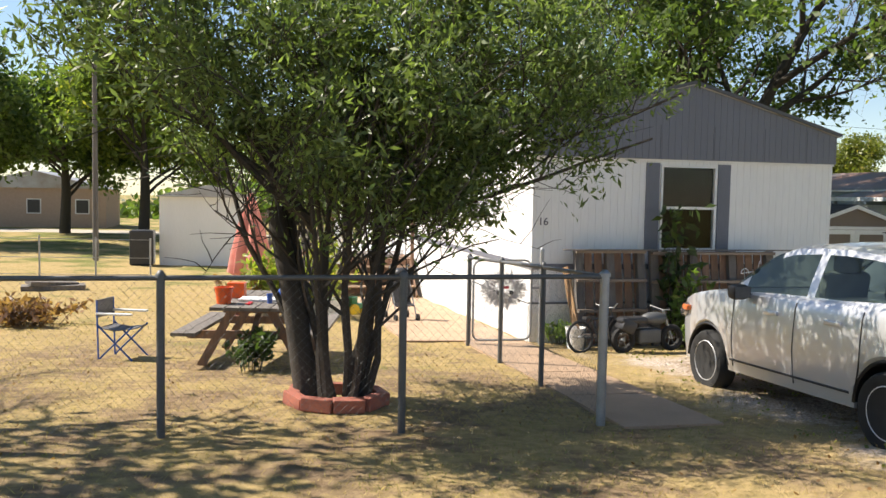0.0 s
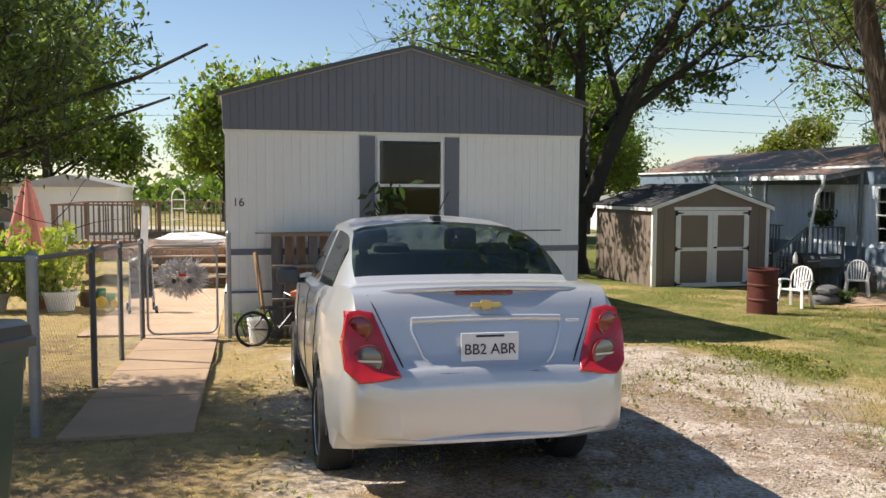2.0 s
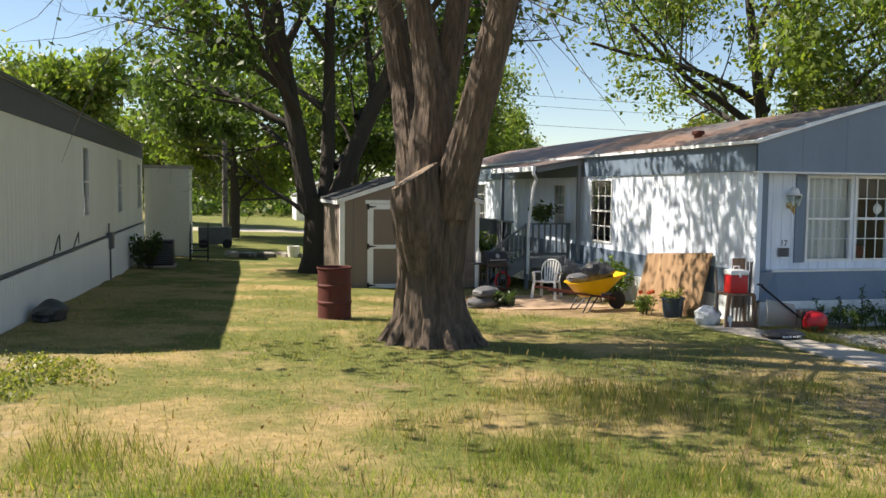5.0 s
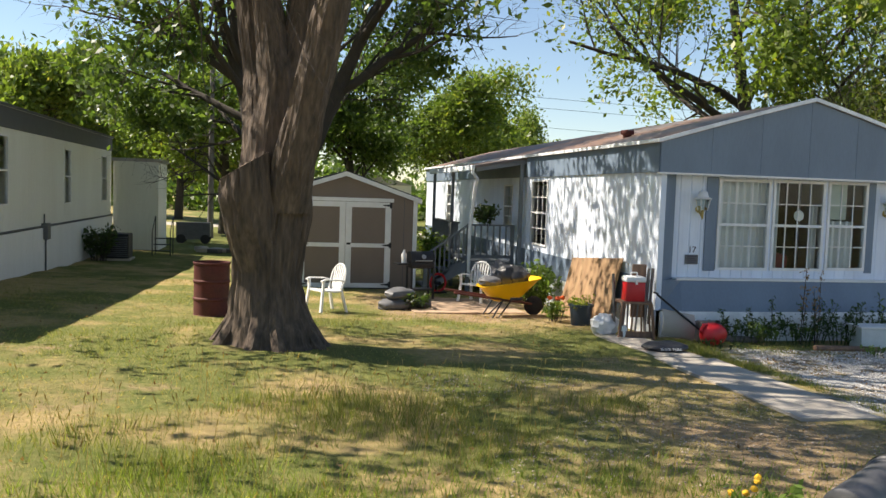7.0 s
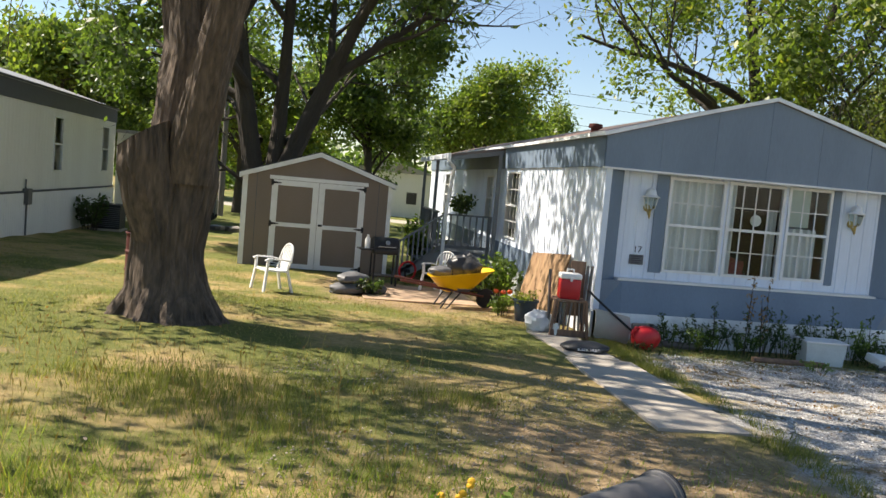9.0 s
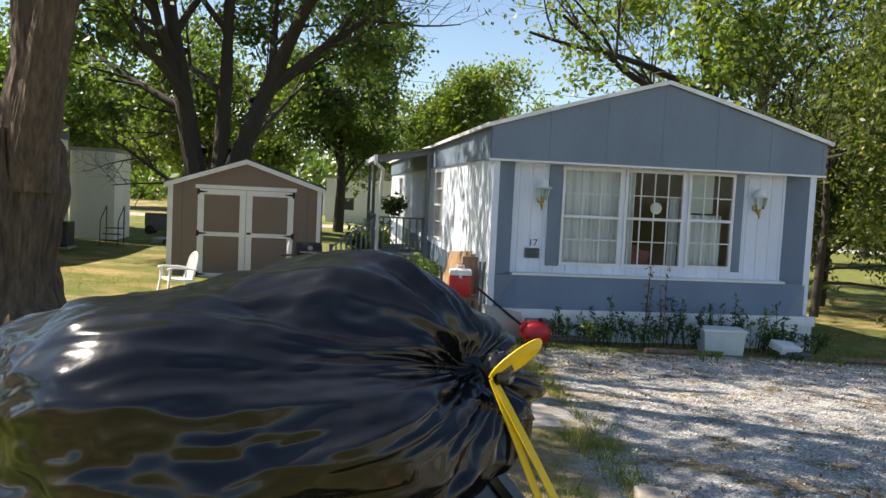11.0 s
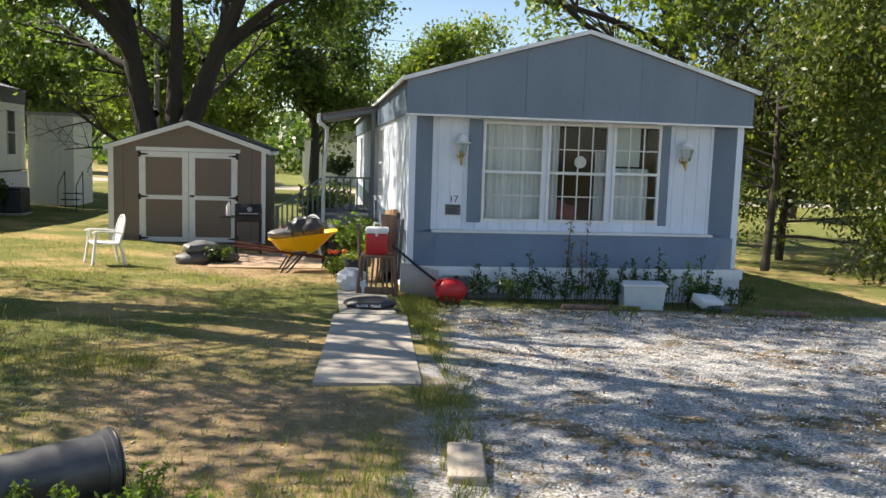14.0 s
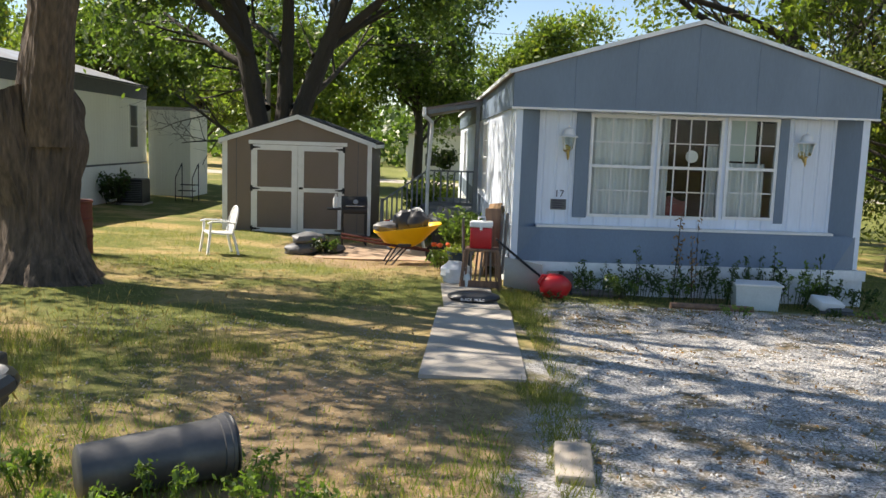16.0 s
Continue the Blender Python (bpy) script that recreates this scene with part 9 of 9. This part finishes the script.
def blades(name, label, n, box, low, high, width, material, seed, want, tall=0.0, lean=0.5):
    rng = np.random.default_rng(seed)
    p = np.stack([rng.uniform(box[0], box[1], n), box[2] + (box[3] - box[2]) * rng.uniform(0, 1, n) ** 1.35], 1)
    d1 = (p[:, 0] > 5.2 + rng.normal(size=n) * 0.5) & (p[:, 0] < 10.2 + rng.normal(size=n) * 0.6) & (p[:, 1] < 10.6 + rng.normal(size=n) * 0.4)
    d2 = (p[:, 0] > 20.6 + 0.13 * p[:, 1] + rng.normal(size=n) * 0.18) & (p[:, 1] < 11.6 + rng.normal(size=n) * 0.3)
    f = field(p)
    bare = (p[:, 0] > 19.0) & (p[:, 0] < 20.7) & (p[:, 1] > 5.2) & (p[:, 1] < 7.6)
    keep = clear_of_things(p[:, 0], p[:, 1]) & want(p, f, rng)
    keep &= ~d2 | (rng.uniform(size=n) < 0.10 * (f > 0.35))
    keep &= ~d1 | (rng.uniform(size=n) < 0.45 * (f > 0.0) + 0.1)
    keep &= ~bare | (rng.uniform(size=n) < 0.35)
    p, f = p[keep], f[keep]
    n = len(p)
    z = np.array([ground_z(x, y) + 0.035 * noise.noise((x * 0.9, y * 0.9, 0)) + 0.015 * noise.noise((x * 3, y * 3, 5)) for x, y in p.tolist()])
    h = rng.uniform(low, high, n) * (1 + tall * np.clip(f, 0, 1))
    a = rng.uniform(0, 2 * np.pi, n)
    w = width * rng.uniform(0.6, 1.4, n)
    base = np.stack([p[:, 0], p[:, 1], z - 0.008], 1)
    side = np.stack([np.cos(a), np.sin(a), np.zeros(n)], 1) * w[:, None]
    b = rng.uniform(0, 2 * np.pi, n)
    tip = base + np.stack([np.cos(b) * h * lean, np.sin(b) * h * lean, h], 1) * np.array([1, 1, 1])
    v = np.stack([base - side, base + side, tip], 1).reshape(-1, 3)
    ob = tagged(new(name, big_mesh(name, v, np.arange(n * 3).reshape(n, 3))), label, "grass", kind="stuff")
    ob.data.materials.append(material)


GRASS_GREEN = leaf_mat("grass_green", (0.25, 0.24, 0.065), (0.10, 0.13, 0.03), (0.42, 0.36, 0.14))
GRASS_STRAW = leaf_mat("grass_straw", (0.52, 0.40, 0.19), (0.30, 0.21, 0.09), (0.22, 0.22, 0.06))
blades("dry_grass", "short dry straw-coloured grass", 150000, (-6, 30, 2.6, 22), 0.02, 0.06, 0.0035, GRASS_STRAW, 301, lambda p, f, r: r.uniform(size=len(p)) < 0.75 - 0.3 * np.clip(f, 0, 1), lean=0.9)
blades("green_grass", "patchy green grass on the lawn", 170000, (8, 30, 2.6, 22), 0.03, 0.07, 0.0035, GRASS_GREEN, 302, lambda p, f, r: r.uniform(size=len(p)) < 0.35 + 0.6 * np.clip(f, -0.4, 1), tall=1.0, lean=0.6)
blades("green_grass", "thin green grass in the fenced yard", 40000, (-6, 9, 3, 16), 0.02, 0.05, 0.0035, GRASS_GREEN, 303, lambda p, f, r: f > 0.15 + 0.3 * r.uniform(size=len(p)), lean=0.6)
blades("tall_grass", "tall green grass going to seed", 44000, (11.5, 19.5, 3.4, 8.2), 0.06, 0.14, 0.003, GRASS_GREEN, 304, lambda p, f, r: f > 0.0 + 0.5 * r.uniform(size=len(p)), tall=0.7, lean=0.35)
GRASS_LUSH = leaf_mat("grass_lush", (0.27, 0.31, 0.07), (0.13, 0.18, 0.04), (0.5, 0.4, 0.13))
blades("front_grass", "thick green grass at the roadside", 170000, (8.5, 21.0, 1.4, 6.4), 0.035, 0.11, 0.004, GRASS_LUSH, 305, lambda p, f, r: r.uniform(size=len(p)) < (0.75 + 0.4 * f) * np.clip((p[:, 0] - 8.5) / 3.0, 0, 1) * np.clip((6.4 - p[:, 1]) / 1.8, 0, 1) * np.clip((p[:, 1] - 1.4) / 1.2, 0, 1), tall=0.6, lean=0.45)

blades("edge_grass", "dark green grass between path and gravel", 26000, (21.2, 22.3, 4.2, 12.6), 0.04, 0.11, 0.004, GRASS_GREEN, 306, lambda p, f, r: (np.abs(p[:, 0] - 21.52 - 0.04 * (p[:, 1] - 8)) < 0.10 + 0.24 * r.uniform(size=len(p)) * (1 + f)), lean=0.5)


def creeping_weeds():
    """Broad-leaved green weeds along the east side of the car's drive and in its middle."""
    rng = np.random.default_rng(308)
    n = 5200
    y = rng.uniform(2.8, 11.4, n)
    x = np.where(rng.uniform(size=n) < 0.75, 10.7 + 0.03 * y + rng.normal(size=n) * 0.30, rng.uniform(4.6, 10.2, n))
    k = (field(np.stack([x * 1.6, y * 1.6], 1)) > 0.05) & clear_of_things(x, y)
    x, y = x[k], y[k]
    z = np.array([ground_z(a, b) + 0.035 for a, b in zip(x.tolist(), y.tolist())])
    v, f = leaf_cloud(np.stack([x, y, z], 1), np.full(len(x), 0.02), 2, 0.020, rng, 0.0, 1.5)
    ob = tagged(new("creeping_weeds", big_mesh("creeping_weeds", v, f)), "low broad-leaved green weeds by the drive", "weeds", kind="stuff")
    ob.data.materials.append(GRASS_GREEN)


creeping_weeds()


def seed_heads():
    rng = np.random.default_rng(310)
    n = 420
    x, y = rng.uniform(11.5, 19, n), rng.uniform(4.2, 9.0, n)
    keep = field(np.stack([x, y], 1)) > -0.1
    s = Shape()
    for q, r in zip(x[keep].tolist(), y[keep].tolist()):
        g = ground_z(q, r)
        h = rng.uniform(0.18, 0.36)
        dx, dy = rng.uniform(-0.06, 0.06), rng.uniform(-0.06, 0.06)
        s.tube([(q, r, g - 0.02), (q + dx, r + dy, g + h)], [0.0022, 0.0012], 3, caps=False)
        s.tube([(q + dx, r + dy, g + h - 0.01), (q + dx * 1.2, r + dy * 1.2, g + h + 0.02), (q + dx * 1.4, r + dy * 1.4, g + h + 0.05)], [0.003, 0.006, 0.001], 4, caps=False)
    solo("seed_heads", s, GRASS_STRAW, "pale nodding seed heads above the grass", "grass", kind="stuff")


seed_heads()


def stones(name, label, n, box, size, material, seed, skew=0.0, patch=-2.0):
    rng = np.random.default_rng(seed)
    p = np.stack([rng.uniform(box[0], box[1], n), rng.uniform(box[2], box[3], n)], 1)
    p[:, 0] += skew * p[:, 1]
    p = p[(field(p * 1.7 + 9) > patch) & ~((p[:, 0] > 20.4) & (p[:, 0] < 21.5) & (p[:, 1] > 7.3) & (p[:, 1] < 13.3))]
    n = len(p)
    z = np.array([ground_z(x, y) + 0.035 * noise.noise((x * 0.9, y * 0.9, 0)) + 0.015 * noise.noise((x * 3, y * 3, 5)) for x, y in p.tolist()])
    oct_v = np.array([(1, 0, 0), (0, 1, 0), (-1, 0, 0), (0, -1, 0), (0, 0, 0.7), (0, 0, -0.7)])
    oct_f = np.array([(0, 1, 4), (1, 2, 4), (2, 3, 4), (3, 0, 4), (1, 0, 5), (2, 1, 5), (3, 2, 5), (0, 3, 5)])
    v = oct_v[None] * (1 + 0.35 * rng.normal(size=(n, 6, 1))) * size * rng.uniform(0.45, 1.5, size=(n, 1, 1))
    a = rng.uniform(0, 6.28, n)
    x = v[:, :, 0] * np.cos(a)[:, None] - v[:, :, 1] * np.sin(a)[:, None]
    y = v[:, :, 0] * np.sin(a)[:, None] + v[:, :, 1] * np.cos(a)[:, None]
    v = np.stack([x + p[:, 0:1], y + p[:, 1:2], v[:, :, 2] + z[:, None] + 0.003], 2)
    f = (oct_f[None] + (np.arange(n) * 6)[:, None, None]).reshape(-1, 3)
    ob = tagged(new(name, big_mesh(name, v.reshape(-1, 3), f)), label, "gravel", kind="stuff")
    ob.data.materials.append(material)


PALE_STONE = mat("pale_gravel", (0.54, 0.525, 0.50), 0.9, vary=0.2, scale=20, grain=90, spread=0.55)
TAN_STONE = mat("tan_gravel", (0.42, 0.35, 0.28), 0.9, vary=0.2, scale=20, grain=90, spread=0.35)
stones("gravel", "pale crushed limestone on the drive", 26000, (20.75, 29.0, 2.5, 11.9), 0.011, PALE_STONE, 321, 0.13, -0.6)
stones("gravel", "tan crushed stone on the car's drive", 11000, (5.0, 10.4, 2.5, 10.8), 0.011, TAN_STONE, 322, 0.02, -0.2)
stones("gravel", "scattered grit on the bare soil", 4000, (17.0, 20.6, 4.5, 9.5), 0.009, TAN_STONE, 323, 0.0, -0.3)


def fallen_leaves():
    rng = np.random.default_rng(330)
    n = 3500
    x, y = rng.uniform(-4, 28, n), rng.uniform(2.6, 17, n)
    k = clear_of_things(x, y)
    x, y = x[k], y[k]
    z = np.array([ground_z(a, b) + 0.025 for a, b in zip(x.tolist(), y.tolist())])
    # thicker in drifts on the gravel
    m = 3600
    dx, dy = rng.uniform(21.0, 28.5, m), rng.uniform(3.0, 12.0, m)
    k = (field(np.stack([dx * 2.2, dy * 2.2], 1)) > 0.12) & (dx > 21.2 + 0.13 * (dy - 4))
    x, y = np.concatenate([x, dx[k]]), np.concatenate([y, dy[k]])
    z = np.concatenate([z, np.array([ground_z(a, b) + 0.02 for a, b in zip(dx[k].tolist(), dy[k].tolist())])])
    v, f = leaf_cloud(np.stack([x, y, z], 1), np.full(len(x), 0.008), 1, 0.018, rng, 0.0, 1.8)
    ob = tagged(new("leaf_litter", big_mesh("leaf_litter", v, f)), "dry brown leaves scattered on the ground", "leaves", kind="stuff")
    ob.data.materials.append(DRY)


fallen_leaves()
